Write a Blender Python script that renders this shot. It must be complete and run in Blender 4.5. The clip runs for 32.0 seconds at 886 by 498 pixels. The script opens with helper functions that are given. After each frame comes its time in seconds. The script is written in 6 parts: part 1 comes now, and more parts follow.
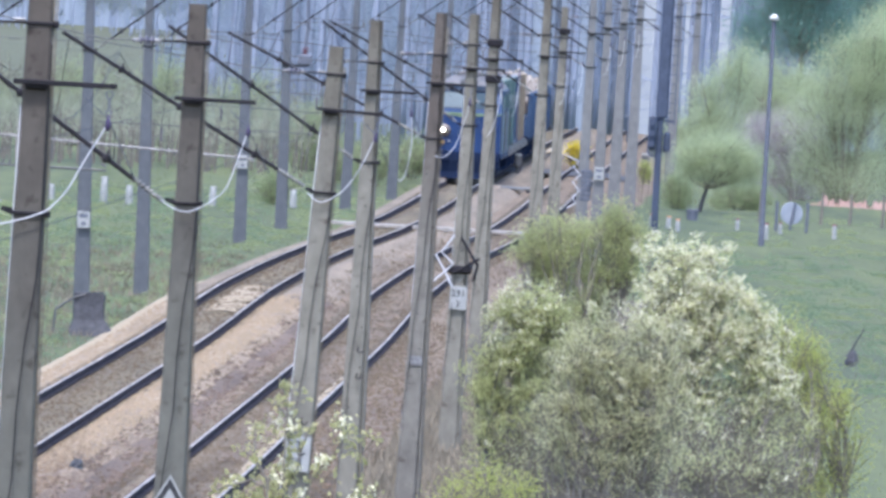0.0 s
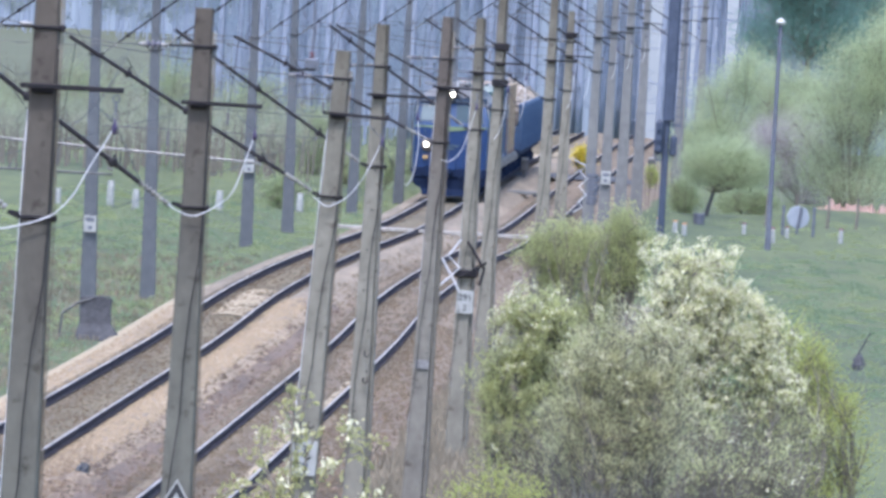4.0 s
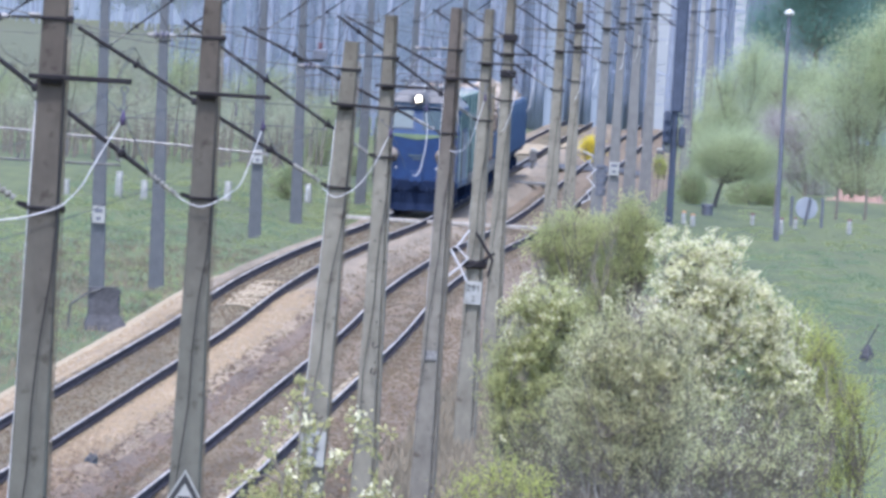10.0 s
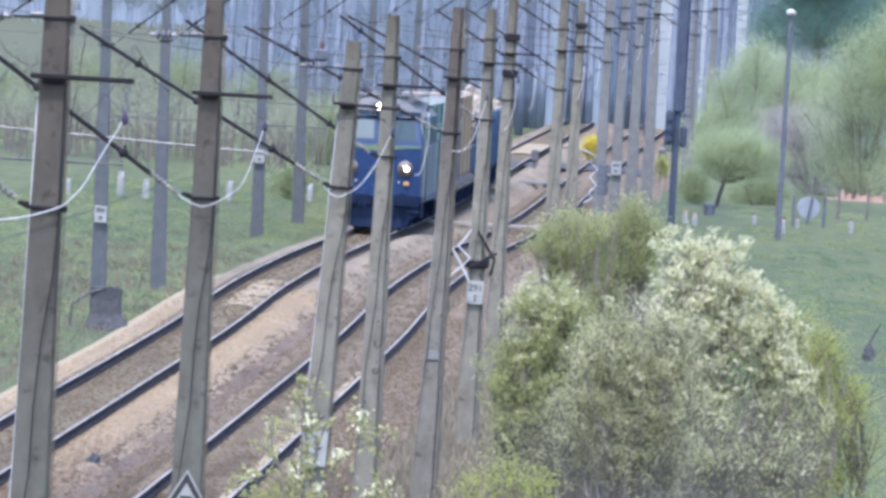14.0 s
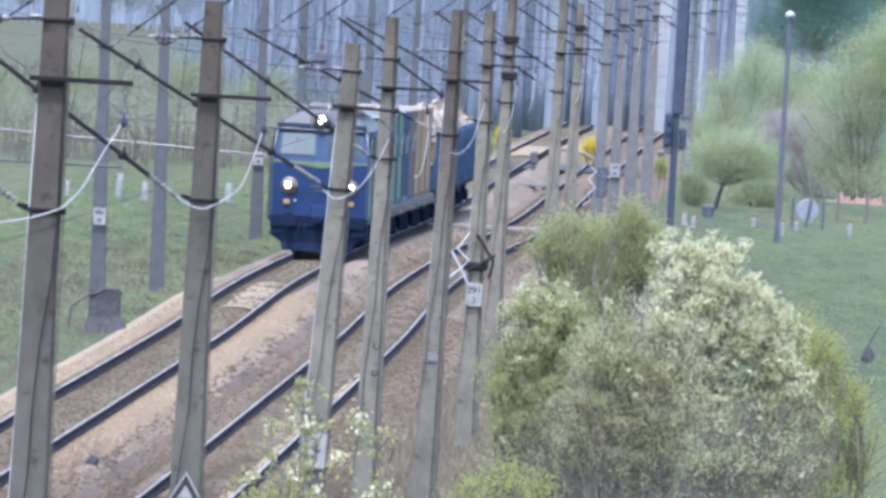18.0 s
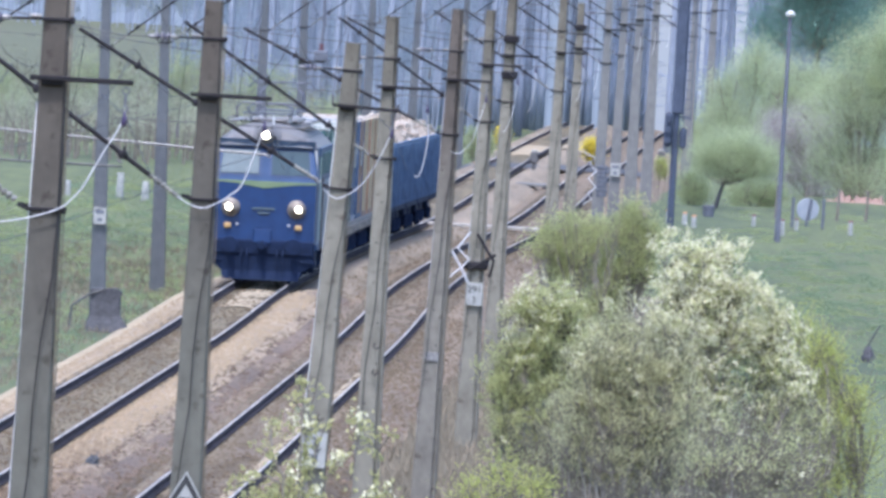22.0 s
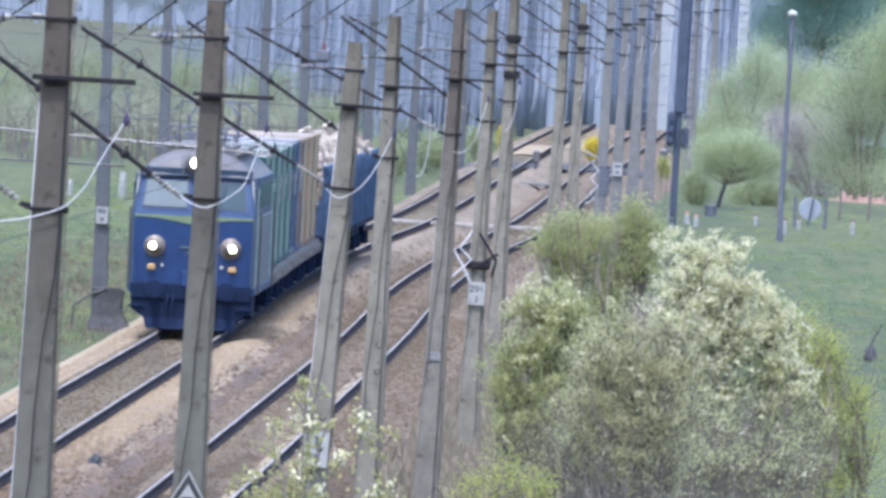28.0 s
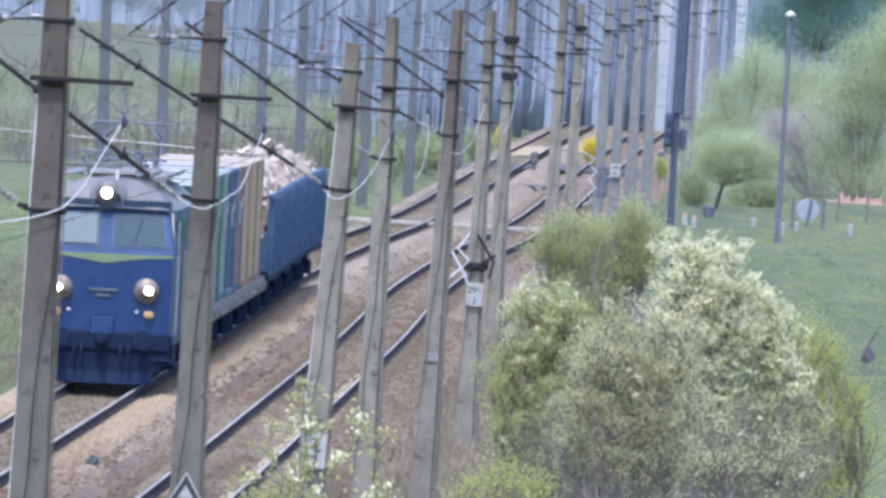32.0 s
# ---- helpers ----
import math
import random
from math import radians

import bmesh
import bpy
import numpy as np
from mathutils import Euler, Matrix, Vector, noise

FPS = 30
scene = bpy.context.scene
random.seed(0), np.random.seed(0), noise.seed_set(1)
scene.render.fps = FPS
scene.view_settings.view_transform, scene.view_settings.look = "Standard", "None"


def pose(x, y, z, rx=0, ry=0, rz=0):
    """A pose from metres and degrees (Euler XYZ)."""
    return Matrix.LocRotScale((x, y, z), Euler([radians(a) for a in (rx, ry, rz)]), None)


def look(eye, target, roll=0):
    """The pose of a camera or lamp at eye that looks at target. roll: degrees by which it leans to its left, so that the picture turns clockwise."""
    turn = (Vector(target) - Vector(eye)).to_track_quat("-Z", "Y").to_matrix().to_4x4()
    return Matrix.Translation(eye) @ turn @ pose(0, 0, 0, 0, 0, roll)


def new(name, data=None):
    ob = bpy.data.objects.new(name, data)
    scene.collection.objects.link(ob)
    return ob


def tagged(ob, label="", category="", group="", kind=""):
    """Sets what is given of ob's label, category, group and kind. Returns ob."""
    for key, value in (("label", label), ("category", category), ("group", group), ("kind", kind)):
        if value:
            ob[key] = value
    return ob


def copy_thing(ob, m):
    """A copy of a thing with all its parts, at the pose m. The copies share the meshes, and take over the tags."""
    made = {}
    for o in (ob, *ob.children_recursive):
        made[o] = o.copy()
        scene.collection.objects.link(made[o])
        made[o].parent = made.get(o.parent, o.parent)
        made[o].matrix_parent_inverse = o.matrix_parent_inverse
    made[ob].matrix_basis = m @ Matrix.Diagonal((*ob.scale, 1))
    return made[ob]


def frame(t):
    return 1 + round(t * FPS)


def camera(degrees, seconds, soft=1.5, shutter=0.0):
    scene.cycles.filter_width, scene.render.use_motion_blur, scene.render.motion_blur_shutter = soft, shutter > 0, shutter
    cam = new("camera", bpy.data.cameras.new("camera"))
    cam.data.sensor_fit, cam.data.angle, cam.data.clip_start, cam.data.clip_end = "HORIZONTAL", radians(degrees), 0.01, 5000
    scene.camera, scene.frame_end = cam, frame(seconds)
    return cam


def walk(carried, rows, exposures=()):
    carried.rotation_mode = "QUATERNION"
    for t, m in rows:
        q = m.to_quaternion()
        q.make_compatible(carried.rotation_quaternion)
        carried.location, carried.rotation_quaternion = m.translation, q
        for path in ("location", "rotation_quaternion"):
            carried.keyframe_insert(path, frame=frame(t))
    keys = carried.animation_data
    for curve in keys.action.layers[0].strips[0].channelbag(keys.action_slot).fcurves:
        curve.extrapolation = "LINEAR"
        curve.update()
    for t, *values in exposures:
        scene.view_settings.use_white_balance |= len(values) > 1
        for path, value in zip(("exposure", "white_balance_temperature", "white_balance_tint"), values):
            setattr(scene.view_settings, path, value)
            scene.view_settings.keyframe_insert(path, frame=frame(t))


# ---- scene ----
cam = camera(2.1388, 32.0, soft=3.4)
# Sway of the tripod head: seconds, sideways and downward drift in 1/42000 of a radian
SWAY = [
    (0, -27.5, 7.2), (0.5, -28.1, 1.4), (1, -19.5, 9.9), (1.5, -14.7, 10.0), (2, -26.0, 9.3),
    (2.5, -31.6, 5.9), (3, -25.2, 7.0), (3.5, -21.3, 14.5), (5.5, 0.3, 4.2), (6, 0.0, -1.2),
    (6.5, 0.4, -0.3), (7, -0.3, 0.0), (7.5, -0.1, 1.5), (8, -1.5, 0.2), (8.5, -3.2, -1.1),
    (9, -2.4, -0.4), (9.5, -1.5, -1.0), (10, -1.0, -1.8), (10.5, -0.7, -2.6), (11, -0.6, -2.5),
    (11.5, -1.1, -0.7), (12, -1.2, -2.0), (12.5, 0.2, -3.1), (13, 0.9, -3.1), (13.5, 2.0, -1.8),
    (14, 2.5, -2.5), (14.5, 2.1, -0.1), (16.5, 1.3, 0.4), (17, 0.3, 1.3), (17.5, 0.0, 0.7),
    (18, 0.6, 1.4), (18.5, 0.7, 2.1), (19, 0.3, 1.5), (19.5, 0.3, 2.1), (20, 0.0, 2.5),
    (20.5, 0.9, 0.8), (21, 1.8, 0.3), (21.5, 1.0, 1.1), (22, 1.1, 0.4), (22.5, 2.4, 0.4),
    (23, 1.7, 1.5), (23.5, 2.0, 1.5), (24, 3.5, 0.4), (24.5, 2.1, 1.3), (25, 1.7, 0.7),
    (25.5, 2.5, -0.3), (27.5, 5.3, 1.0), (28, 5.0, -0.5), (28.5, 4.9, -0.5), (29, 4.0, 1.3),
    (29.5, 4.2, 0.0), (30, 1.4, 2.2), (30.5, -1.2, 1.3), (31, 0.1, 1.3), (31.5, -0.8, 1.3),
    (32, 1.1, 1.4),
]


def aim(ox, oy):
    c, s = math.cos(radians(3.4)), math.sin(radians(3.4))
    u, v = c * ox + s * oy, -s * ox + c * oy
    return look((0, 0, 9.8), (-u / 42, 1000, 9.8 - 541 / 42 + v / 42), 3.4)


walk(cam, [(t, aim(ox, oy)) for t, ox, oy in SWAY], exposures=[(0.0, 1.5, 5600, 13), (32.0, 1.48, 5600, 13)])

# ---- light ----
SUN_DIR = Vector((-0.13, -0.5, 1.12)).normalized()
world = bpy.data.worlds.new("world")
scene.world = world
world.use_nodes = True
wn = world.node_tree.nodes
sky = wn.new("ShaderNodeTexSky")
sky.sky_type, sky.sun_disc = "NISHITA", False
sky.sun_elevation = math.asin(SUN_DIR.z)
sky.sun_rotation = math.atan2(SUN_DIR.x, SUN_DIR.y)
sky.dust_density = 3.0
wn["Background"].inputs["Strength"].default_value = 0.15
world.node_tree.links.new(sky.outputs["Color"], wn["Background"].inputs["Color"])
sun_data = bpy.data.lights.new("sun", "SUN")
sun_data.energy, sun_data.angle, sun_data.color = 1.5, radians(5.0), (1.0, 0.95, 0.86)
sun = new("sun", sun_data)
sun.matrix_world = look(SUN_DIR * 300, (0, 0, 0))


# ---- materials ----
def mat(name, c1, c2=None, rough=0.7, metal=0.0, scale=6.0, bump=0.2, spec=0.4, stretch=(1, 1, 1), island=0.0, coarse=0.25, dist=0.02):
    """A surface of two mixed tones with grain at two scales; island: how much each loose piece differs."""
    m = bpy.data.materials.new(name)
    m.use_nodes = True
    nt = m.node_tree
    b = nt.nodes["Principled BSDF"]
    c2 = c2 or tuple(v * 0.7 for v in c1)
    tc = nt.nodes.new("ShaderNodeTexCoord")
    mp = nt.nodes.new("ShaderNodeMapping")
    mp.inputs["Scale"].default_value = stretch
    nt.links.new(tc.outputs["Object"], mp.inputs["Vector"])
    fac = []
    for sc, det in ((scale, 6.0), (scale * coarse, 3.0)):
        n = nt.nodes.new("ShaderNodeTexNoise")
        n.inputs["Scale"].default_value, n.inputs["Detail"].default_value, n.inputs["Roughness"].default_value = sc, det, 0.65
        nt.links.new(mp.outputs["Vector"], n.inputs["Vector"])
        fac.append(n)
    mix = nt.nodes.new("ShaderNodeMath")
    mix.operation = "ADD"
    nt.links.new(fac[0].outputs["Fac"], mix.inputs[0])
    nt.links.new(fac[1].outputs["Fac"], mix.inputs[1])
    last = mix.outputs[0]
    if island:
        geo = nt.nodes.new("ShaderNodeNewGeometry")
        ma = nt.nodes.new("ShaderNodeMath")
        ma.operation = "MULTIPLY_ADD"
        ma.inputs[1].default_value = island
        nt.links.new(geo.outputs["Random Per Island"], ma.inputs[0])
        nt.links.new(last, ma.inputs[2])
        last = ma.outputs[0]
    ramp = nt.nodes.new("ShaderNodeMapRange")
    ramp.inputs["From Min"].default_value, ramp.inputs["From Max"].default_value = 0.72, 1.28 + island
    nt.links.new(last, ramp.inputs["Value"])
    col = nt.nodes.new("ShaderNodeMix")
    col.data_type = "RGBA"
    col.inputs["A"].default_value, col.inputs["B"].default_value = (*c2, 1), (*c1, 1)
    nt.links.new(ramp.outputs["Result"], col.inputs["Factor"])
    nt.links.new(col.outputs["Result"], b.inputs["Base Color"])
    b.inputs["Roughness"].default_value, b.inputs["Metallic"].default_value = rough, metal
    b.inputs["Specular IOR Level"].default_value = spec
    if bump:
        bp = nt.nodes.new("ShaderNodeBump")
        bp.inputs["Strength"].default_value, bp.inputs["Distance"].default_value = bump, dist
        nt.links.new(fac[0].outputs["Fac"], bp.inputs["Height"])
        nt.links.new(bp.outputs["Normal"], b.inputs["Normal"])
    return m


def glow(name, color, strength):
    m = bpy.data.materials.new(name)
    m.use_nodes = True
    b = m.node_tree.nodes["Principled BSDF"]
    b.inputs["Base Color"].default_value = (*[v * 0.1 for v in color], 1)
    b.inputs["Emission Color"].default_value = (*color, 1)
    b.inputs["Emission Strength"].default_value = strength
    return m


def leafy(name, c1, c2, trans=0.55):
    """Thin leaves or petals that let part of the light through; each one has its own tone."""
    m = mat(name, c1, c2, rough=0.6, scale=1.2, bump=0, spec=0.25, island=0.8)
    nt = m.node_tree
    b = nt.nodes["Principled BSDF"]
    tr = nt.nodes.new("ShaderNodeBsdfTranslucent")
    sh = nt.nodes.new("ShaderNodeMixShader")
    sh.inputs[0].default_value = trans
    src = b.inputs["Base Color"].links[0].from_socket
    nt.links.new(src, tr.inputs["Color"])
    nt.links.new(b.outputs[0], sh.inputs[1])
    nt.links.new(tr.outputs[0], sh.inputs[2])
    nt.links.new(sh.outputs[0], nt.nodes["Material Output"].inputs["Surface"])
    return m


def weather(m, z0, z1, dark):
    """Soot and lichen that have settled on the upper end of a mast, with a ragged lower edge."""
    nt = m.node_tree
    b = nt.nodes["Principled BSDF"]
    src = b.inputs["Base Color"].links[0].from_socket
    tc, sp, ns = nt.nodes.new("ShaderNodeTexCoord"), nt.nodes.new("ShaderNodeSeparateXYZ"), nt.nodes.new("ShaderNodeTexNoise")
    ns.inputs["Scale"].default_value, ns.inputs["Detail"].default_value = 1.6, 5.0
    ad, mr, mx = nt.nodes.new("ShaderNodeMath"), nt.nodes.new("ShaderNodeMapRange"), nt.nodes.new("ShaderNodeMix")
    ad.operation = "MULTIPLY_ADD"
    ad.inputs[1].default_value = 2.2
    mr.inputs["From Min"].default_value, mr.inputs["From Max"].default_value = z0 + 1.1, z1 + 1.1
    mx.data_type, mx.blend_type = "RGBA", "MULTIPLY"
    mx.inputs["B"].default_value = (*dark, 1)
    nt.links.new(tc.outputs["Object"], sp.inputs[0])
    nt.links.new(tc.outputs["Object"], ns.inputs["Vector"])
    nt.links.new(ns.outputs["Fac"], ad.inputs[0])
    nt.links.new(sp.outputs["Z"], ad.inputs[2])
    nt.links.new(ad.outputs[0], mr.inputs["Value"])
    nt.links.new(mr.outputs["Result"], mx.inputs["Factor"])
    nt.links.new(src, mx.inputs["A"])
    nt.links.new(mx.outputs["Result"], b.inputs["Base Color"])


def concrete(name, c1, c2, z0, z1, dark):
    """Cast concrete with blotches, pits and a sooty upper end."""
    m = mat(name, c1, c2, 0.88, scale=5, bump=0.4, stretch=(1, 1, 0.6), coarse=0.3)
    nt = m.node_tree
    b = nt.nodes["Principled BSDF"]
    src = b.inputs["Base Color"].links[0].from_socket
    tc, vo, mr, mx = nt.nodes.new("ShaderNodeTexCoord"), nt.nodes.new("ShaderNodeTexNoise"), nt.nodes.new("ShaderNodeMapRange"), nt.nodes.new("ShaderNodeMix")
    vo.inputs["Scale"].default_value, vo.inputs["Detail"].default_value = 6.5, 4.0
    mr.inputs["From Min"].default_value, mr.inputs["From Max"].default_value = 0.6, 0.72
    mx.data_type, mx.blend_type = "RGBA", "MULTIPLY"
    mx.inputs["B"].default_value = (0.5, 0.46, 0.44, 1)
    nt.links.new(tc.outputs["Object"], vo.inputs["Vector"])
    nt.links.new(vo.outputs["Fac"], mr.inputs["Value"])
    nt.links.new(mr.outputs["Result"], mx.inputs["Factor"])
    nt.links.new(src, mx.inputs["A"])
    nt.links.new(mx.outputs["Result"], b.inputs["Base Color"])
    weather(m, z0, z1, dark)
    return m


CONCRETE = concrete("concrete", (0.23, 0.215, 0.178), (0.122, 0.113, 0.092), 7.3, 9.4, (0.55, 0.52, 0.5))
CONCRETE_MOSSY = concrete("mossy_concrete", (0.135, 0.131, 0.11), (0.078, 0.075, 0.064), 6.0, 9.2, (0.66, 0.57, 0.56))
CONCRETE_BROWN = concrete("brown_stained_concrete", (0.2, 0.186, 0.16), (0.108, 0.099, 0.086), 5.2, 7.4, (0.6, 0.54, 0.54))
CONCRETE_DARK = mat("weathered_concrete", (0.175, 0.174, 0.172), (0.118, 0.117, 0.119), 0.9, scale=5, bump=0.35, stretch=(1, 1, 0.6))
CONCRETE_BLUISH = mat("bluish_concrete", (0.105, 0.112, 0.125), (0.07, 0.075, 0.086), 0.9, scale=5, bump=0.35, stretch=(1, 1, 0.6))
DARK_STEEL = mat("dark_steel", (0.016, 0.013, 0.017), (0.008, 0.007, 0.009), 0.6, 0.0, 20, spec=0.25)
GALV = mat("galvanised_steel", (0.115, 0.112, 0.115), (0.06, 0.058, 0.06), 0.6, 0.0, 25)
FITTING = mat("pale_zinc", (0.3, 0.29, 0.29), (0.1, 0.097, 0.1), 0.45, 0.2, 25)
SIGNAL_PAINT = mat("navy_signal_paint", (0.06, 0.075, 0.12), (0.035, 0.045, 0.075), 0.6, 0.0, 8)
GREY_STEEL = mat("grey_painted_steel", (0.15, 0.16, 0.2), (0.09, 0.095, 0.12), 0.6, 0.3, 14)
RAIL_SIDE = mat("rail_side", (0.0644, 0.0574, 0.0644), (0.0336, 0.0294, 0.0364), 0.95, 0.0, 12, stretch=(1, 0.1, 1), spec=0.05)
RAIL_TOP = mat("rail_head", (0.42, 0.38, 0.35), (0.16, 0.14, 0.13), 0.6, 0.3, 8, bump=0.15, stretch=(1, 0.08, 1))
SLEEPER = mat("sleeper", (0.165, 0.132, 0.096), (0.085, 0.068, 0.05), 0.9, scale=14)
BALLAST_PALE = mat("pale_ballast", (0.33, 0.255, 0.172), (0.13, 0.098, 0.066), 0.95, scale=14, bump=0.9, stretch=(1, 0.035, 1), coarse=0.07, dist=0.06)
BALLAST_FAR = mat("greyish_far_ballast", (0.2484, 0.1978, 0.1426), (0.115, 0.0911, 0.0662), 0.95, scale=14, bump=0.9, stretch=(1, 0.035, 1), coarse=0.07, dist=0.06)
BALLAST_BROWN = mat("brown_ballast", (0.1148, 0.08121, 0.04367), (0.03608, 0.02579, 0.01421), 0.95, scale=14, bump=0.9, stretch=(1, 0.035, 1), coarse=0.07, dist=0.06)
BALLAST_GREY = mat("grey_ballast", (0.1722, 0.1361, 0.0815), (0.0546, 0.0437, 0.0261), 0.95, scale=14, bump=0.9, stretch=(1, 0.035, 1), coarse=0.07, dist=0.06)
# lighter far copy of the brown ballast: haze put into the colour
BALLAST_BROWN_FAR = mat("hazed_brown_ballast", (0.1892, 0.1408, 0.09492), (0.0924, 0.06776, 0.04704), 0.95, scale=14, bump=0.9, stretch=(1, 0.035, 1), coarse=0.07, dist=0.06)
BALLAST_DARK = mat("dark_brown_ballast", (0.165, 0.12, 0.09), (0.07, 0.051, 0.039), 0.95, scale=14, bump=0.9, stretch=(1, 0.06, 1), coarse=0.07, dist=0.06)
STONE_PALE = mat("pale_stones", (0.2976, 0.2269, 0.1507), (0.1767, 0.1348, 0.0874), 0.95, scale=12, bump=0.3, island=0.25, coarse=0.07)
STONE_BROWN = mat("brown_stones", (0.1241, 0.09135, 0.05468), (0.05715, 0.04182, 0.02512), 0.95, scale=12, bump=0.3, island=0.25, coarse=0.07)
GRASS = mat("grass_ground", (0.1037, 0.1181, 0.0432), (0.0413, 0.0557, 0.02592), 0.95, stretch=(1, 0.05, 1), scale=1.3, bump=0.4, coarse=0.12, dist=0.3)
BLADE = leafy("grass_blades", (0.2, 0.23, 0.1), (0.14, 0.17, 0.07), 0.5)
DRY = leafy("dry_stalks", (0.30, 0.25, 0.18), (0.17, 0.14, 0.10), 0.3)
BARK = mat("bark", (0.24, 0.21, 0.175), (0.13, 0.112, 0.092), 0.95, scale=12, bump=0.6, stretch=(1, 1, 0.3))
STUMP_DARK = mat("rotten_dark_wood", (0.085, 0.085, 0.095), (0.045, 0.044, 0.05), 0.95, scale=9, bump=0.5)
BARK_PALE = mat("pale_bark", (0.304, 0.284, 0.264), (0.192, 0.176, 0.16), 0.9, scale=12, bump=0.5, stretch=(1, 1, 0.3))
# pale blue of the distant haze painted into the far trunks
BARK_FAR = mat("hazy_pine_bark", (0.2639, 0.295, 0.3726), (0.1863, 0.2096, 0.2716), 0.95, scale=5, bump=0.5, stretch=(1, 1, 0.2))
# the bright leaf tones below also stand in for haze
LEAF = leafy("green_leaves", (0.56, 0.5712, 0.2937), (0.4144, 0.4312, 0.2125))
LEAF_DARK = leafy("dark_leaves", (0.5166, 0.5411, 0.264), (0.3505, 0.3751, 0.1822))
LEAF_FRESH = leafy("fresh_leaves", (0.5405, 0.5635, 0.1898), (0.391, 0.4255, 0.1323))
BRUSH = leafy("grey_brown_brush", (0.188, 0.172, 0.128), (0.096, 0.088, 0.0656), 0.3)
# hazy tone mixed into the far leaf colour
LEAF_FAR = leafy("hazy_far_leaves", (0.396, 0.45, 0.252), (0.318, 0.366, 0.204))
LEAF_APPLE = leafy("apple_leaves", (0.52, 0.5, 0.26), (0.36, 0.36, 0.17))
TWIG_GREY = mat("grey_twigs", (0.1875, 0.1688, 0.1425), (0.1125, 0.1013, 0.084), 0.9, scale=10, bump=0.3)
LEAF_OLIVE = leafy("olive_leaves", (0.6613, 0.6756, 0.3525), (0.46, 0.4744, 0.24))
HEDGE = leafy("dry_hedge_twigs", (0.35, 0.37, 0.27), (0.25, 0.27, 0.19), 0.3)
# far foliage greyed and blued in its base colour to suggest haze
LEAF_HAZE = leafy("hazy_grey_green_leaves", (0.266, 0.3003, 0.2831), (0.2059, 0.2359, 0.2274))
LEAF_BLUE = leafy("haze_blue_needles", (0.315, 0.375, 0.435), (0.225, 0.27, 0.33))
LEAF_WEED = leafy("pale_weed_leaves", (0.351, 0.39, 0.195), (0.26, 0.299, 0.143))
# shade of the bush gaps put into the leaf colour
LEAF_SHADY = leafy("shaded_gap_leaves", (0.16, 0.2, 0.13), (0.1, 0.13, 0.09))
LEAF_NETTLE = leafy("nettle_leaves", (0.26, 0.33, 0.2), (0.18, 0.24, 0.14))
LEAF_WILLOW = leafy("silvery_olive_leaves", (0.6578, 0.6452, 0.3921), (0.468, 0.468, 0.272))
# slope leaves lightened so that their colour carries the haze
LEAF_SLOPE = leafy("hazy_spring_leaves", (0.525, 0.585, 0.37), (0.42, 0.48, 0.295))
LEAF_TEAL = leafy("pine_needles", (0.22, 0.352, 0.297), (0.143, 0.2475, 0.209))
TWIGS = leafy("bare_twigs", (0.46, 0.425, 0.425), (0.36, 0.33, 0.33), 0.2)
PETAL = leafy("white_petals", (0.7323, 0.7025, 0.5173), (0.5938, 0.569, 0.4138), 0.3)
YELLOW_BLOOM = leafy("yellow_bloom", (0.75, 0.6, 0.06), (0.5, 0.42, 0.05), 0.3)
BLUE = mat("blue_paint", (0.0136, 0.0396, 0.125), (0.0092, 0.0273, 0.0906), 0.35, scale=3, bump=0.05)
BLUE_LIGHT = mat("light_blue_paint", (0.021, 0.05, 0.125), (0.016, 0.039, 0.1), 0.5, scale=3, bump=0.05, spec=0.2)
BLUE_DULL = mat("dull_blue_paint", (0.054, 0.0972, 0.18), (0.0216, 0.0432, 0.0936), 0.7, scale=2.2, bump=0.2, coarse=0.5)
GREEN_PALE = mat("pale_green_paint", (0.38, 0.50, 0.46), (0.27, 0.38, 0.36), 0.5, scale=3, bump=0.05)
GRILLE = mat("dark_green_grille", (0.05, 0.11, 0.11), (0.03, 0.06, 0.065), 0.6, scale=8)
STRIPE = mat("yellow_green_stripe", (0.15, 0.2, 0.11), (0.115, 0.16, 0.09), 0.5, scale=3, bump=0.03)
ROOF_GREY = mat("roof_grey", (0.155, 0.148, 0.15), (0.1, 0.096, 0.098), 0.6, scale=2)
VISOR = mat("slate_blue_paint", (0.024, 0.045, 0.085), (0.018, 0.034, 0.064), 0.5, scale=3, bump=0.05)
ROOF_WHITE = mat("pale_roof", (0.42, 0.4, 0.36), (0.27, 0.255, 0.23), 0.6, scale=4)
UNDER = mat("underframe_black", (0.009775, 0.0184, 0.04995), (0.0069, 0.01265, 0.0324), 0.85, scale=9, spec=0.15)
GLASS = mat("cab_glass", (0.042, 0.07, 0.088), (0.032, 0.054, 0.07), 0.08, scale=2, bump=0.0, spec=0.22)
BLIND = mat("pale_blind", (0.082, 0.112, 0.128), (0.07, 0.095, 0.11), 0.35, scale=4, bump=0.0)
CHROME = mat("lamp_ring", (0.2213, 0.1897, 0.1634), (0.1581, 0.137, 0.1159), 0.4, 0.15, 6, bump=0.0)
LAMP = glow("lamp_glow", (1.0, 0.88, 0.66), 5.0)
LAMP_OFF = mat("amber_glass", (0.42, 0.29, 0.13), (0.32, 0.21, 0.09), 0.3, scale=8, bump=0)
TEAL = mat("teal_container_paint", (0.185, 0.25, 0.225), (0.12, 0.18, 0.162), 0.55, scale=3)
TEAL_DARK = mat("dark_teal_paint", (0.035, 0.10, 0.10), (0.02, 0.06, 0.06), 0.6, scale=5)
DECK = mat("pale_deck_edge", (0.26, 0.25, 0.235), (0.07, 0.075, 0.08), 0.8, scale=5)
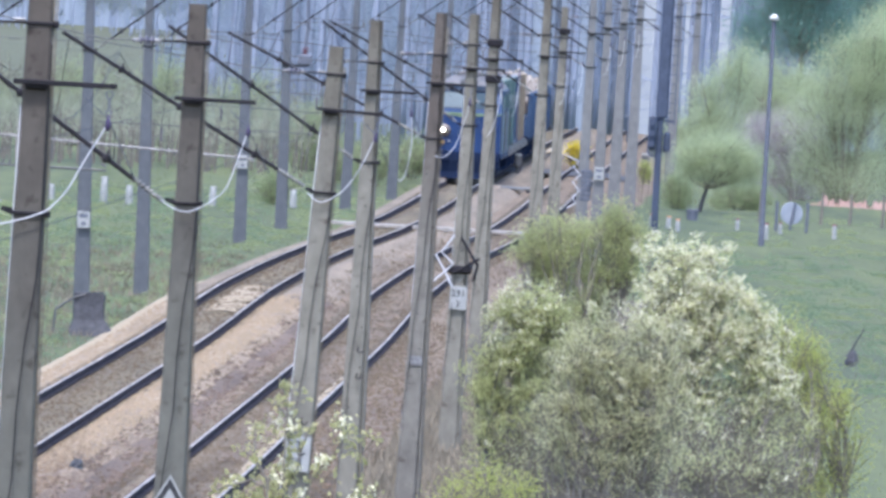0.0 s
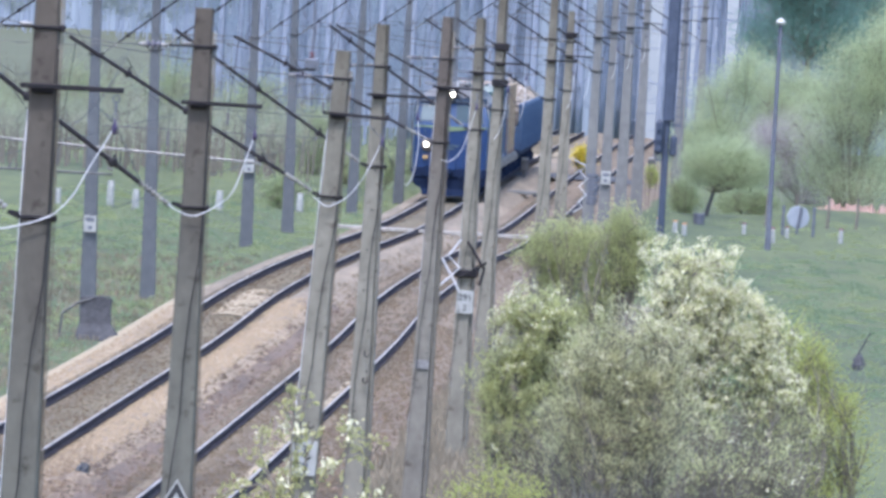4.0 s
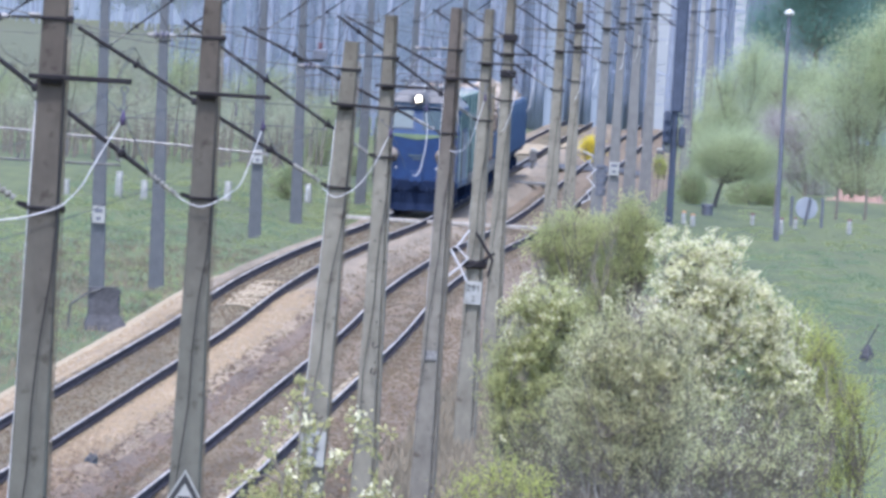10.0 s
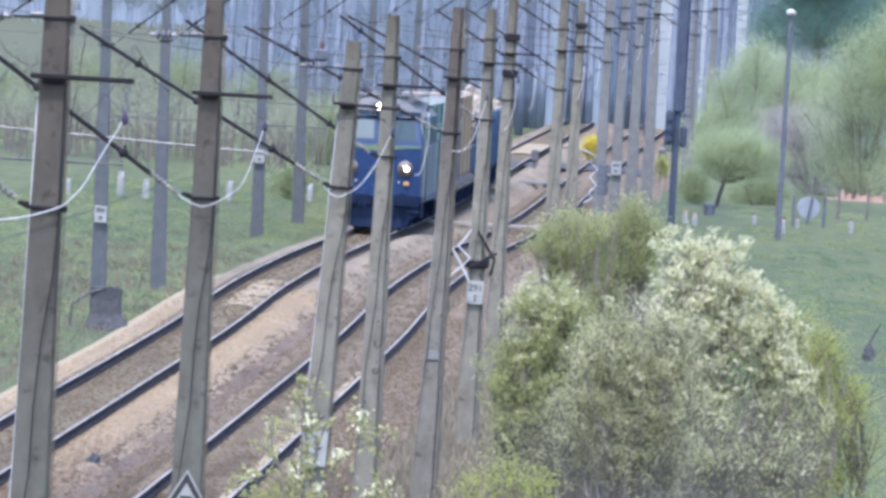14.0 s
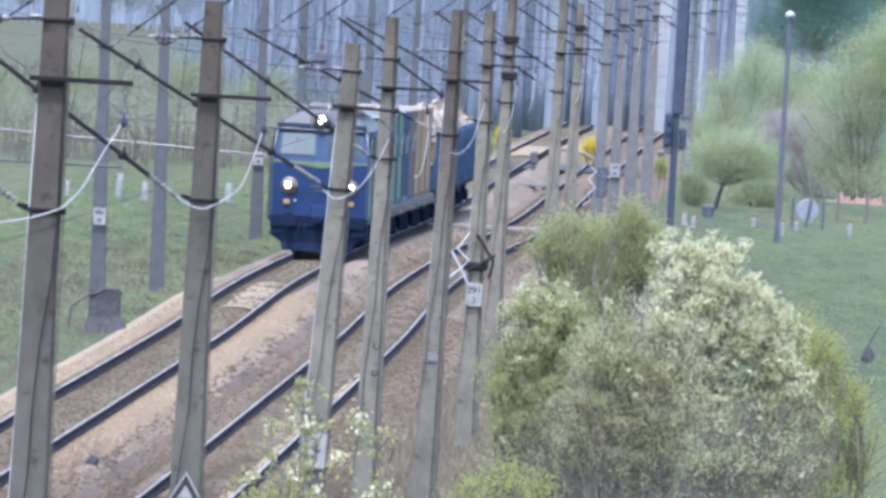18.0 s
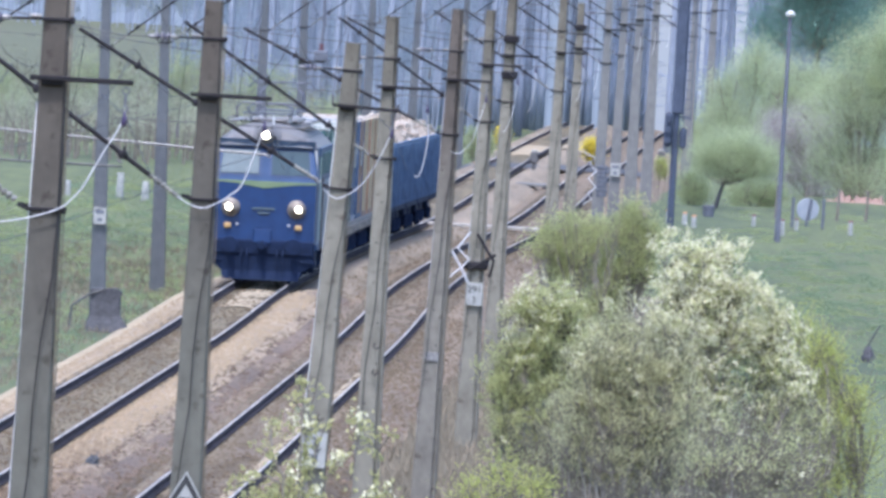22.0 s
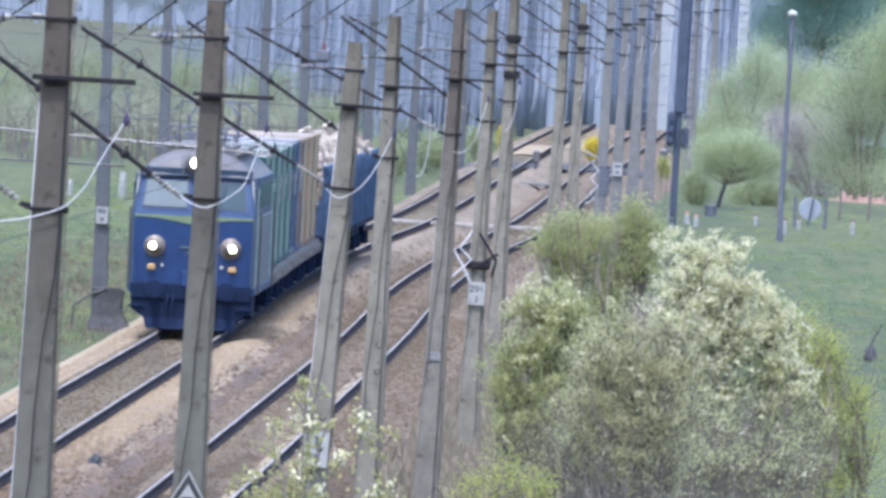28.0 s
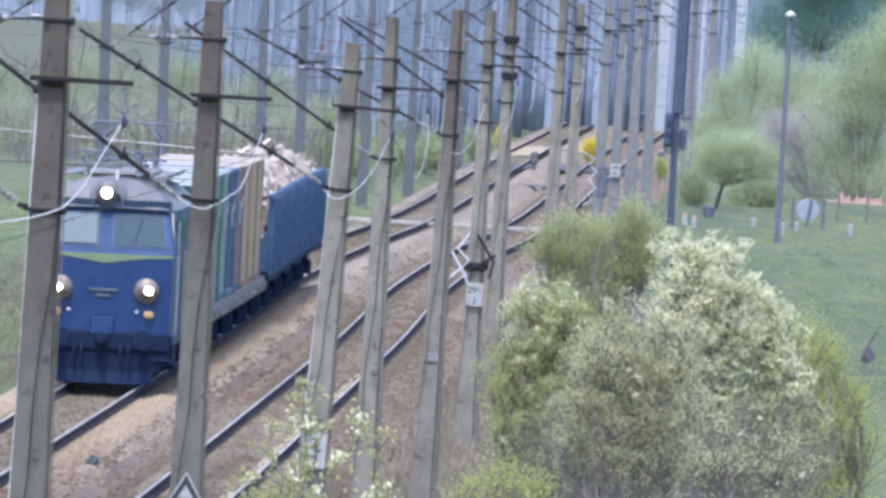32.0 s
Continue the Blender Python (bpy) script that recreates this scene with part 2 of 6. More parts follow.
ASPHALT = mat("asphalt", (0.075, 0.075, 0.085), (0.045, 0.045, 0.05), 0.9, scale=12)
DRY_GROUND = mat("dry_verge", (0.1445, 0.123, 0.07901), (0.07995, 0.06888, 0.04388), 0.95, scale=3, bump=0.8, coarse=0.15, dist=0.1)
# white of the guard posts greyed in the colour as haze would
PALE_POST = mat("greyed_white_paint", (0.34, 0.345, 0.335), (0.2, 0.205, 0.2), 0.7, scale=6)
BROWN = mat("brown_paint", (0.24, 0.15, 0.10), (0.15, 0.09, 0.06), 0.7, scale=4)
OCHRE = mat("ochre_boards", (0.4, 0.32, 0.19), (0.28, 0.22, 0.135), 0.7, scale=4)
SCRAP = mat("mixed_scrap", (0.62, 0.55, 0.47), (0.17, 0.125, 0.1), 0.7, 0.2, 6, island=1.3)
PORCELAIN = mat("porcelain", (0.6, 0.6, 0.592), (0.4, 0.4, 0.4), 0.2, scale=8, bump=0)
GLAZED = mat("mottled_glaze", (0.3, 0.29, 0.26), (0.02, 0.018, 0.02), 0.35, scale=13, bump=0.1)
GLASS_INS = mat("glass_insulator", (0.09, 0.08, 0.12), (0.025, 0.022, 0.035), 0.3, scale=9, bump=0, spec=0.5)
INS_DARK = mat("dark_insulator", (0.05, 0.035, 0.09), (0.03, 0.02, 0.05), 0.3, scale=8, bump=0)
WHITE_CABLE = mat("white_cable", (0.527, 0.5185, 0.544), (0.425, 0.425, 0.4505), 0.5, scale=10, bump=0)
SIGN_WHITE = mat("sign_white", (0.34, 0.34, 0.33), (0.26, 0.26, 0.25), 0.5, scale=5, bump=0)
SIGN_BLUE = mat("pale_blue_board", (0.264, 0.2838, 0.33), (0.2112, 0.231, 0.2706), 0.6, scale=3, bump=0)
MAROON = mat("maroon_glaze", (0.16, 0.05, 0.06), (0.1, 0.035, 0.045), 0.4, scale=6, bump=0)
ORANGE = mat("orange_cap", (0.5, 0.26, 0.12), (0.35, 0.18, 0.09), 0.6, scale=6, bump=0)
FIELD = mat("spring_crop", (0.09812, 0.1012, 0.05628), (0.06134, 0.06869, 0.04105), 0.95, scale=0.35, bump=0.5, coarse=0.2, dist=0.3)
LEAD = mat("tan_cable", (0.17, 0.15, 0.115), (0.1, 0.085, 0.065), 0.7, scale=10, bump=0)
SIGN_BLACK = mat("sign_black", (0.03, 0.03, 0.035), (0.02, 0.02, 0.02), 0.5, scale=5, bump=0)
WHITE_PAINT = mat("white_paint", (0.4928, 0.4928, 0.484), (0.3872, 0.3872, 0.3696), 0.6, scale=6, bump=0.1)
SLAB = mat("crossing_slab", (0.36, 0.33, 0.3), (0.2, 0.185, 0.165), 0.85, scale=6)
SAND = mat("sandy_path", (0.324, 0.2637, 0.18), (0.216, 0.171, 0.1125), 0.95, scale=10, bump=0.6, coarse=0.08, dist=0.04)
RUST = mat("rusty_pile", (0.3, 0.2, 0.165), (0.2, 0.125, 0.1), 0.9, scale=3, bump=0.5)


# ---- mesh tools ----
class Mesh:
    """Collects vertices and faces of one part."""

    def __init__(self):
        self.v, self.f = [], []

    def add(self, vs, fs):
        o = len(self.v)
        self.v += [tuple(p) for p in vs]
        self.f += [tuple(i + o for i in f) for f in fs]
        return self

    def box(self, c, size, m=None, ch=0.0):
        """A box with chamfered edges."""
        hx, hy, hz = (s / 2 for s in size)
        ch = min(ch, hx * 0.9, hy * 0.9, hz * 0.9)
        m = m or Matrix.Identity(4)
        if ch <= 0:
            pts = [(x, y, z) for z in (-hz, hz) for y in (-hy, hy) for x in (-hx, hx)]
            fs = [(0, 2, 3, 1), (4, 5, 7, 6), (0, 1, 5, 4), (2, 6, 7, 3), (0, 4, 6, 2), (1, 3, 7, 5)]
        else:
            ring = lambda a, b, z: [(a, -b + ch, z), (a, b - ch, z), (a - ch, b, z), (-a + ch, b, z), (-a, b - ch, z), (-a, -b + ch, z), (-a + ch, -b, z), (a - ch, -b, z)]
            pts = ring(hx - ch, hy - ch, -hz) + ring(hx, hy, -hz + ch) + ring(hx, hy, hz - ch) + ring(hx - ch, hy - ch, hz)
            fs = [tuple(reversed(range(8))), tuple(range(24, 32))]
            fs += [(r * 8 + i, r * 8 + (i + 1) % 8, r * 8 + 8 + (i + 1) % 8, r * 8 + 8 + i) for r in range(3) for i in range(8)]
        return self.add([m @ (Vector(p) + Vector(c)) for p in pts], fs)

    def tube(self, pts, radii, n=8, cap=True):
        """A round bar along the points, with a radius for each."""
        pts = [Vector(p) for p in pts]
        if not isinstance(radii, (list, tuple)):
            radii = [radii] * len(pts)
        o, vs, fs = len(self.v), [], []
        a = None
        for i, p in enumerate(pts):
            d = (pts[min(i + 1, len(pts) - 1)] - pts[max(i - 1, 0)]).normalized()
            if a is None:
                ref = Vector((0.31, 0.17, 0.93))
                a = d.cross(ref if abs(d.dot(ref)) < 0.95 else Vector((1, 0, 0)))
            a = (a - d * a.dot(d)).normalized()
            b = d.cross(a)
            for k in range(n):
                an = 2 * math.pi * k / n
                vs.append(p + (a * math.cos(an) + b * math.sin(an)) * radii[i])
        for i in range(len(pts) - 1):
            for k in range(n):
                fs.append((i * n + k, i * n + (k + 1) % n, i * n + n + (k + 1) % n, i * n + n + k))
        if cap:
            fs += [tuple(reversed(range(n))), tuple(range((len(pts) - 1) * n, len(pts) * n))]
        return self.add(vs, fs)

    def lathe(self, base, axis, prof, n=12):
        """Turned shape: prof holds (distance along the axis, radius)."""
        base, axis = Vector(base), Vector(axis).normalized()
        return self.tube([base + axis * (d + i * 1e-4) for i, (d, r) in enumerate(prof)], [r for d, r in prof], n)

    def prism(self, poly, y0, y1):
        """Extrudes an (x, z) outline from y0 to y1."""
        n = len(poly)
        vs = [(x, y0, z) for x, z in poly] + [(x, y1, z) for x, z in poly]
        fs = [tuple(range(n)), tuple(reversed(range(n, 2 * n)))] + [(i, i + n, (i + 1) % n + n, (i + 1) % n) for i in range(n)]
        return self.add(vs, fs)

    def data(self, name, material, smooth=False):
        me = bpy.data.meshes.new(name)
        me.from_pydata(self.v, [], self.f)
        me.materials.append(material)
        if smooth:
            me.polygons.foreach_set("use_smooth", [True] * len(me.polygons))
        me.update()
        return me


def part(name, mesh, material, parent=None, label="", smooth=False):
    ob = new(name, mesh.data(name, material, smooth))
    ob.parent = parent
    if label:
        ob["label"] = label
    return ob


def thing(name, label, category, at=(0, 0, 0), rz=0, group="", kind=""):
    ob = new(name)
    ob.matrix_basis = pose(*at, 0, 0, rz)
    return tagged(ob, label, category, group, kind)


def spline(x, knots):
    """Smooth height of a curve through (x, y) knots."""
    if x <= knots[0][0]:
        return knots[0][1] + (x - knots[0][0]) * (knots[1][1] - knots[0][1]) / (knots[1][0] - knots[0][0])
    if x >= knots[-1][0]:
        return knots[-1][1] + (x - knots[-1][0]) * (knots[-1][1] - knots[-2][1]) / (knots[-1][0] - knots[-2][0])
    i = max(k for k in range(len(knots) - 1) if knots[k][0] <= x)
    slope = lambda j: (knots[min(j + 1, len(knots) - 1)][1] - knots[max(j - 1, 0)][1]) / (knots[min(j + 1, len(knots) - 1)][0] - knots[max(j - 1, 0)][0])
    (x0, y0), (x1, y1) = knots[i], knots[i + 1]
    h = x1 - x0
    t = (x - x0) / h
    return y0 * (2 * t**3 - 3 * t * t + 1) + slope(i) * h * (t**3 - 2 * t * t + t) + y1 * (3 * t * t - 2 * t**3) + slope(i + 1) * h * (t**3 - t * t)


# Centre line of the train's track: distance from the camera, sideways place
LINE = [(-168, -16.8), (168, -12.0), (280, -10.4), (420, -8.3), (495.6, -7.2), (593.6, -5.8), (672, -4.8), (761.6, -3.15), (831.6, -1.5), (924, 0.2), (1022, 1.85), (1148, 3.9), (1268.4, 6.0), (1456, 9.4), (1960, 18.5)]
SPACING = 4.25


def line(y, off=0.0):
    """Place beside the track's centre line."""
    return spline(y, LINE) + off


# Height of the rails along the line
LEVEL = [(280, 0.0), (574, 0.0), (630, 0.07), (714, 0.08), (784, 0.02), (896, 0.02), (966, 0.12), (1176, 0.15), (1456, 0.15)]


def level(y):
    return spline(y, LEVEL)


# ---- ground, track beds ----
def strip(name, y0, y1, step, offs, material, label, kind="structure", parent=None, rough=0.0):
    """A ribbon along the track: offs holds (offset, height) across it."""
    me = Mesh()
    n = len(offs)
    ys = np.arange(y0, y1 + step / 2, step)
    vs = []
    for y in ys:
        for k, (o, z) in enumerate(offs):
            r = rough * noise.noise((o * 1.3, y * 0.13, 3.1)) + rough * 0.5 * noise.noise((o * 3.3, y * 0.7, 7.7))
            edge = 0 < k < n - 1
            vs.append((line(y, o + (r * 1.5 if edge else 0)), y, z + (r if edge else 0) + (level(y) if edge else 0)))
    fs = [(i * n + k, i * n + k + 1, i * n + n + k + 1, i * n + n + k) for i in range(len(ys) - 1) for k in range(n - 1)]
    me.add(vs, fs)
    ob = part(name, me, material, parent, smooth=True)
    return tagged(ob, label, name.replace("_", " "), kind=kind) if not parent else ob


def ground_height(x, y):
    off = x - spline(y, LINE)
    z = -0.55
    if off > 9:
        z -= 0.5 * min(1, (off - 9) / 4) * max(0, min(1, (840 - y) / 170))
    z += 0.10 * noise.noise((x * 0.13, y * 0.03, 1.0)) + 0.05 * noise.noise((x * 0.7, y * 0.15, 4.0))
    return z


def make_ground():
    me = Mesh()
    xs = sorted(set([-2500, -900, -300, -120, -70, -45] + [round(v, 2) for v in np.arange(-32, 36, 0.8)] + [45, 70, 120, 300, 900, 2500]))
    ys = sorted(set([-2500, -600, -100, 0, 110, 200] + list(np.arange(250, 1200, 6.0)) + list(np.arange(1200, 1900, 40.0)) + [2500, 3600, 4900]))
    vs = [(x, y, ground_height(x, y)) for y in ys for x in xs]
    n = len(xs)
    fs = [(j * n + i, j * n + i + 1, j * n + n + i + 1, j * n + n + i) for j in range(len(ys) - 1) for i in range(n - 1)]
    me.add(vs, fs)
    tagged(part("ground", me, GRASS, smooth=True), "green spring grass ground on both sides of the line", "ground", kind="structure")


make_ground()
S = SPACING
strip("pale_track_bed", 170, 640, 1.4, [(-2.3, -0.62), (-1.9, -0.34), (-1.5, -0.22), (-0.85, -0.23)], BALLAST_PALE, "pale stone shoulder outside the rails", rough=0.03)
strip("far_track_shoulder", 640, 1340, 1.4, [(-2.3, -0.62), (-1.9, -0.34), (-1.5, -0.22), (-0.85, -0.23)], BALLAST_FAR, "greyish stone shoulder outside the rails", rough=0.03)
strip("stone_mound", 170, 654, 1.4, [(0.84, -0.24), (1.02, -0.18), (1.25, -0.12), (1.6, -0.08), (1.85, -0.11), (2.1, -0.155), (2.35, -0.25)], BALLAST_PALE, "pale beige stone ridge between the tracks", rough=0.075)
strip("ridge_flank", 170, 654, 1.4, [(2.1, -0.2), (2.25, -0.18), (2.45, -0.24), (2.75, -0.34)], BALLAST_DARK, "brown flank of the stone ridge", rough=0.075)
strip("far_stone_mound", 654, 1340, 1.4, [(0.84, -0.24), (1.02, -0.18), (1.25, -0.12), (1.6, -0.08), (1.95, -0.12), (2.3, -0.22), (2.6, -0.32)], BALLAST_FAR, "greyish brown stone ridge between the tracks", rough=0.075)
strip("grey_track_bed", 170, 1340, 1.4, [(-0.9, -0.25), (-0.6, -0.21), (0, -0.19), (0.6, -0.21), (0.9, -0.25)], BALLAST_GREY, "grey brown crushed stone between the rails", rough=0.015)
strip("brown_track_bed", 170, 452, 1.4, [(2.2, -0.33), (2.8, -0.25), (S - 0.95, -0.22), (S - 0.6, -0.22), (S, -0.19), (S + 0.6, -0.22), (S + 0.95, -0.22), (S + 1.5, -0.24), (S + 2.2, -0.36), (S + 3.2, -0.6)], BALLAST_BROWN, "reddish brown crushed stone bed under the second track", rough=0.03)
# far stretch of the brown bed, its colour lightened as by haze
strip("hazed_track_bed", 452, 1340, 1.4, [(2.2, -0.33), (2.8, -0.25), (S - 0.95, -0.22), (S - 0.6, -0.22), (S, -0.19), (S + 0.6, -0.22), (S + 0.95, -0.22), (S + 1.5, -0.24), (S + 2.2, -0.36), (S + 3.2, -0.6)], BALLAST_BROWN_FAR, "hazed reddish brown crushed stone bed under the second track", rough=0.03)
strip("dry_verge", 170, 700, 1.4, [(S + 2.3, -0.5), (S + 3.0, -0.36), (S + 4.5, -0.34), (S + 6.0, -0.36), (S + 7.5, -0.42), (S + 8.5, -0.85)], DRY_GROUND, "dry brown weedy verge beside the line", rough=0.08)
strip("sandy_path", 170, 690, 1.4, [(-2.75, -0.68), (-2.3, -0.44), (-1.9, -0.33), (-1.5, -0.32)], SAND, "pale sandy edge along the track bed", rough=0.05)
strip("cinder_patch", 641, 651, 1.4, [(1.2, -0.17), (1.45, -0.075), (1.75, -0.065), (2.05, -0.12), (2.4, -0.26)], BALLAST_DARK, "dark cinders across the stone ridge", rough=0.08)
strip("rail_edge_sand", 170, 560, 1.4, [(S + 0.32, -0.24), (S + 0.42, -0.185), (S + 0.56, -0.17), (S + 0.66, -0.18), (S + 0.7, -0.24)], SAND, "pale sandy strip along the rail foot", rough=0.05)
strip("pale_track_patch", 626, 674, 1.4, [(-0.66, -0.27), (-0.4, -0.19), (0, -0.165), (0.4, -0.19), (0.66, -0.27)], SAND, "pale sandy stones between the rails", rough=0.05)


def bed_height(o):
    """Top of the stones at an offset from the train's track."""
    return spline(o, [(-2.3, -0.62), (-1.9, -0.33), (-1.5, -0.215), (-0.8, -0.225), (0, -0.185), (0.8, -0.225), (1.25, -0.115), (1.6, -0.075), (1.95, -0.115), (2.5, -0.27), (2.8, -0.24), (3.3, -0.215), (S, -0.18), (S + 1.5, -0.235), (S + 2.2, -0.355), (S + 3.2, -0.595)])


def near_tone(m, y0, y1, tone):
    """Darkens a stone colour towards the near end of the line, with a ragged edge."""
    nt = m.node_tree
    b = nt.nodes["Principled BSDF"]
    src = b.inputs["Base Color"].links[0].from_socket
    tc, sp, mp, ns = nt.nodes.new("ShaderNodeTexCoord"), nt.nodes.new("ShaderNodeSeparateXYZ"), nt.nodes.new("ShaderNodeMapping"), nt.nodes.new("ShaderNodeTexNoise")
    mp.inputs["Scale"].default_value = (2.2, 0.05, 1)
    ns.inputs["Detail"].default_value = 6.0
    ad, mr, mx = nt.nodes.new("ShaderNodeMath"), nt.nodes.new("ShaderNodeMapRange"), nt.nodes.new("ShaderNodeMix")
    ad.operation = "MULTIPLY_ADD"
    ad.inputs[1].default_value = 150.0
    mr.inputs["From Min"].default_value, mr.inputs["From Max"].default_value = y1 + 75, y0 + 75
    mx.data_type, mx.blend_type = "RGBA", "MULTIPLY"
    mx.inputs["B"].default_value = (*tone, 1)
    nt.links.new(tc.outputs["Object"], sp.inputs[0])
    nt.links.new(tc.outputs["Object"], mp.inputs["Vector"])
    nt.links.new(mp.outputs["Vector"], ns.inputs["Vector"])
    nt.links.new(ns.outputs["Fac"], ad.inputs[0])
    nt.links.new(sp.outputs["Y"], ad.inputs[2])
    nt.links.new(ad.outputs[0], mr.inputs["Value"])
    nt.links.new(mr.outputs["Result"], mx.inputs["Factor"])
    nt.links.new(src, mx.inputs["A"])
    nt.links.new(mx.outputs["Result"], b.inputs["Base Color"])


# brown fouling on the near pale stones
near_tone(BALLAST_PALE, 410, 470, (0.45, 0.41, 0.41))
near_tone(STONE_PALE, 410, 470, (0.45, 0.41, 0.41))
# brown bed: darker near, as the far bed's colour is lightened for haze
near_tone(BALLAST_BROWN_FAR, 400, 470, (0.66, 0.62, 0.62))
near_tone(BALLAST_BROWN, 400, 450, (0.68, 0.62, 0.6))
near_tone(STONE_BROWN, 400, 450, (0.68, 0.62, 0.6))


def make_track(off, name, label):
    tr = thing(name, label, "railway track", kind="structure")
    ys = list(np.arange(170, 1340.1, 2.0))
    for g in (-0.7525, 0.7525):
        def rail_path(me, prof):
            n = len(prof)
            vs = [(line(y, off + g + px), y, pz + level(y)) for y in ys for px, pz in prof]
            me.add(vs, [(i * n + k, i * n + (k + 1) % n, i * n + n + (k + 1) % n, i * n + n + k) for i in range(len(ys) - 1) for k in range(n)])
            return me
        rail = part("rail", rail_path(Mesh(), [(-0.075, -0.17), (0.075, -0.17), (0.075, -0.15), (0.012, -0.13), (0.012, -0.05), (0.036, -0.035), (0.036, -0.006), (-0.036, -0.006), (-0.036, -0.035), (-0.012, -0.05), (-0.012, -0.13), (-0.075, -0.15)]), RAIL_SIDE, tr)
        part("rail_head", rail_path(Mesh(), [(-0.03, -0.006), (0.03, -0.006), (0.026, 0.0), (-0.026, 0.0)]), RAIL_TOP, rail, "polished running surface")
    me, single = Mesh(), Mesh().box((0, 0, 0), (2.5, 0.24, 0.16), ch=0.02).data("sleeper", SLEEPER)
    for k in range(980):
        y = 418 + 0.6 * k
        place = pose(line(y, off), y, -0.282 + level(y), 0, 0, -math.degrees(math.atan2(line(y + 1) - line(y - 1), 2)))
        if k < 150:
            sl = new("sleeper", single)
            sl.parent = tr
            sl.matrix_basis = place
        else:
            me.box((0, 0, 0), (2.5, 0.24, 0.16), place)
    tagged(part("far_sleepers", me, SLEEPER, tr, "concrete sleepers sunk in the stones"), kind="stuff")


make_track(0, "railway_track", "steel rails of the occupied track on pale stones")
make_track(S, "railway_track", "steel rails of the free track on brown stones")


# ---- catenary poles ----
def shaft_mesh(w0, w1, d0, d1, h, web=True):
    """A tapered mast: a broad front rib and a narrower web set back beside it."""
    me = Mesh()
    rows = 8
    for x0, x1, y0, y1 in (((-1.0, 0.66, -1.0, 0.9), (0.66, 1.0, -0.5, 1.0)) if web else ((-1.0, 1.0, -1.0, 1.0),)):
        vs = []
        for r in range(rows + 1):
            k = r / rows
            a, b = (w0 + (w1 - w0) * k) / 2, (d0 + (d1 - d0) * k) / 2
            c = 0.018
            j = 0.006 * noise.noise((w0 * 9 + r, h, 2.2))
            l, m, n, f = x0 * a, x1 * a, y0 * b, y1 * b
            vs += [(x + j, y, h * k) for x, y in ((m, n + c), (m, f - c), (m - c, f), (l + c, f), (l, f - c), (l, n + c), (l + c, n), (m - c, n))]
        fs = [(r * 8 + i, r * 8 + (i + 1) % 8, r * 8 + 8 + (i + 1) % 8, r * 8 + 8 + i) for r in range(rows) for i in range(8)]
        fs += [tuple(reversed(range(8))), tuple(range(rows * 8, rows * 8 + 8))]
        me.add(vs, fs)
    return me


def insulator(me, a, b, r=0.06, n=4):
    """A string of porcelain discs from a to b."""
    a, b = Vector(a), Vector(b)
    d = b - a
    ln = d.length
    prof = []
    for i in range(n):
        s0 = ln * i / n
        prof += [(s0, r * 0.35), (s0 + ln / n * 0.35, r), (s0 + ln / n * 0.55, r), (s0 + ln / n * 0.75, r * 0.4)]
    return me.lathe(a, d, prof, 10)


def arc(a, b, sag, n=8):
    a, b = Vector(a), Vector(b)
    return [a.lerp(b, i / n) + Vector((0, 0, -4 * sag * (i / n) * (1 - i / n))) for i in range(n + 1)]


# hanging cables: sideways place and height along each, from the cross arm down
CABLES = {
    196: [(0.61, 8.2), (0.546, 8.07), (0.461, 7.92), (0.39, 7.785), (0.306, 7.62), (0.206, 7.5), (0.108, 7.42), (-0.15, 7.33), (-0.44, 7.28), (-0.75, 7.27)],
    252: [(0.625, 7.76), (0.425, 7.15), (0.285, 6.99), (0.135, 6.89), (-0.015, 6.84), (-0.195, 6.9), (-0.26, 6.95)],
    308: [(0.635, 7.37), (0.435, 6.88), (0.245, 6.58), (0.035, 6.43), (-0.075, 6.43), (-0.2, 6.52)],
    364: [(0.675, 7.31), (0.645, 6.83), (0.595, 6.39), (0.525, 6.21), (0.465, 6.21)],
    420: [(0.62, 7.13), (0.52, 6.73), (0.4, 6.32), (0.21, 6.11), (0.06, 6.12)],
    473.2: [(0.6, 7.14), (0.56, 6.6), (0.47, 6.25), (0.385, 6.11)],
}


# reach, rise and lowered root of the sloping tube of each mast
TUBES = {252: (3.3, 2.07, 0.07), 308: (3.47, 1.7, 0.0), 364: (3.1, 1.86, 0.02), 420: (3.67, 1.58, 0.0), 473.2: (2.95, 1.86, 0.0), 537.6: (3.65, 1.66, 0.0)}


def glide(pts, n=5):
    """A smooth line through the points."""
    pts = [Vector(p) for p in pts]
    out = []
    for i in range(len(pts) - 1):
        a, b, c, d = pts[max(i - 1, 0)], pts[i], pts[i + 1], pts[min(i + 2, len(pts) - 1)]
        for k in range(n):
            f = k / n
            out.append(0.5 * (2 * b + (c - a) * f + (2 * a - 5 * b + 4 * c - d) * f * f + (3 * b - a - 3 * c + d) * f ** 3))
    return out + [pts[-1]]


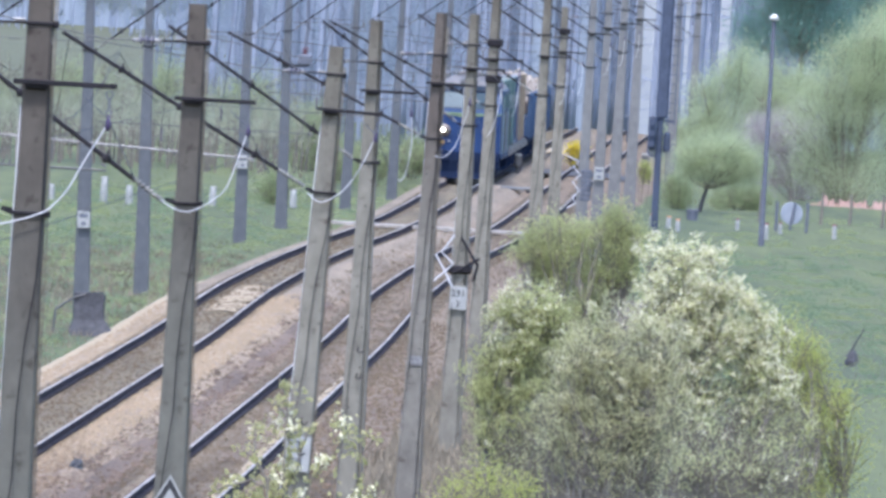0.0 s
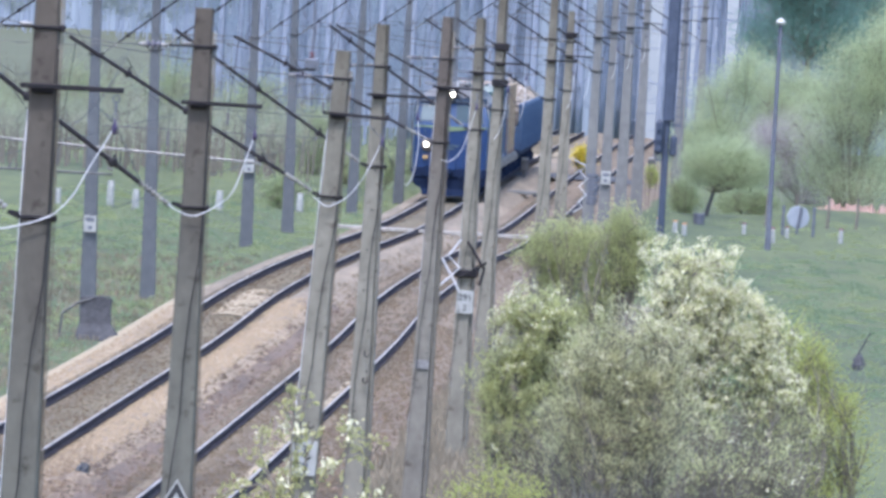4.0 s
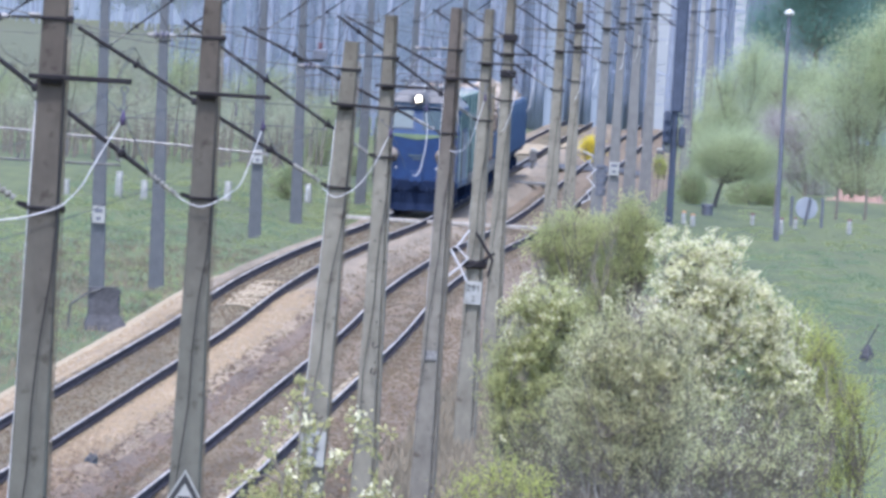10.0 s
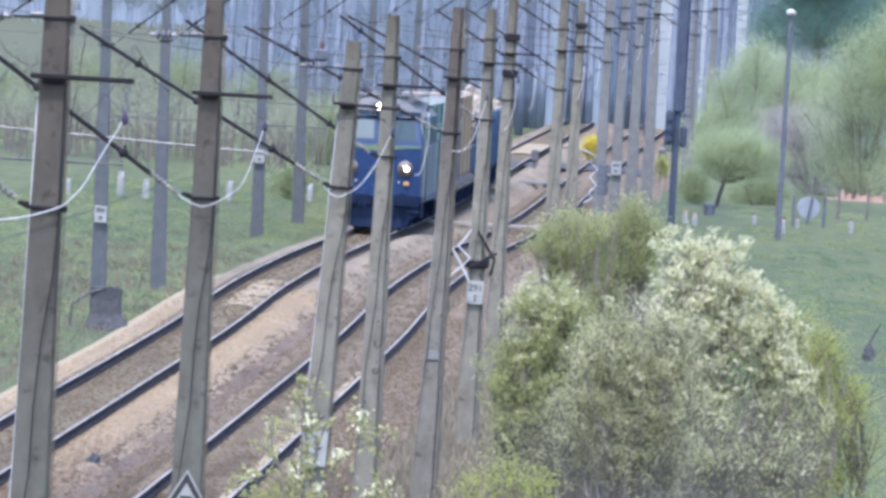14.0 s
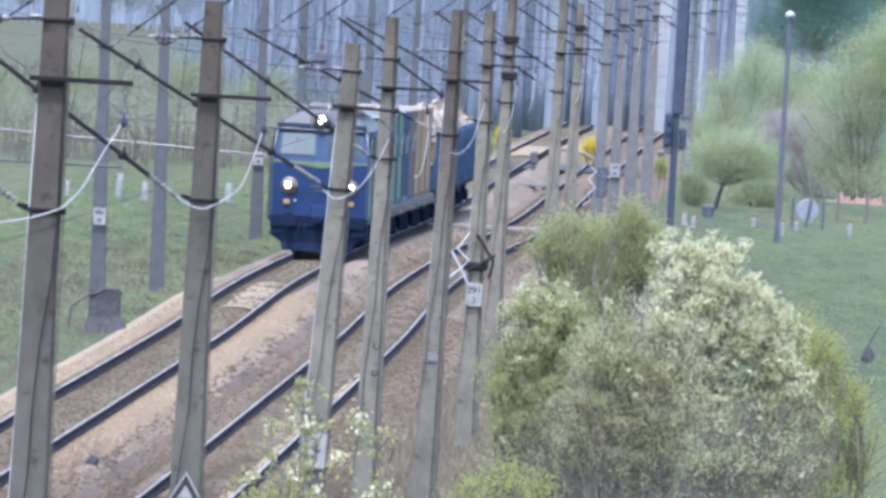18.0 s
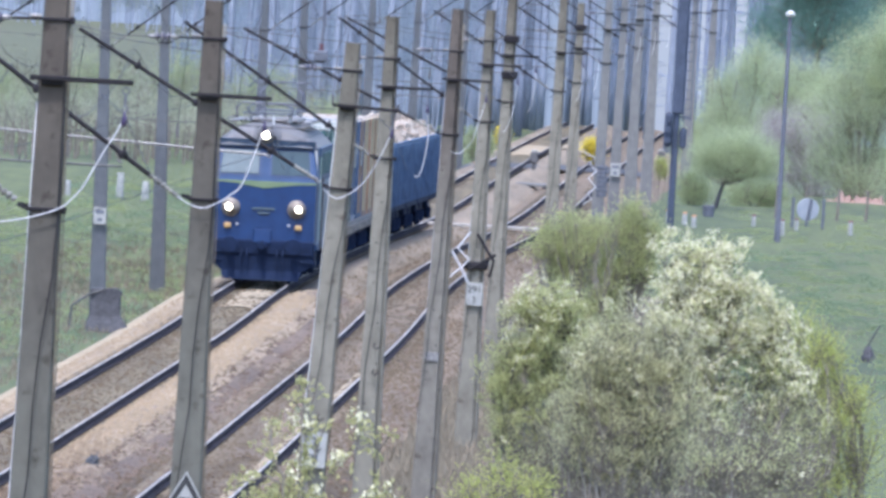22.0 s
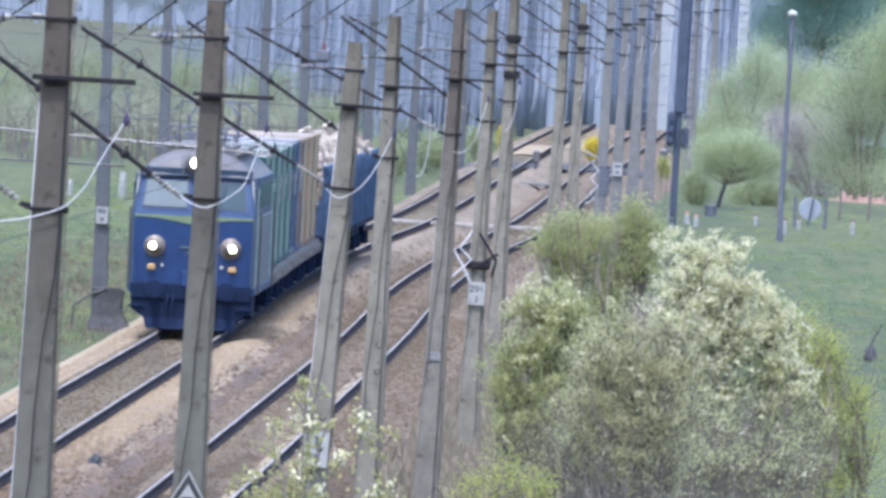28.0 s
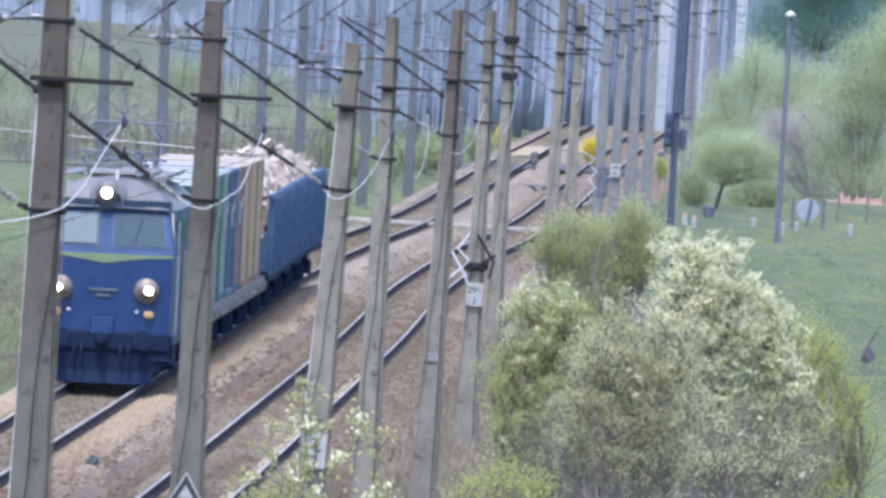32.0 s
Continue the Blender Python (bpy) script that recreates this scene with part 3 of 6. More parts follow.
def catenary_pole(x, y, top, side=-1, base=-0.7, clamp=6.4, wide=1.0, reach=3.3, arm=True, detail=True, material=None, label="", plate=False, text="", lead=False, tie_z=None, arm_z=None, lean=0.0, edge=False):
    """A concrete mast; side: the way to the track that it holds the wire over; lean: degrees."""
    p = thing("catenary_pole", label or "weathered grey concrete mast with bracket and hanging white cable", "catenary pole", (x, y, base), group="masts along the line")
    p.rotation_euler = (0, radians(lean), 0)
    h = top - base
    material = material or CONCRETE
    web = y in (364, 420, 473.2, 537.6)
    part("shaft", shaft_mesh(0.44 * wide, 0.19 * wide, (0.40 if web else 0.3) * wide, 0.2 * wide, h, web), material, p).rotation_euler = (0, 0, radians(-4 if web else -2.5))
    wid = lambda z: (0.44 + (0.19 - 0.44) * (z - base) / h) * wide
    cz, tz, az = clamp - base, (tie_z or min(clamp + 1.58, top - 0.2)) - base, (arm_z or clamp + 1.07) - base
    for z in (cz, tz):
        w = wid(z + base) + 0.035
        part("collar", Mesh().box((0, 0, z), (w, w, 0.034), ch=0.008), DARK_STEEL, p)
        part("collar_bolt", Mesh().box((-side * (w / 2 + 0.015), -w / 2 + 0.03, z), (0.05, 0.07, 0.06), ch=0.012), DARK_STEEL, p)
    w = wid(clamp)
    # sloping tube with an insulator at the mast
    reach, rise, low = TUBES.get(y, (reach, 1.87, 0.0))
    root, tip = Vector((side * (w / 2 + 0.05), 0, cz + 0.02 - low)), Vector((side * reach, 0, cz + rise))
    d = (tip - root).normalized()
    part("bracket_foot", Mesh().prism([(side * w * 0.45, cz - 0.035), (side * w * 0.45, cz + 0.035), (side * (w / 2 + 0.1), cz + 0.05), (side * (w / 2 + 0.12), cz + 0.02)][::-side], -0.04, 0.04), DARK_STEEL, p)
    part("tube_insulator", insulator(Mesh(), root + d * 0.13, root + d * 0.5, 0.036, 7), GLAZED, p, smooth=True)
    for q_ in (0.09, 0.14, 0.47):
        part("end_fitting", Mesh().tube([root + d * q_, root + d * (q_ + 0.035)], 0.026, 8), FITTING, p)
    part("sloping_tube", Mesh().tube([root + d * 0.48, tip + d * 0.1], 0.026, 8), DARK_STEEL, p)
    for k in (0.85, 2.0, 2.9):
        part("clip", Mesh().box((0, 0, 0), (0.1, 0.09, 0.085), Matrix.Translation(root + d * k) @ pose(0, 0, 0, 0, side * 30, 0), 0.02), DARK_STEEL, p)
        part("clip_bolt", Mesh().tube([root + d * k + Vector((0, 0, 0.03)), root + d * k + Vector((0.02, 0, 0.085))], 0.014, 6), DARK_STEEL, p)
    # level arm that steadies the contact wire
    j = root + d * 0.85
    part("steady_arm", Mesh().tube([j + Vector((0, 0, -0.06 - low)), (side * (reach + 1.1), 0, j.z - 0.06 - low)], {308: 0.016, 252: 0.014}.get(y, 0.01), 6), FITTING if y == 308 else GALV, p)
    for k in range(4):
        part("arm_loop", Mesh().tube([(side * (1.75 + 0.07 * k), 0, j.z - 0.07), (side * (1.77 + 0.07 * k), 0, j.z - 0.12)], 0.012, 5), GALV, p)
    part("arm_pin", Mesh().tube([j + Vector((0, -0.02, -0.09)), j + Vector((side * 0.06, -0.02, -0.06))], 0.012, 6), FITTING, p)
    part("drop_wire", Mesh().tube([tip, (tip.x + side * 0.1, 0, j.z - 0.1)], 0.006, 4), DARK_STEEL, p)
    part("wire_clip", Mesh().box((side * (reach + 0.1), 0, j.z - 0.22), (0.05, 0.05, 0.22)), GALV, p)
    # top tie
    tie = Vector((side * (wid(tz + base) / 2 + 0.02), 0, tz))
    at = lambda q_, dz=0.0: tie + Vector((side * q_, -0.02, dz - 0.02 * q_))
    part("tie_end", Mesh().tube([at(0, 0.025), at(0.1, 0.025)], 0.014, 6), FITTING, p)
    part("tie_shackle", Mesh().tube([at(0), at(0.24)], 0.012, 6), DARK_STEEL, p)
    for q_, qd in ((0.25, 1), (0.56, -1)):
        part("insulator_cap", Mesh().lathe(at(q_), (side * qd, 0, 0), [(0, 0.012), (0.02, 0.022), (0.06, 0.028), (0.085, 0.016)], 8), FITTING, p, smooth=True)
    part("tie_insulator", insulator(Mesh(), at(0.32), at(0.5), 0.05, 3), GLASS_INS, p, smooth=True)
    for q_ in (0.345, 0.405, 0.465):
        part("insulator_rim", Mesh().lathe(at(q_), (side, 0, 0), [(0, 0.05), (0.006, 0.054), (0.012, 0.05)], 10), FITTING, p)
    part("tie_rod", Mesh().tube([at(0.55), at(0.85), tip], 0.008, 5), GALV, p)
    if arm:
        L = 0.66
        part("cross_arm", Mesh().box((-side * (L / 2 - 0.09), -w / 2 - 0.04, az), (L + 0.2, 0.06, 0.044), ch=0.006), DARK_STEEL, p)
        part("arm_clamp", Mesh().box((0, -w / 2 - 0.01, az - 0.035), (w * 0.8, 0.05, 0.05), ch=0.012), DARK_STEEL, p)
        e = Vector((-side * (L - 0.05), -w / 2 - 0.04, az - 0.02))
        hang = e + Vector((0, 0, -0.25))
        ring = lambda c, r: Mesh().tube([c + Vector((r * math.sin(a), 0, -r * math.cos(a))) for a in np.linspace(0, 6.283, 13)], 0.006, 5, False)
        part("hanger_ring", ring(e + Vector((0, 0, -0.05)), 0.03), GREY_STEEL, p)
        part("hanger_rod", Mesh().tube([e + Vector((0, 0, -0.08)), e + Vector((0, 0, -0.17))], 0.009, 5), GREY_STEEL, p)
        part("hanger_link", ring(e + Vector((0, 0, -0.2)), 0.022), GREY_STEEL, p)
        part("hanger_insulator", Mesh().lathe(hang + Vector((0, 0, -0.08)), (0, 0, 1), [(-0.02, 0.01), (0.0, 0.024), (0.03, 0.026), (0.07, 0.018), (0.11, 0.009)], 8), INS_DARK, p, smooth=True)
        run = CABLES.get(y) or [(0.64, arm_z - 0.27 if arm_z else clamp + 0.8), (0.6, clamp + 0.38), (0.55, clamp - 0.06), (0.47, clamp - 0.22)]
        path = glide([hang + Vector((0, 0, -0.03))] + [Vector((-side * qx, -w / 2 - 0.045, qz - base)) for qx, qz in run[1:]])
        part("white_cable", Mesh().tube(path, 0.0075, 6), WHITE_CABLE, p, smooth=True)
        part("stay_wire", Mesh().tube([hang + Vector((side * 0.2, -0.2, 0.17)), hang, hang + Vector((-side * 0.24, 0.5, -0.48))], 0.005, 4), GREY_STEEL, p)
    if detail:
        q = Vector((-side * w / 2 * 0.9, -w / 2 - 0.03, cz))
        pts = [q + Vector((0.02 * math.sin(k * 1.9), 0, -k * 0.55)) + Vector((side * 0.035 * k, -0.012 * k, 0)) for k in range(10)]
        part("earth_wire", Mesh().tube([q + Vector((0, 0, 1.4))] + pts, 0.007, 5), DARK_STEEL, p)
        rng = random.Random(int(y))
        for k in range(9):
            zz = h * (0.3 + 0.066 * k)
            ww = (0.44 + (0.19 - 0.44) * zz / h) * wide
            part("bolt_hole", Mesh().lathe((ww * rng.uniform(-0.3, 0.2), -ww / 2 * (0.99 if web else 0.67) - 0.004, zz), (0.1, -1, 0), [(0, 0.014), (0.012, 0.014), (0.014, 0.005)], 8), DARK_STEEL, p)
        if y in (308, 364):
            for zz in (3.9, 4.3):
                part("step_hook", Mesh().tube([(0.02, -0.2, zz + 0.06), (0.0, -0.23, zz), (0.05, -0.24, zz - 0.03), (0.09, -0.23, zz + 0.01)], 0.012, 5), DARK_STEEL, p)
    if lead:
        for g, (r, f1) in enumerate(((0.008, 0.03), (0.006, 0.42))):
            pts = []
            for k in range(9):
                zz = h - 0.25 - (h * (1 - f1) - 0.3) * k / 8
                ww = (0.44 + (0.19 - 0.44) * zz / h) * wide
                pts.append((-side * (ww / 2 + 0.012 + 0.022 * g + 0.005 * math.sin(k * 2.1 + g)), -0.06, zz))
            part("down_lead", Mesh().tube(pts, r, 6), LEAD, p, "tan cable clipped down the mast's edge", smooth=True)
    if edge:
        pts = []
        for k in range(12):
            zz = (az - 0.2) * (1 - k / 11)
            ww = (0.44 + (0.19 - 0.44) * zz / h) * wide
            pts.append((side * (ww / 2 + 0.002 + 0.004 * math.sin(k * 1.7)), -ww * 0.3, zz))
        part("edge_cable", Mesh().tube(pts, 0.0085, 6), WHITE_CABLE, p, "pale cable clipped to the mast's edge", smooth=True)
    for bz_ in {537.6: (7.72, 6.9), 686: (7.6,)}.get(y, ()):
        part("clamp_block", Mesh().box((0.02, 0, bz_ - base), (wid(bz_) + 0.12, wid(bz_) + 0.1, 0.17), ch=0.02), DARK_STEEL, p)
    if y == 420:
        part("repair_patch", Mesh().box((-0.03, -0.182, 3.23), (0.24, 0.012, 0.17), ch=0.005), FITTING, p, "pale mortar patch")
    if plate:
        zz, ww = plate - base, wid(plate)
        pl = part("number_plate", Mesh().box((0, -ww / 2 - 0.06, zz), (0.33, 0.012, 0.46), ch=0.004), SIGN_WHITE, p, "white enamel plate with dark bars")
        part("plate_strap", Mesh().box((0, -ww / 2 - 0.03, zz + 0.12), (0.12, 0.06, 0.03)), DARK_STEEL, pl)
        if text:
            fc = bpy.data.curves.new("digits", "FONT")
            fc.body, fc.size, fc.align_x, fc.extrude = text, 0.19, "CENTER", 0.002
            fc.materials.append(SIGN_BLACK)
            ft = new("digits", fc)
            ft.parent = pl
            ft.matrix_basis = pose(0, -ww / 2 - 0.072, zz + 0.03, 90, 0, 0)
            if text == "291":
                f2 = bpy.data.curves.new("digit", "FONT")
                f2.body, f2.size, f2.align_x, f2.extrude = "2", 0.17, "CENTER", 0.002
                f2.materials.append(SIGN_BLACK)
                t2 = new("digit", f2)
                t2.parent = pl
                t2.matrix_basis = pose(0, -ww / 2 - 0.072, zz - 0.17, 90, 0, 0)
                return p
        for k, (bw, bz) in enumerate(((0.22, 0.1), (0.12, -0.11))):
            if k or not text:
                part("marking", Mesh().box((0, -ww / 2 - 0.069, zz + bz), (bw, 0.006, 0.1)), GREY_STEEL, pl)
    return p


# place, distance, top, bracket clamp, tie, cross arm, height of a number plate
RIGHT_ROW = [(-3.305, 196, 9.6, 7.41, 8.98, 8.495, 0), (-2.585, 252, 9.05, 6.93, 8.64, 8.04, 0), (-1.68, 308, 8.44, 6.54, 8.08, 7.62, 3.14), (-0.985, 364, 8.63, 6.45, 7.98, 7.545, 0), (-0.11, 420, 8.65, 6.42, 7.9, 7.4, 0), (0.665, 473.2, 8.52, 6.29, 7.9, 7.43, 2.85), (1.235, 537.6, 9.2, 6.29, 7.71, 7.35, 0), (2.76, 621.6, 9.0, 6.1, 7.68, 7.12, 0), (3.56, 686, 8.3, 6.0, 7.4, 7.0, 0)]
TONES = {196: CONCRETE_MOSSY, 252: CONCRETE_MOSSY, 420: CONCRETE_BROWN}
for px, py, ptop, pclamp, ptie, parm, pplate in RIGHT_ROW:
    lab = {196: "tall weathered concrete mast with sooty top and hanging white cable", 252: "weathered concrete mast with a triangular warning sign", 420: "brown stained concrete mast with a pale mortar patch"}.get(py, "grey concrete mast carrying a white number plate" if pplate else "")
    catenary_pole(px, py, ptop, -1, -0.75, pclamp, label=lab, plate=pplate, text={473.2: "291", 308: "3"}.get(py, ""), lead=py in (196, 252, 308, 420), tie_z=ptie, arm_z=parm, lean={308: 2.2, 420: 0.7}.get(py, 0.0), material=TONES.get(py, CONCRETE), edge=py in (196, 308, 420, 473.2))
FAR_ROW = [(4.78, 750.4, 8.8, 0), (5.74, 817.6, 9.2, 2.35), (6.85, 890.4, 9.6, 0), (8.07, 966, 9.4, 0), (10.6, 1060, 9.2, 0), (12.2, 1130, 9.2, 0)]
for px, py, ptop, pplate in FAR_ROW:
    catenary_pole(px, py, ptop, -1, -0.7, 6.3, 1.0 if py < 880 else 1.15, detail=False, material=CONCRETE_DARK, label="distant grey concrete mast in the row beside the track", plate=pplate)
LEFT_ROW = [(-12.3, 582.4, 9.4), (-9.17, 635.6, 9.3), (-8.09, 677, 9.4), (-6.35, 800, 9.4), (-5.3, 850, 9.4), (-3.3, 920, 9.4), (-1.6, 966, 9.0), (0.4, 1078, 9.2), (2.6, 1190, 9.0)]
for k, (px, py, ptop) in enumerate(LEFT_ROW):
    catenary_pole(px, py, ptop, 1, -0.7, 6.5, 1.0, 2.6, arm=False, detail=False, material=CONCRETE_BLUISH, lean={1: -1.6, 2: -1.6, 3: -1.0, 4: -1.3}.get(k, 0.0), label="dark grey concrete mast on the grass side of the line", plate={1: 1.97, 3: 2.2}.get(k, False))


def make_wires():
    for off, lab in ((0, "contact and carrier wires over the occupied track"), (S, "contact and carrier wires over the free track")):
        t = thing("overhead_wire", lab, "overhead wire", group="overhead wires")
        ys = list(np.arange(196, 1320, 56.0))
        for z, sag, name, r in ((7.0, 0.9, "carrier_wire", 0.008), (5.6, 0.02, "contact_wire", 0.009)):
            for a, b in zip(ys[:-1], ys[1:]):
                part(name, Mesh().tube(arc((line(a, off), a, z + 0.9 * (z > 6)), (line(b, off), b, z + 0.9 * (z > 6)), sag, 5), r, 4, False), DARK_STEEL, t)


make_wires()


# ---- the train ----
def wheelset(parent, y, r=0.6, gauge=0.75):
    ax = part("wheelset", Mesh().tube([(-0.95, y, r), (0.95, y, r)], 0.08, 8), UNDER, parent)
    for s in (-1, 1):
        part("wheel", Mesh().lathe((s * gauge - 0.07, y, r), (1, 0, 0), [(0, r * 0.3), (0.0, r), (0.1, r), (0.14, r * 0.93), (0.14, r * 0.3)], 20), UNDER, ax)
        part("axle_box", Mesh().box((s * 1.0, y, r), (0.2, 0.34, 0.3), ch=0.04), UNDER, ax)
    return ax


def bogie(parent, y, axles, r=0.6):
    for a in axles:
        wheelset(parent, y + a, r)
    ln = axles[-1] - axles[0] + 1.5
    for s in (-1, 1):
        part("bogie_frame", Mesh().box((s * 1.02, y, r + 0.28), (0.16, ln, 0.26), ch=0.04), UNDER, parent)
        for k in range(int(ln / 0.9)):
            part("spring", Mesh().lathe((s * 1.1, y - ln / 2 + 0.6 + k * 0.9, r - 0.22), (0, 0, 1), [(0, 0.09), (0.05, 0.11), (0.15, 0.09), (0.25, 0.11), (0.4, 0.09)], 8), UNDER, parent)


def buffers(parent, y, d, mat_=None):
    for s in (-1, 1):
        b = part("buffer", Mesh().lathe((s * 0.88, y, 1.05), (0, d, 0), [(0, 0.13), (0.32, 0.11), (0.33, 0.09), (0.55, 0.09)], 12), mat_ or UNDER, parent, smooth=True)
        part("buffer_head", Mesh().lathe((s * 0.88, y + d * 0.55, 1.05), (0, d, 0), [(0, 0.2), (0.03, 0.24), (0.06, 0.22), (0.07, 0.05)], 16), mat_ or UNDER, b)


def face_quad(me, pts, back=0.02):
    """A thin plate on a face that looks towards -y; pts run round its outline as (x, y, z)."""
    n = len(pts)
    vs = list(pts) + [(x, y + back, z) for x, y, z in pts]
    return me.add(vs, [tuple(range(n)), tuple(reversed(range(n, 2 * n)))] + [(i, i + n, (i + 1) % n + n, (i + 1) % n) for i in range(n)])


LOCO_L = 19.2


def locomotive():
    """The nose is at y = 0, the tail at y = LOCO_L; rails at z = 0."""
    lo = thing("locomotive", "blue electric freight locomotive with three lit headlamps and a yellow band", "locomotive")
    W, L = 1.5, LOCO_L

    def loft(me, rows):
        n = len(rows[0])
        for a, b in zip(rows[:-1], rows[1:]):
            me.add(a + b, [(i, i + 1, i + 1 + n, i + n) for i in range(n - 1)])
        return me

    # side walls, from cab door to cab door
    for s in (-1, 1):
        part("side_wall", Mesh().box((s * (W - 0.04), L / 2, 2.0), (0.08, L - 2.9, 1.7), ch=0.02), BLUE, lo)
        part("upper_side", Mesh().box((s * (W - 0.045), L / 2, 3.34), (0.08, L - 2.9, 0.96), ch=0.02), BLUE_LIGHT, lo)
        part("sole_bar", Mesh().box((s * (W - 0.03), L / 2, 1.06), (0.1, L - 0.5, 0.2), ch=0.02), BLUE_LIGHT, lo, "light sill along the side")
        for k in range(8):
            y = 4.0 + 1.6 * k
            g = part("louvre", Mesh().box((s * (W + 0.012), y, 3.36), (0.03, 1.0, 0.6), ch=0.008), GRILLE, lo)
            for j in range(4):
                part("slat", Mesh().box((s * (W + 0.03), y, 3.14 + 0.15 * j), (0.02, 0.92, 0.04)), GRILLE, g)
        for y in (1.9, L - 1.9):
            d = part("cab_door", Mesh().box((s * (W + 0.006), y, 2.4), (0.03, 0.66, 2.3), ch=0.01), GREEN_PALE, lo)
            part("door_window", Mesh().box((s * (W + 0.022), y, 3.15), (0.02, 0.44, 0.6), ch=0.01), GLASS, d)
            for yo in (-0.45, 0.45):
                part("handrail", Mesh().tube([(s * (W + 0.08), y + yo, 1.0), (s * (W + 0.08), y + yo, 3.0)], 0.02, 6), GALV, lo)
    # cab ends
    for e, d in ((0, 1), (L, -1)):
        yy = lambda v: e + d * v
        cab = part("cab", Mesh(), BLUE, lo)
        me = Mesh()
        # front: lower panel upright, upper panel raked back
        low = [(-1.42, yy(0.05), 1.15), (-1.44, yy(0.0), 2.84), (1.44, yy(0.0), 2.84), (1.42, yy(0.05), 1.15)]
        me.add(low, [(0, 1, 2, 3) if d < 0 else (3, 2, 1, 0)])
        for s in (-1, 1):
            me.add([(s * 1.42, yy(0.05), 1.15), (s * 1.44, yy(0.0), 2.84), (s * 1.5, yy(0.3), 2.84), (s * 1.5, yy(0.3), 1.15), (s * 1.5, yy(1.5), 2.84), (s * 1.5, yy(1.5), 1.15)], [(0, 1, 2, 3), (3, 2, 4, 5)])
        me.add([(-1.42, yy(0.05), 1.15), (1.42, yy(0.05), 1.15), (1.5, yy(1.5), 1.15), (-1.5, yy(1.5), 1.15)], [(0, 1, 2, 3)])
        cab.data = me.data("cab", BLUE)
        up = Mesh()
        up.add([(-1.44, yy(0.0), 2.84), (-1.30, yy(0.42), 3.87), (1.30, yy(0.42), 3.87), (1.44, yy(0.0), 2.84)], [(3, 2, 1, 0)])
        for s in (-1, 1):
            up.add([(s * 1.44, yy(0.0), 2.84), (s * 1.30, yy(0.42), 3.87), (s * 1.40, yy(0.75), 3.82), (s * 1.5, yy(0.3), 2.84), (s * 1.46, yy(1.5), 3.82), (s * 1.5, yy(1.5), 2.84)], [(0, 1, 2, 3), (3, 2, 4, 5)])
        part("cab_upper", up, BLUE_LIGHT, lo, "lighter blue panel round the windscreens")
        for s in (-1, 1):
            def pane(k, m_, name, out):
                x0, x1 = 0.17, 1.26
                pts = []
                for x, z in ((x0 - k, 3.02 - k), (x1 + k, 3.02 - k), (x1 - 0.08 + k, 3.70 + k), (x0 - k, 3.70 + k)):
                    pts.append((s * x, yy(0.42 * (z - 2.84) / 1.03 - out), z))
                return part(name, face_quad(Mesh(), pts if s * d > 0 else pts[::-1], 0.015 * d), m_, lo if name == "windscreen_frame" else fr)
            fr = pane(0.045, BLUE, "windscreen_frame", 0.015)
            pane(0, GLASS, "windscreen", 0.03)
            part("wiper", Mesh().tube([(s * 0.6, yy(0.06), 3.04), (s * 0.75, yy(0.26), 3.57)], 0.012, 5), UNDER, fr)
            if s * d < 0:
                pts = [(s * x, yy(0.42 * (z - 2.84) / 1.03 - 0.045), z) for x, z in ((0.19, 3.05), (1.24, 3.05), (1.17, 3.68), (0.19, 3.68))]
                part("sun_blind", face_quad(Mesh(), pts[::-1], 0.01 * d), BLIND, fr, "pale blind drawn across the windscreen")
            part("window_post", Mesh().prism([(s * 1.435, 2.9), (s * 1.475, 2.9), (s * 1.40, 3.75), (s * 1.36, 3.75)][::s * d], yy(0.36), yy(0.44)), WHITE_PAINT, lo, "white strip along the cab corner")
            part("side_window", Mesh().box((s * 1.475, yy(0.98), 3.30), (0.06, 0.5, 0.6), ch=0.02), GLASS, lo)
            # headlamps
            hx, hz = s * 0.915, 2.09
            ring = part("headlamp", Mesh().lathe((hx, yy(0.04), hz), (0, -d, 0), [(0, 0.25), (0.08, 0.26), (0.12, 0.25), (0.13, 0.21), (0.06, 0.15)], 20), CHROME, lo, smooth=True)
            part("lens", Mesh().lathe((hx + s * 0.05, yy(-0.03), hz), (0, -d, 0), [(0, 0.115), (0.05, 0.1), (0.08, 0.04)], 16), LAMP if d > 0 else PORCELAIN, ring, "glowing warm white lamp glass" if d > 0 else "")
            part("marker_lamp", Mesh().box((s * 0.98, yy(-0.02), 1.58), (0.2, 0.1, 0.15), ch=0.03), LAMP_OFF, lo, "small amber marker lamp")
            part("socket", Mesh().box((s * 0.72, yy(-0.0), 1.63), (0.07, 0.1, 0.07), ch=0.02), PORCELAIN, lo)
        # band with a chevron
        pts = [(-1.45, 2.79), (-0.9, 2.77), (0, 2.64), (0.9, 2.77), (1.45, 2.79), (1.45, 2.84), (-1.45, 2.84)]
        part("chevron_band", face_quad(Mesh(), [(x, yy(-0.012), z) for x, z in (pts if d > 0 else pts[::-1])], 0.02 * d), STRIPE, lo, "yellow green band dipping to the middle")
        for k, (bw, bz) in enumerate(((0.62, 2.08), (0.3, 1.96))):
            part("front_marking", Mesh().box((0, yy(0.0), bz), (bw, 0.03, 0.05)), BLIND, lo)
        # roof brow and top lamp
        brow = Mesh()
        rows = []
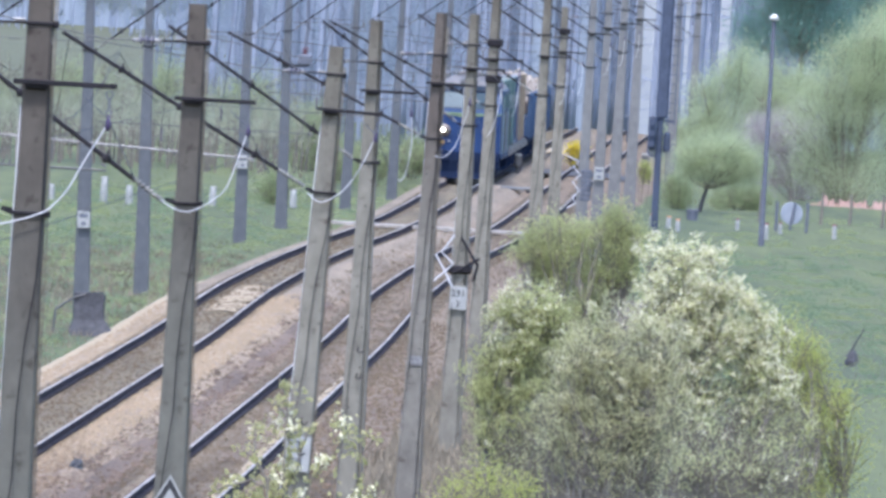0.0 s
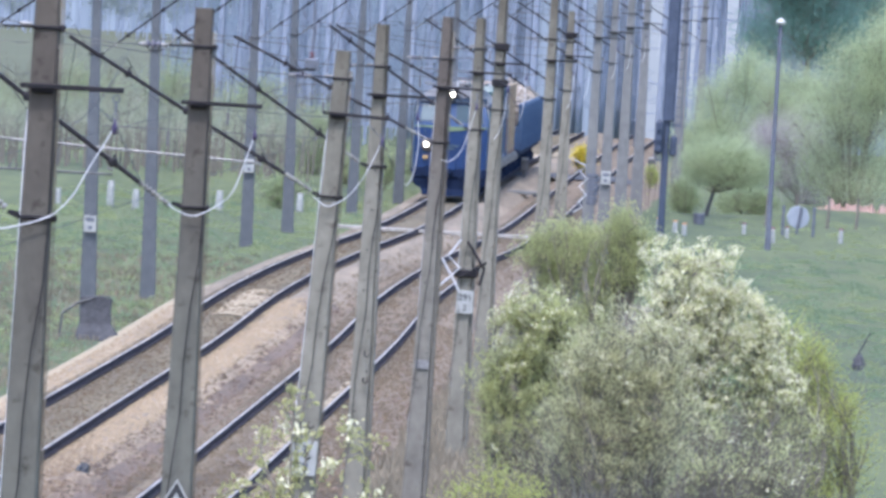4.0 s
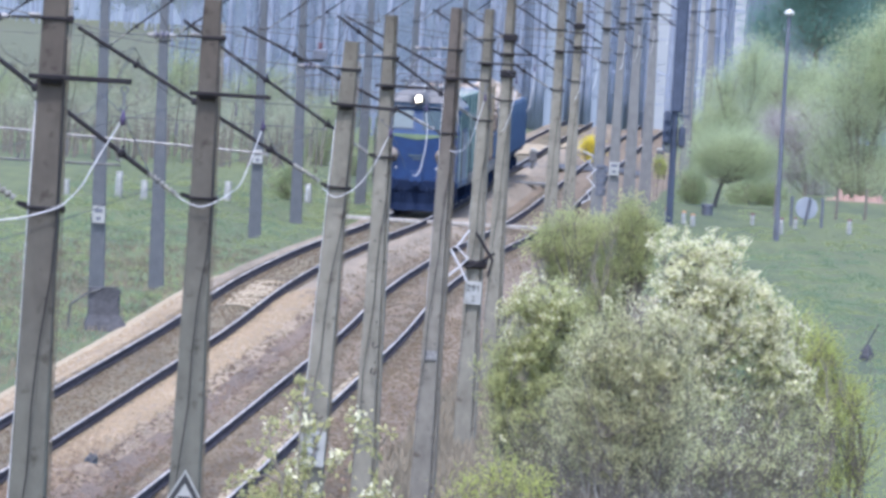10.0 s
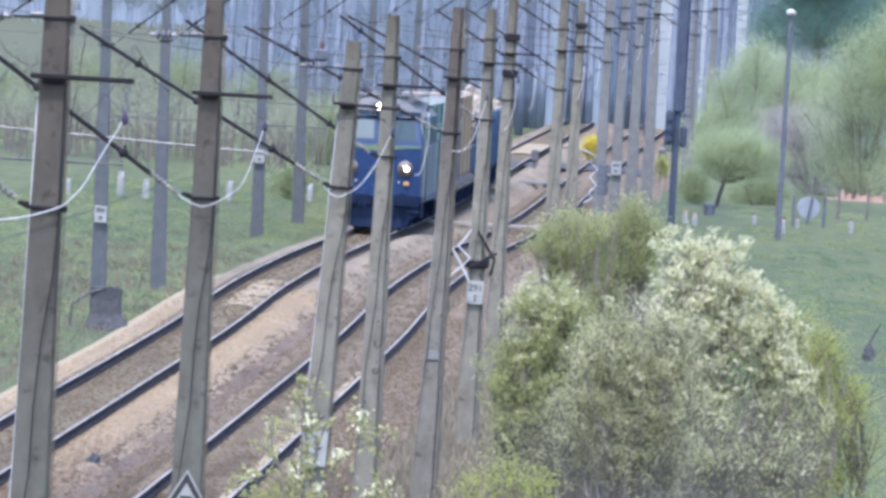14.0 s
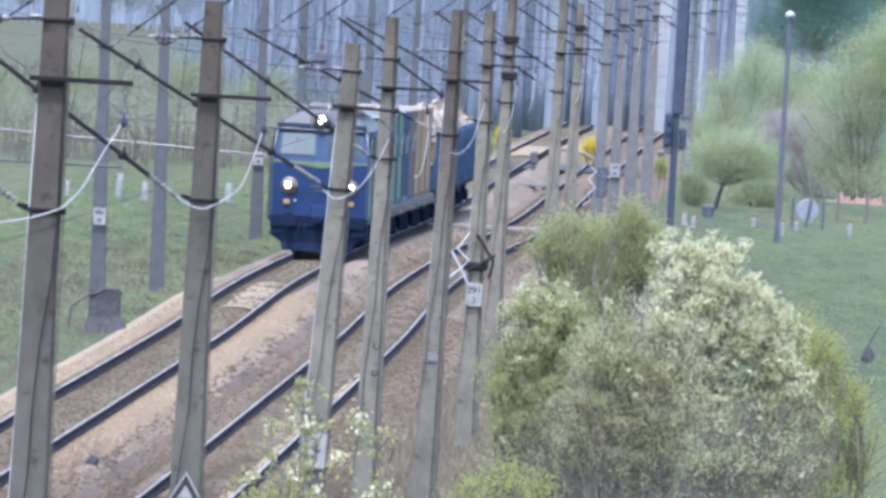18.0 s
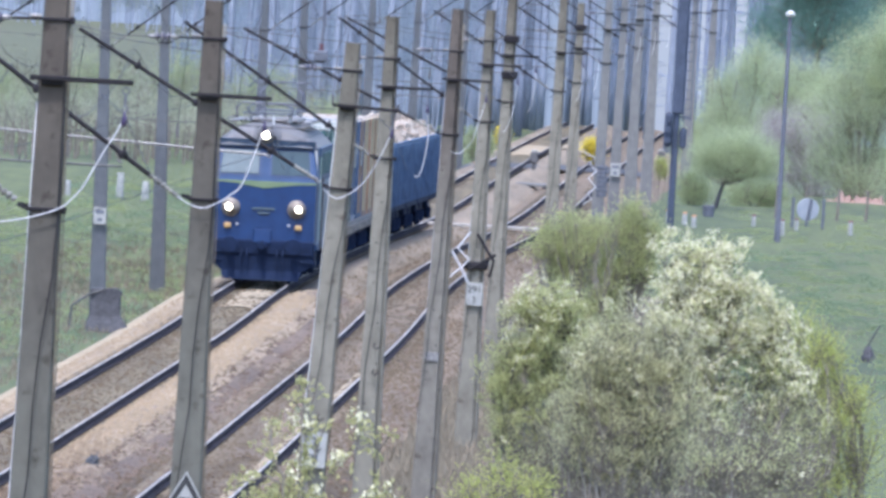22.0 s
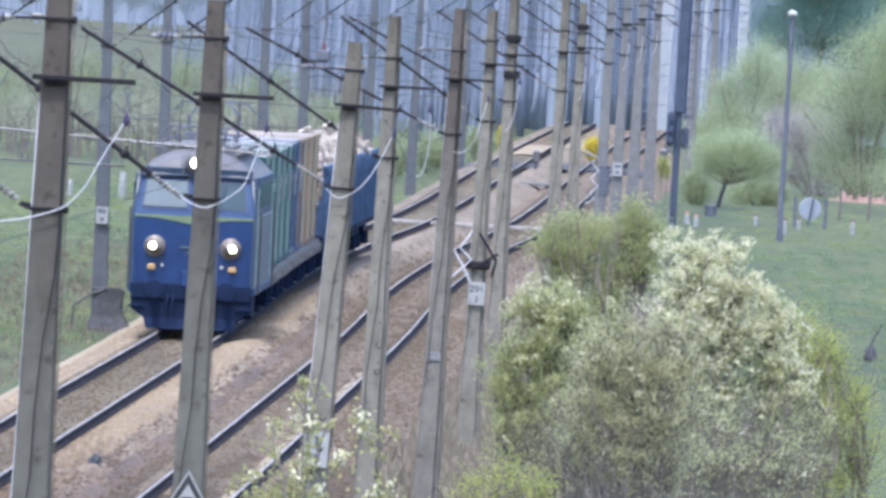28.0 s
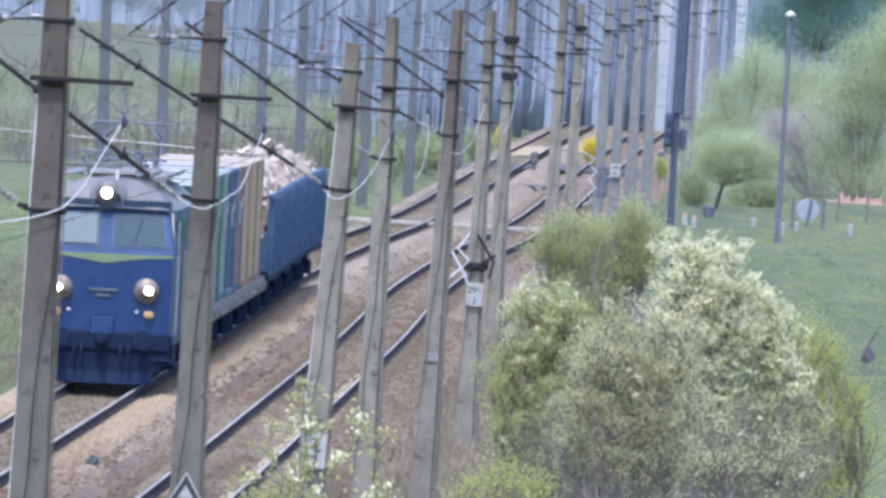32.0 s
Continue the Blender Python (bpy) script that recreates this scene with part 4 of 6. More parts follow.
        for v, k, dz in ((0.28, 0.86, 3.82), (0.36, 0.93, 3.98), (0.62, 0.97, 4.22), (1.1, 1.0, 4.42), (1.6, 1.0, 4.48)):
            rows.append([(x * 1.46 * k, yy(v), 3.80 + (dz - 3.80) * (1 - abs(x) ** 2.6)) for x in (-1, -0.9, -0.7, -0.4, 0, 0.4, 0.7, 0.9, 1)])
        loft(brow, rows)
        brow.add(rows[0] + [(x, y + d * 0.1, z - 0.06) for x, y, z in rows[0]], [(i, i + 1, i + 10, i + 9) for i in range(8)])
        part("roof_brow", brow, ROOF_GREY, lo, smooth=True)
        part("gutter", Mesh().tube([(-1.3, yy(0.29), 3.80), (0, yy(0.26), 3.82), (1.3, yy(0.29), 3.80)], 0.03, 6), VISOR, lo)
        part("visor", Mesh().add([(x * 1.36, yy(v - 0.12 * x * x * -1), z) for v, z in ((0.25, 3.99), (0.27, 3.8)) for x in (-1, -0.66, -0.33, 0, 0.33, 0.66, 1)] + [(x * 1.36, yy(v + 0.12 * x * x), z) for v, z in ((0.45, 3.99), (0.42, 3.8)) for x in (-1, -0.66, -0.33, 0, 0.33, 0.66, 1)], [(i, i + 1, i + 8, i + 7) for i in range(6)] + [(i, i + 14, i + 15, i + 1) for i in range(6)] + [(i + 7, i + 8, i + 22, i + 21) for i in range(6)]), VISOR, lo, "dark slate blue band over the windscreens")
        hood = Mesh()
        hood.add([(r * math.cos(a) * 1.0, yy(v), 3.86 + max(0, r * math.sin(a)) * hz_) for v, r, hz_ in ((0.2, 0.3, 1.35), (0.32, 0.36, 1.2), (0.55, 0.5, 0.95), (0.95, 0.72, 0.75)) for a in np.linspace(0, math.pi, 11)], [(q * 11 + i, q * 11 + i + 1, q * 11 + 12 + i, q * 11 + 11 + i) for q in range(3) for i in range(10)])
        part("lamp_hood", hood, ROOF_GREY, lo, "flared hood round the top lamp", smooth=True)
        tl = part("top_lamp", Mesh().lathe((-0.03 * d, yy(0.4), 4.11), (0, -d, 0.05), [(-0.2, 0.3), (0.1, 0.26), (0.2, 0.23), (0.24, 0.2), (0.16, 0.14)], 18), ROOF_GREY, lo, smooth=True)
        part("lens", Mesh().lathe((-0.03 * d, yy(0.18), 4.12), (0, -d, 0.05), [(0, 0.115), (0.03, 0.1), (0.05, 0.05)], 16), LAMP if d > 0 else PORCELAIN, tl, "glowing warm white lamp glass" if d > 0 else "")
        # buffer beam, plough, hoses
        part("buffer_beam", Mesh().box((0, yy(0.12), 1.0), (2.9, 0.3, 0.42), ch=0.04), UNDER, lo)
        buffers(lo, yy(0.0), -d)
        part("coupling", Mesh().lathe((0, yy(0.0), 1.05), (0, -d, 0), [(0, 0.14), (0.2, 0.14), (0.22, 0.08), (0.45, 0.09)], 10), UNDER, lo)
        part("coupler_plate", Mesh().box((0, yy(-0.02), 1.32), (0.5, 0.06, 0.4), ch=0.05), BLUE, lo)
        for x in (-0.55, -0.4, 0.42, 0.58):
            part("air_hose", Mesh().tube([(x, yy(-0.05), 0.95), (x * 1.02, yy(-0.22), 0.75), (x * 1.05, yy(-0.2), 0.5)], 0.03, 6), UNDER, lo)
        pl = [(-1.46, 0.9), (-1.42, 0.55), (-1.12, 0.36), (-1.05, 0.1), (1.05, 0.1), (1.12, 0.36), (1.42, 0.55), (1.46, 0.9)]
        part("plough", face_quad(Mesh(), [(x, yy(0.02 - 0.12 * (z < 0.3)), z) for x, z in (pl if d > 0 else pl[::-1])], 0.05 * d), UNDER, lo)
        for s in (-1, 1):
            part("step", Mesh().box((s * 1.3, yy(0.1), 0.62), (0.4, 0.28, 0.05), ch=0.01), UNDER, lo)
            part("grab_rail", Mesh().tube([(s * 1.33, yy(-0.06), 1.3), (s * 1.33, yy(-0.06), 2.2)], 0.015, 6), BLUE_LIGHT, lo)
    # roof
    roof = Mesh()
    rows = [[(x * 1.47, y, 3.80 + 0.68 * (1 - abs(x) ** 2.6)) for x in (-1, -0.9, -0.7, -0.4, 0, 0.4, 0.7, 0.9, 1)] for y in (1.5, L - 1.5)]
    loft(roof, rows)
    part("roof", roof, ROOF_GREY, lo, smooth=True)
    for k in range(7):
        part("roof_hatch", Mesh().box((0, 4.6 + 1.6 * k, 4.49), (1.5, 1.2, 0.1), ch=0.04), ROOF_GREY, lo)
    for s in (-1, 1):
        part("walkway", Mesh().box((s * 1.0, L / 2, 4.46), (0.3, L - 5, 0.04)), ROOF_GREY, lo)
        part("roof_rail", Mesh().tube([(s * 1.2, 2.4, 4.52), (s * 1.2, L - 2.4, 4.52)], 0.02, 6), ROOF_GREY, lo)
    part("horn", Mesh().lathe((0.15, 0.95, 4.40), (0, 0, 1), [(0, 0.03), (0.1, 0.04), (0.2, 0.02), (0.26, 0.05)], 8), PORCELAIN, lo)
    for pyc, raised in ((2.9, False), (L - 2.9, True)):
        pan = part("pantograph", Mesh().box((0, pyc, 4.70), (1.5, 1.7, 0.05)), GREY_STEEL, lo)
        for sx in (-0.55, 0.55):
            for sy in (-0.7, 0.7):
                part("foot_insulator", insulator(Mesh(), (sx, pyc + sy, 4.46), (sx, pyc + sy, 4.70), 0.07, 3), PORCELAIN, pan)
        hz = 5.5 if raised else 4.98
        for sx in (-1, 1):
            for sy in (-1, 1):
                kn = Vector((sx * 0.62, pyc + sy * (0.9 if raised else 1.15), (4.73 + hz) / 2 + (0.05 if raised else 0)))
                part("arm", Mesh().tube([(sx * 0.6, pyc + sy * 0.35, 4.73), kn, (sx * 0.35, pyc + sy * 0.1, hz)], 0.022, 6), GREY_STEEL, pan)
        for sy in (-0.18, 0.18):
            part("contact_bow", Mesh().tube([(-0.98, pyc + sy, hz - 0.2), (-0.8, pyc + sy, hz), (0.8, pyc + sy, hz), (0.98, pyc + sy, hz - 0.2)], 0.025, 6), GREY_STEEL, pan)
    part("underframe", Mesh().box((0, L / 2, 0.95), (2.5, L - 1.0, 0.2)), UNDER, lo)
    part("equipment_box", Mesh().box((0, L / 2, 0.62), (2.6, 3.6, 0.6), ch=0.06), UNDER, lo)
    bogie(lo, 4.6, (-1.75, 0, 1.75))
    bogie(lo, L - 4.6, (-1.75, 0, 1.75))
    return lo


FLAT_L = 14.0


def flat_wagon():
    w = thing("flat_wagon", "container flat wagon with a pale worn deck edge", "wagon", group="container wagons")
    L = FLAT_L
    part("deck", Mesh().box((0, L / 2, 1.08), (2.5, L, 0.14)), UNDER, w)
    for s in (-1, 1):
        part("side_sill", Mesh().prism([(s * 1.26, 0.85), (s * 1.34, 0.85), (s * 1.34, 1.2), (s * 1.26, 1.2)][::s], 0.1, L - 0.1), DECK, w)
        for k in range(8):
            part("stake_pocket", Mesh().box((s * 1.38, 1.0 + k * (L - 2) / 7, 0.98), (0.08, 0.16, 0.24), ch=0.02), DECK, w)
        part("brake_wheel", Mesh().lathe((s * 1.35, 5.5, 0.8), (s, 0, 0), [(0, 0.2), (0.03, 0.22), (0.05, 0.2)], 12), UNDER, w)
    part("tool_box", Mesh().box((0, L / 2, 0.72), (1.9, 2.4, 0.45), ch=0.05), UNDER, w)
    for y in (2.3, L - 2.3):
        bogie(w, y, (-0.9, 0.9), 0.46)
    buffers(w, 0, -1)
    buffers(w, L, 1)
    return w


def container(L, paint, rib, roof, label, mark=True):
    """Its leading end is at y = 0; the floor at z = 1.16 rests on a wagon's deck."""
    c = thing("shipping_container", label, "container", group="containers on the train")
    z0, z1, hw = 1.16, 4.14, 1.22
    zig = []
    n = int(L / 0.28)
    for k in range(n + 1):
        y = 0.1 + (L - 0.2) * k / n
        zig.append((y, 0.0 if k % 4 in (0, 1) else 0.036))
    for s in (-1, 1):
        me = Mesh()
        vs = [(s * (hw - 0.05 + d), y, z) for y, d in zig for z in (z0 + 0.14, z1 - 0.1)]
        me.add(vs, [(2 * k, 2 * k + 2, 2 * k + 3, 2 * k + 1) for k in range(n)])
        part("side_wall", me, paint, c)
        part("bottom_rail", Mesh().box((s * (hw - 0.04), L / 2, z0 + 0.08), (0.08, L, 0.16), ch=0.01), rib, c)
        part("top_rail", Mesh().box((s * (hw - 0.04), L / 2, z1 - 0.05), (0.08, L, 0.1), ch=0.01), paint, c)
        for y in (0.08, L - 0.08):
            post = part("corner_post", Mesh().box((s * (hw - 0.06), y, (z0 + z1) / 2), (0.13, 0.16, z1 - z0), ch=0.02), rib, c)
            for z in (z0 + 0.06, z1 - 0.06):
                part("corner_casting", Mesh().box((s * (hw - 0.07), y, z), (0.16, 0.18, 0.12), ch=0.02), rib, post)
        if mark:
            part("marking", Mesh().box((s * (hw + 0.004), L * 0.55, 3.05), (0.012, L * 0.3, 0.55)), SIGN_WHITE, c, "white painted block of lettering")
            part("marking", Mesh().box((s * (hw + 0.004), L * 0.9, 3.3), (0.012, L * 0.12, 0.3)), SIGN_WHITE, c)
    me = Mesh()
    vs = [(x, y, z1 - 0.03 + d * 0.6) for y, d in zig for x in (-hw + 0.05, hw - 0.05)]
    me.add(vs, [(2 * k, 2 * k + 1, 2 * k + 3, 2 * k + 2) for k in range(n)])
    part("roof", me, roof, c)
    part("floor", Mesh().box((0, L / 2, z0 + 0.06), (2.36, L - 0.1, 0.1)), UNDER, c)
    for y in (0.05, L - 0.05):
        part("end_panel", Mesh().box((0, y, (z0 + z1) / 2), (2.3, 0.06, z1 - z0 - 0.2), ch=0.01), paint, c)
        for x in (-0.8, -0.3, 0.3, 0.8):
            part("lock_rod", Mesh().tube([(x, y + (0.05 if y > 1 else -0.05), z0 + 0.15), (x, y + (0.05 if y > 1 else -0.05), z1 - 0.15)], 0.02, 6), GALV, c)
        part("end_beam", Mesh().box((0, y, z1 - 0.06), (2.3, 0.12, 0.12), ch=0.01), rib, c)
    return c


def gondola(L, seed):
    w = thing("gondola_wagon", "dull blue open goods wagon heaped with pale scrap metal", "wagon", group="scrap wagons")
    rng = random.Random(seed)
    part("floor", Mesh().box((0, L / 2, 1.2), (2.7, L, 0.16)), UNDER, w)
    for s in (-1, 1):
        part("side_panel", Mesh().box((s * 1.38, L / 2, 2.2), (0.07, L, 1.9), ch=0.01), BLUE_DULL, w)
        part("top_rail", Mesh().box((s * 1.4, L / 2, 3.15), (0.14, L, 0.12), ch=0.02), BLUE_DULL, w)
        part("sill", Mesh().box((s * 1.36, L / 2, 1.1), (0.12, L, 0.22), ch=0.02), UNDER, w)
        for k in range(10):
            part("stanchion", Mesh().box((s * 1.46, 0.15 + k * (L - 0.3) / 9, 2.15), (0.12, 0.13, 1.95), ch=0.02), BLUE_DULL, w)
        for k in range(4):
            part("door_hinge", Mesh().box((s * 1.44, 1.5 + k * (L - 3) / 3, 1.35), (0.08, 0.5, 0.12), ch=0.02), BLUE_DULL, w)
    for y in (0.04, L - 0.04):
        part("end_panel", Mesh().box((0, y, 1.75), (2.7, 0.08, 1.0), ch=0.01), BLUE_DULL, w)
    me = Mesh()
    for k in range(700):
        u, v = rng.uniform(-1, 1), rng.uniform(0.02, 0.98)
        hgt = 2.9 + (0.95 - 0.5 * abs(u)) * min(1, 6 * v + 0.25, 6 * (1 - v) + 0.25) * (0.7 + 0.3 * math.sin(v * 19 + seed))
        z = rng.uniform(hgt - 0.3, hgt)
        m = pose(u * 1.2, v * L, z, rng.uniform(0, 360), rng.uniform(0, 360), rng.uniform(0, 360))
        me.box((0, 0, 0), (rng.uniform(0.05, 0.45), rng.uniform(0.05, 0.35), rng.uniform(0.02, 0.14)), m)
    for k in range(90):
        m = pose(rng.uniform(-1.25, 1.25), rng.choice((rng.uniform(-0.05, 0.25), L - rng.uniform(-0.05, 0.25))), rng.uniform(2.0, 3.1), rng.uniform(0, 360), rng.uniform(0, 360), rng.uniform(0, 360))
        me.box((0, 0, 0), (rng.uniform(0.1, 0.5), rng.uniform(0.1, 0.35), rng.uniform(0.03, 0.14)), m)
    tagged(part("scrap", me, SCRAP, w, "heap of pale tangled scrap metal"), kind="stuff")
    for y in (2.0, L - 2.0):
        bogie(w, y, (-0.9, 0.9), 0.46)
    buffers(w, 0, -1)
    buffers(w, L, 1)
    return w


loco = locomotive()
# vehicle or load, distance of its leading end behind the locomotive's nose, length
TRAIN = [(loco, 0.0, LOCO_L)]
flat = flat_wagon()
C20 = 6.06
teal = container(C20, TEAL, TEAL_DARK, ROOF_WHITE, "teal green steel container with white lettering on a flat wagon")
ochre = container(C20, OCHRE, BROWN, ROOF_WHITE, "ochre yellow steel container on a flat wagon", False)
LOADS = [teal] + [copy_thing(teal, pose(0, 0, 0)) for k in range(4)]
LOADS.append(container(C20, BLUE_LIGHT, BLUE, ROOF_WHITE, "mid blue steel container on a flat wagon"))
LOADS.append(container(C20, BROWN, BLUE_DULL, ROOF_WHITE, "reddish brown steel container with blue corner posts"))
LOADS += [ochre] + [copy_thing(ochre, pose(0, 0, 0)) for k in range(2)]
for k in range(5):
    lead = LOCO_L + 1.2 + k * 14.7
    TRAIN.append((flat if k == 0 else copy_thing(flat, pose(0, 0, 0)), lead, FLAT_L))
    TRAIN += [(LOADS[2 * k], lead + 0.6, C20), (LOADS[2 * k + 1], lead + 7.3, C20)]
gond = [gondola(13.6, 3), gondola(13.6, 8)]
for k in range(5):
    TRAIN.append((gond[k] if k < 2 else copy_thing(gond[k % 2], pose(0, 0, 0)), LOCO_L + 1.2 + 5 * 14.7 + k * 14.6, 13.6))
# the nose's distance from the camera, second by second
NOSE = [(0, 991.2), (3, 950.6), (6, 907.8), (8, 879.4), (11, 838.2), (14, 795), (17, 743), (20, 690), (22, 657.3), (24, 629), (26, 603.6), (28, 573.2), (30, 537), (32, 502)]


def track_point(y):
    return Vector((line(y), y, level(y)))


def motions():
    for ob, lead, ln in TRAIN:
        rows = []
        for k in range(33):
            y = spline(k, NOSE) + lead
            a, b = track_point(y + ln * 0.2), track_point(y + ln * 0.8)
            d = (b - a).normalized()
            p = a - d * ln * 0.2
            rows.append((float(k), pose(p.x, p.y, p.z, 0, -0.7, -math.degrees(math.atan2(d.x, d.y)))))
        walk(ob, rows)


# ---- trees and bushes ----
def leaves(me, pts, size, rng):
    """Folded leaf blades at the points, turned at random."""
    for p in pts:
        s = size * rng.uniform(0.6, 1.25)
        a, b = rng.uniform(0, 6.283), rng.uniform(-1.2, 1.2)
        u = Vector((math.cos(a) * math.cos(b), math.sin(a) * math.cos(b), math.sin(b)))
        r = Vector((rng.gauss(0, 1), rng.gauss(0, 1), rng.gauss(0, 1)))
        v = u.cross(r).normalized()
        w = u.cross(v) * 0.25
        p = Vector(p)
        me.add([p, p + u * s * 0.5 + v * s * 0.32 + w * s, p + u * s, p + u * s * 0.5 - v * s * 0.32 + w * s], [(0, 1, 2), (0, 2, 3)])


def petals(me, pts, size, rng):
    """Small five-part blossoms."""
    for p in pts:
        s = size * rng.uniform(0.7, 1.2)
        n = Vector((rng.gauss(0, 0.6), rng.gauss(-0.5, 0.6), rng.gauss(0.5, 0.6))).normalized()
        a = n.orthogonal().normalized()
        b = n.cross(a)
        vs = [Vector(p)]
        for k in range(5):
            an = k * 1.2566
            vs.append(Vector(p) + (a * math.cos(an) + b * math.sin(an)) * s * 0.5 + n * s * 0.18)
        me.add(vs, [(0, 1 + k, 1 + (k + 1) % 5) for k in range(5)])


def at_ground(x, y):
    return (x, y, ground_height(x, y) - 0.03)


def woody(name, label, category, base, lobes, seed, leaf, size, count, bark=None, bloom=None, blooms=0, bloom_size=0.05, bloom_from=0.0, stems=1, r0=0.06, clumps=60, tuft=0.2, twig=0.012, group="", depth=1.0, limb=None):
    """A tree or bush. lobes: (x, z, half width, half height) of its crown's masses, in the world; limbs run from the foot to leaf clumps in them."""
    rng = random.Random(seed)
    bx, by = base
    bz = ground_height(bx, by) - 0.05
    t = thing(name, label, category, (bx, by, bz), group=group)
    wts = [l[2] * l[3] for l in lobes]
    heads = []
    for k in range(clumps):
        lx, lz, rx, rz = rng.choices(lobes, wts)[0]
        while True:
            u, v, w = rng.uniform(-1, 1), rng.uniform(-1, 1), rng.uniform(-1, 1)
            q = u * u + v * v + w * w
            if q < 1 and rng.random() < 0.25 + 0.75 * q:
                break
        heads.append(Vector((lx - bx + u * rx, v * rx * depth, max(0.3, lz - bz + w * rz))))
    trunk, limbs = Mesh(), Mesh()
    top = max(h.z for h in heads)
    mid = sum((h for h in heads), Vector()) / len(heads)
    axes = []
    for k in range(stems):
        a = 6.283 * k / stems + rng.uniform(-0.4, 0.4)
        off = Vector((math.cos(a), math.sin(a), 0)) * (0.16 * (stems > 1))
        goal = Vector((mid.x, mid.y, 0)) + Vector((math.cos(a), math.sin(a), 0)) * (0.7 * max(l[2] for l in lobes) if stems > 1 else 0.1)
        pts = [off + Vector((goal.x * f ** 1.3, goal.y * f ** 1.3, top * 0.86 * f)) + Vector((rng.gauss(0, 0.05), rng.gauss(0, 0.05), 0)) * f * top * 0.3 for f in (0, 0.2, 0.4, 0.6, 0.8, 1.0)]
        axes.append(pts)
        trunk.tube(pts, [r0, r0 * 0.85, r0 * 0.68, r0 * 0.5, r0 * 0.32, 0.006], 6, False)
    for h in heads:
        pts = min(axes, key=lambda p: min((q - h).length for q in p))
        low = [q for q in pts if q.z < h.z - 0.15 * top] or pts[:1]
        s = min(low, key=lambda q: (q - h).length)
        m_ = s.lerp(h, 0.5) + Vector((rng.gauss(0, 0.06), rng.gauss(0, 0.06), -0.05)) * (h - s).length
        limbs.tube([s, m_, h], [max(twig * 1.6, r0 * 0.28), twig * 1.2, twig * 0.5], 4, False)
        for j in range(4):
            e = h + Vector((rng.gauss(0, 1), rng.gauss(0, 1), rng.gauss(0.5, 0.8))) * tuft * 1.3
            limbs.tube([m_.lerp(h, rng.uniform(0.4, 1)), e], [twig * 0.7, twig * 0.3], 3, False)
    part("trunk", trunk, bark or BARK, t, smooth=True)
    tagged(part("branchwork", limbs, limb or BARK, t), kind="stuff")
    spot = lambda: rng.choice(heads) + Vector((rng.gauss(0, 1), rng.gauss(0, 1), rng.gauss(0.1, 1))) * tuft
    me = Mesh()
    leaves(me, [spot() for k in range(count)], size, rng)
    tagged(part("crown", me, leaf, t), kind="stuff")
    if bloom:
        pts, n = [], 0
        while len(pts) < blooms and n < 100000:
            n += 1
            c = spot()
            if rng.random() > (c.z - bloom_from) / (top * 0.45):
                continue
            pts += [c + Vector((rng.gauss(0, 1), rng.gauss(0, 1), rng.gauss(0, 1))) * bloom_size * 0.9 for k in range(rng.randint(2, 5))]
        me = Mesh()
        petals(me, pts, bloom_size, rng)
        tagged(part("blossom", me, bloom, t, "clusters of white spring blossom"), kind="stuff")
    return t


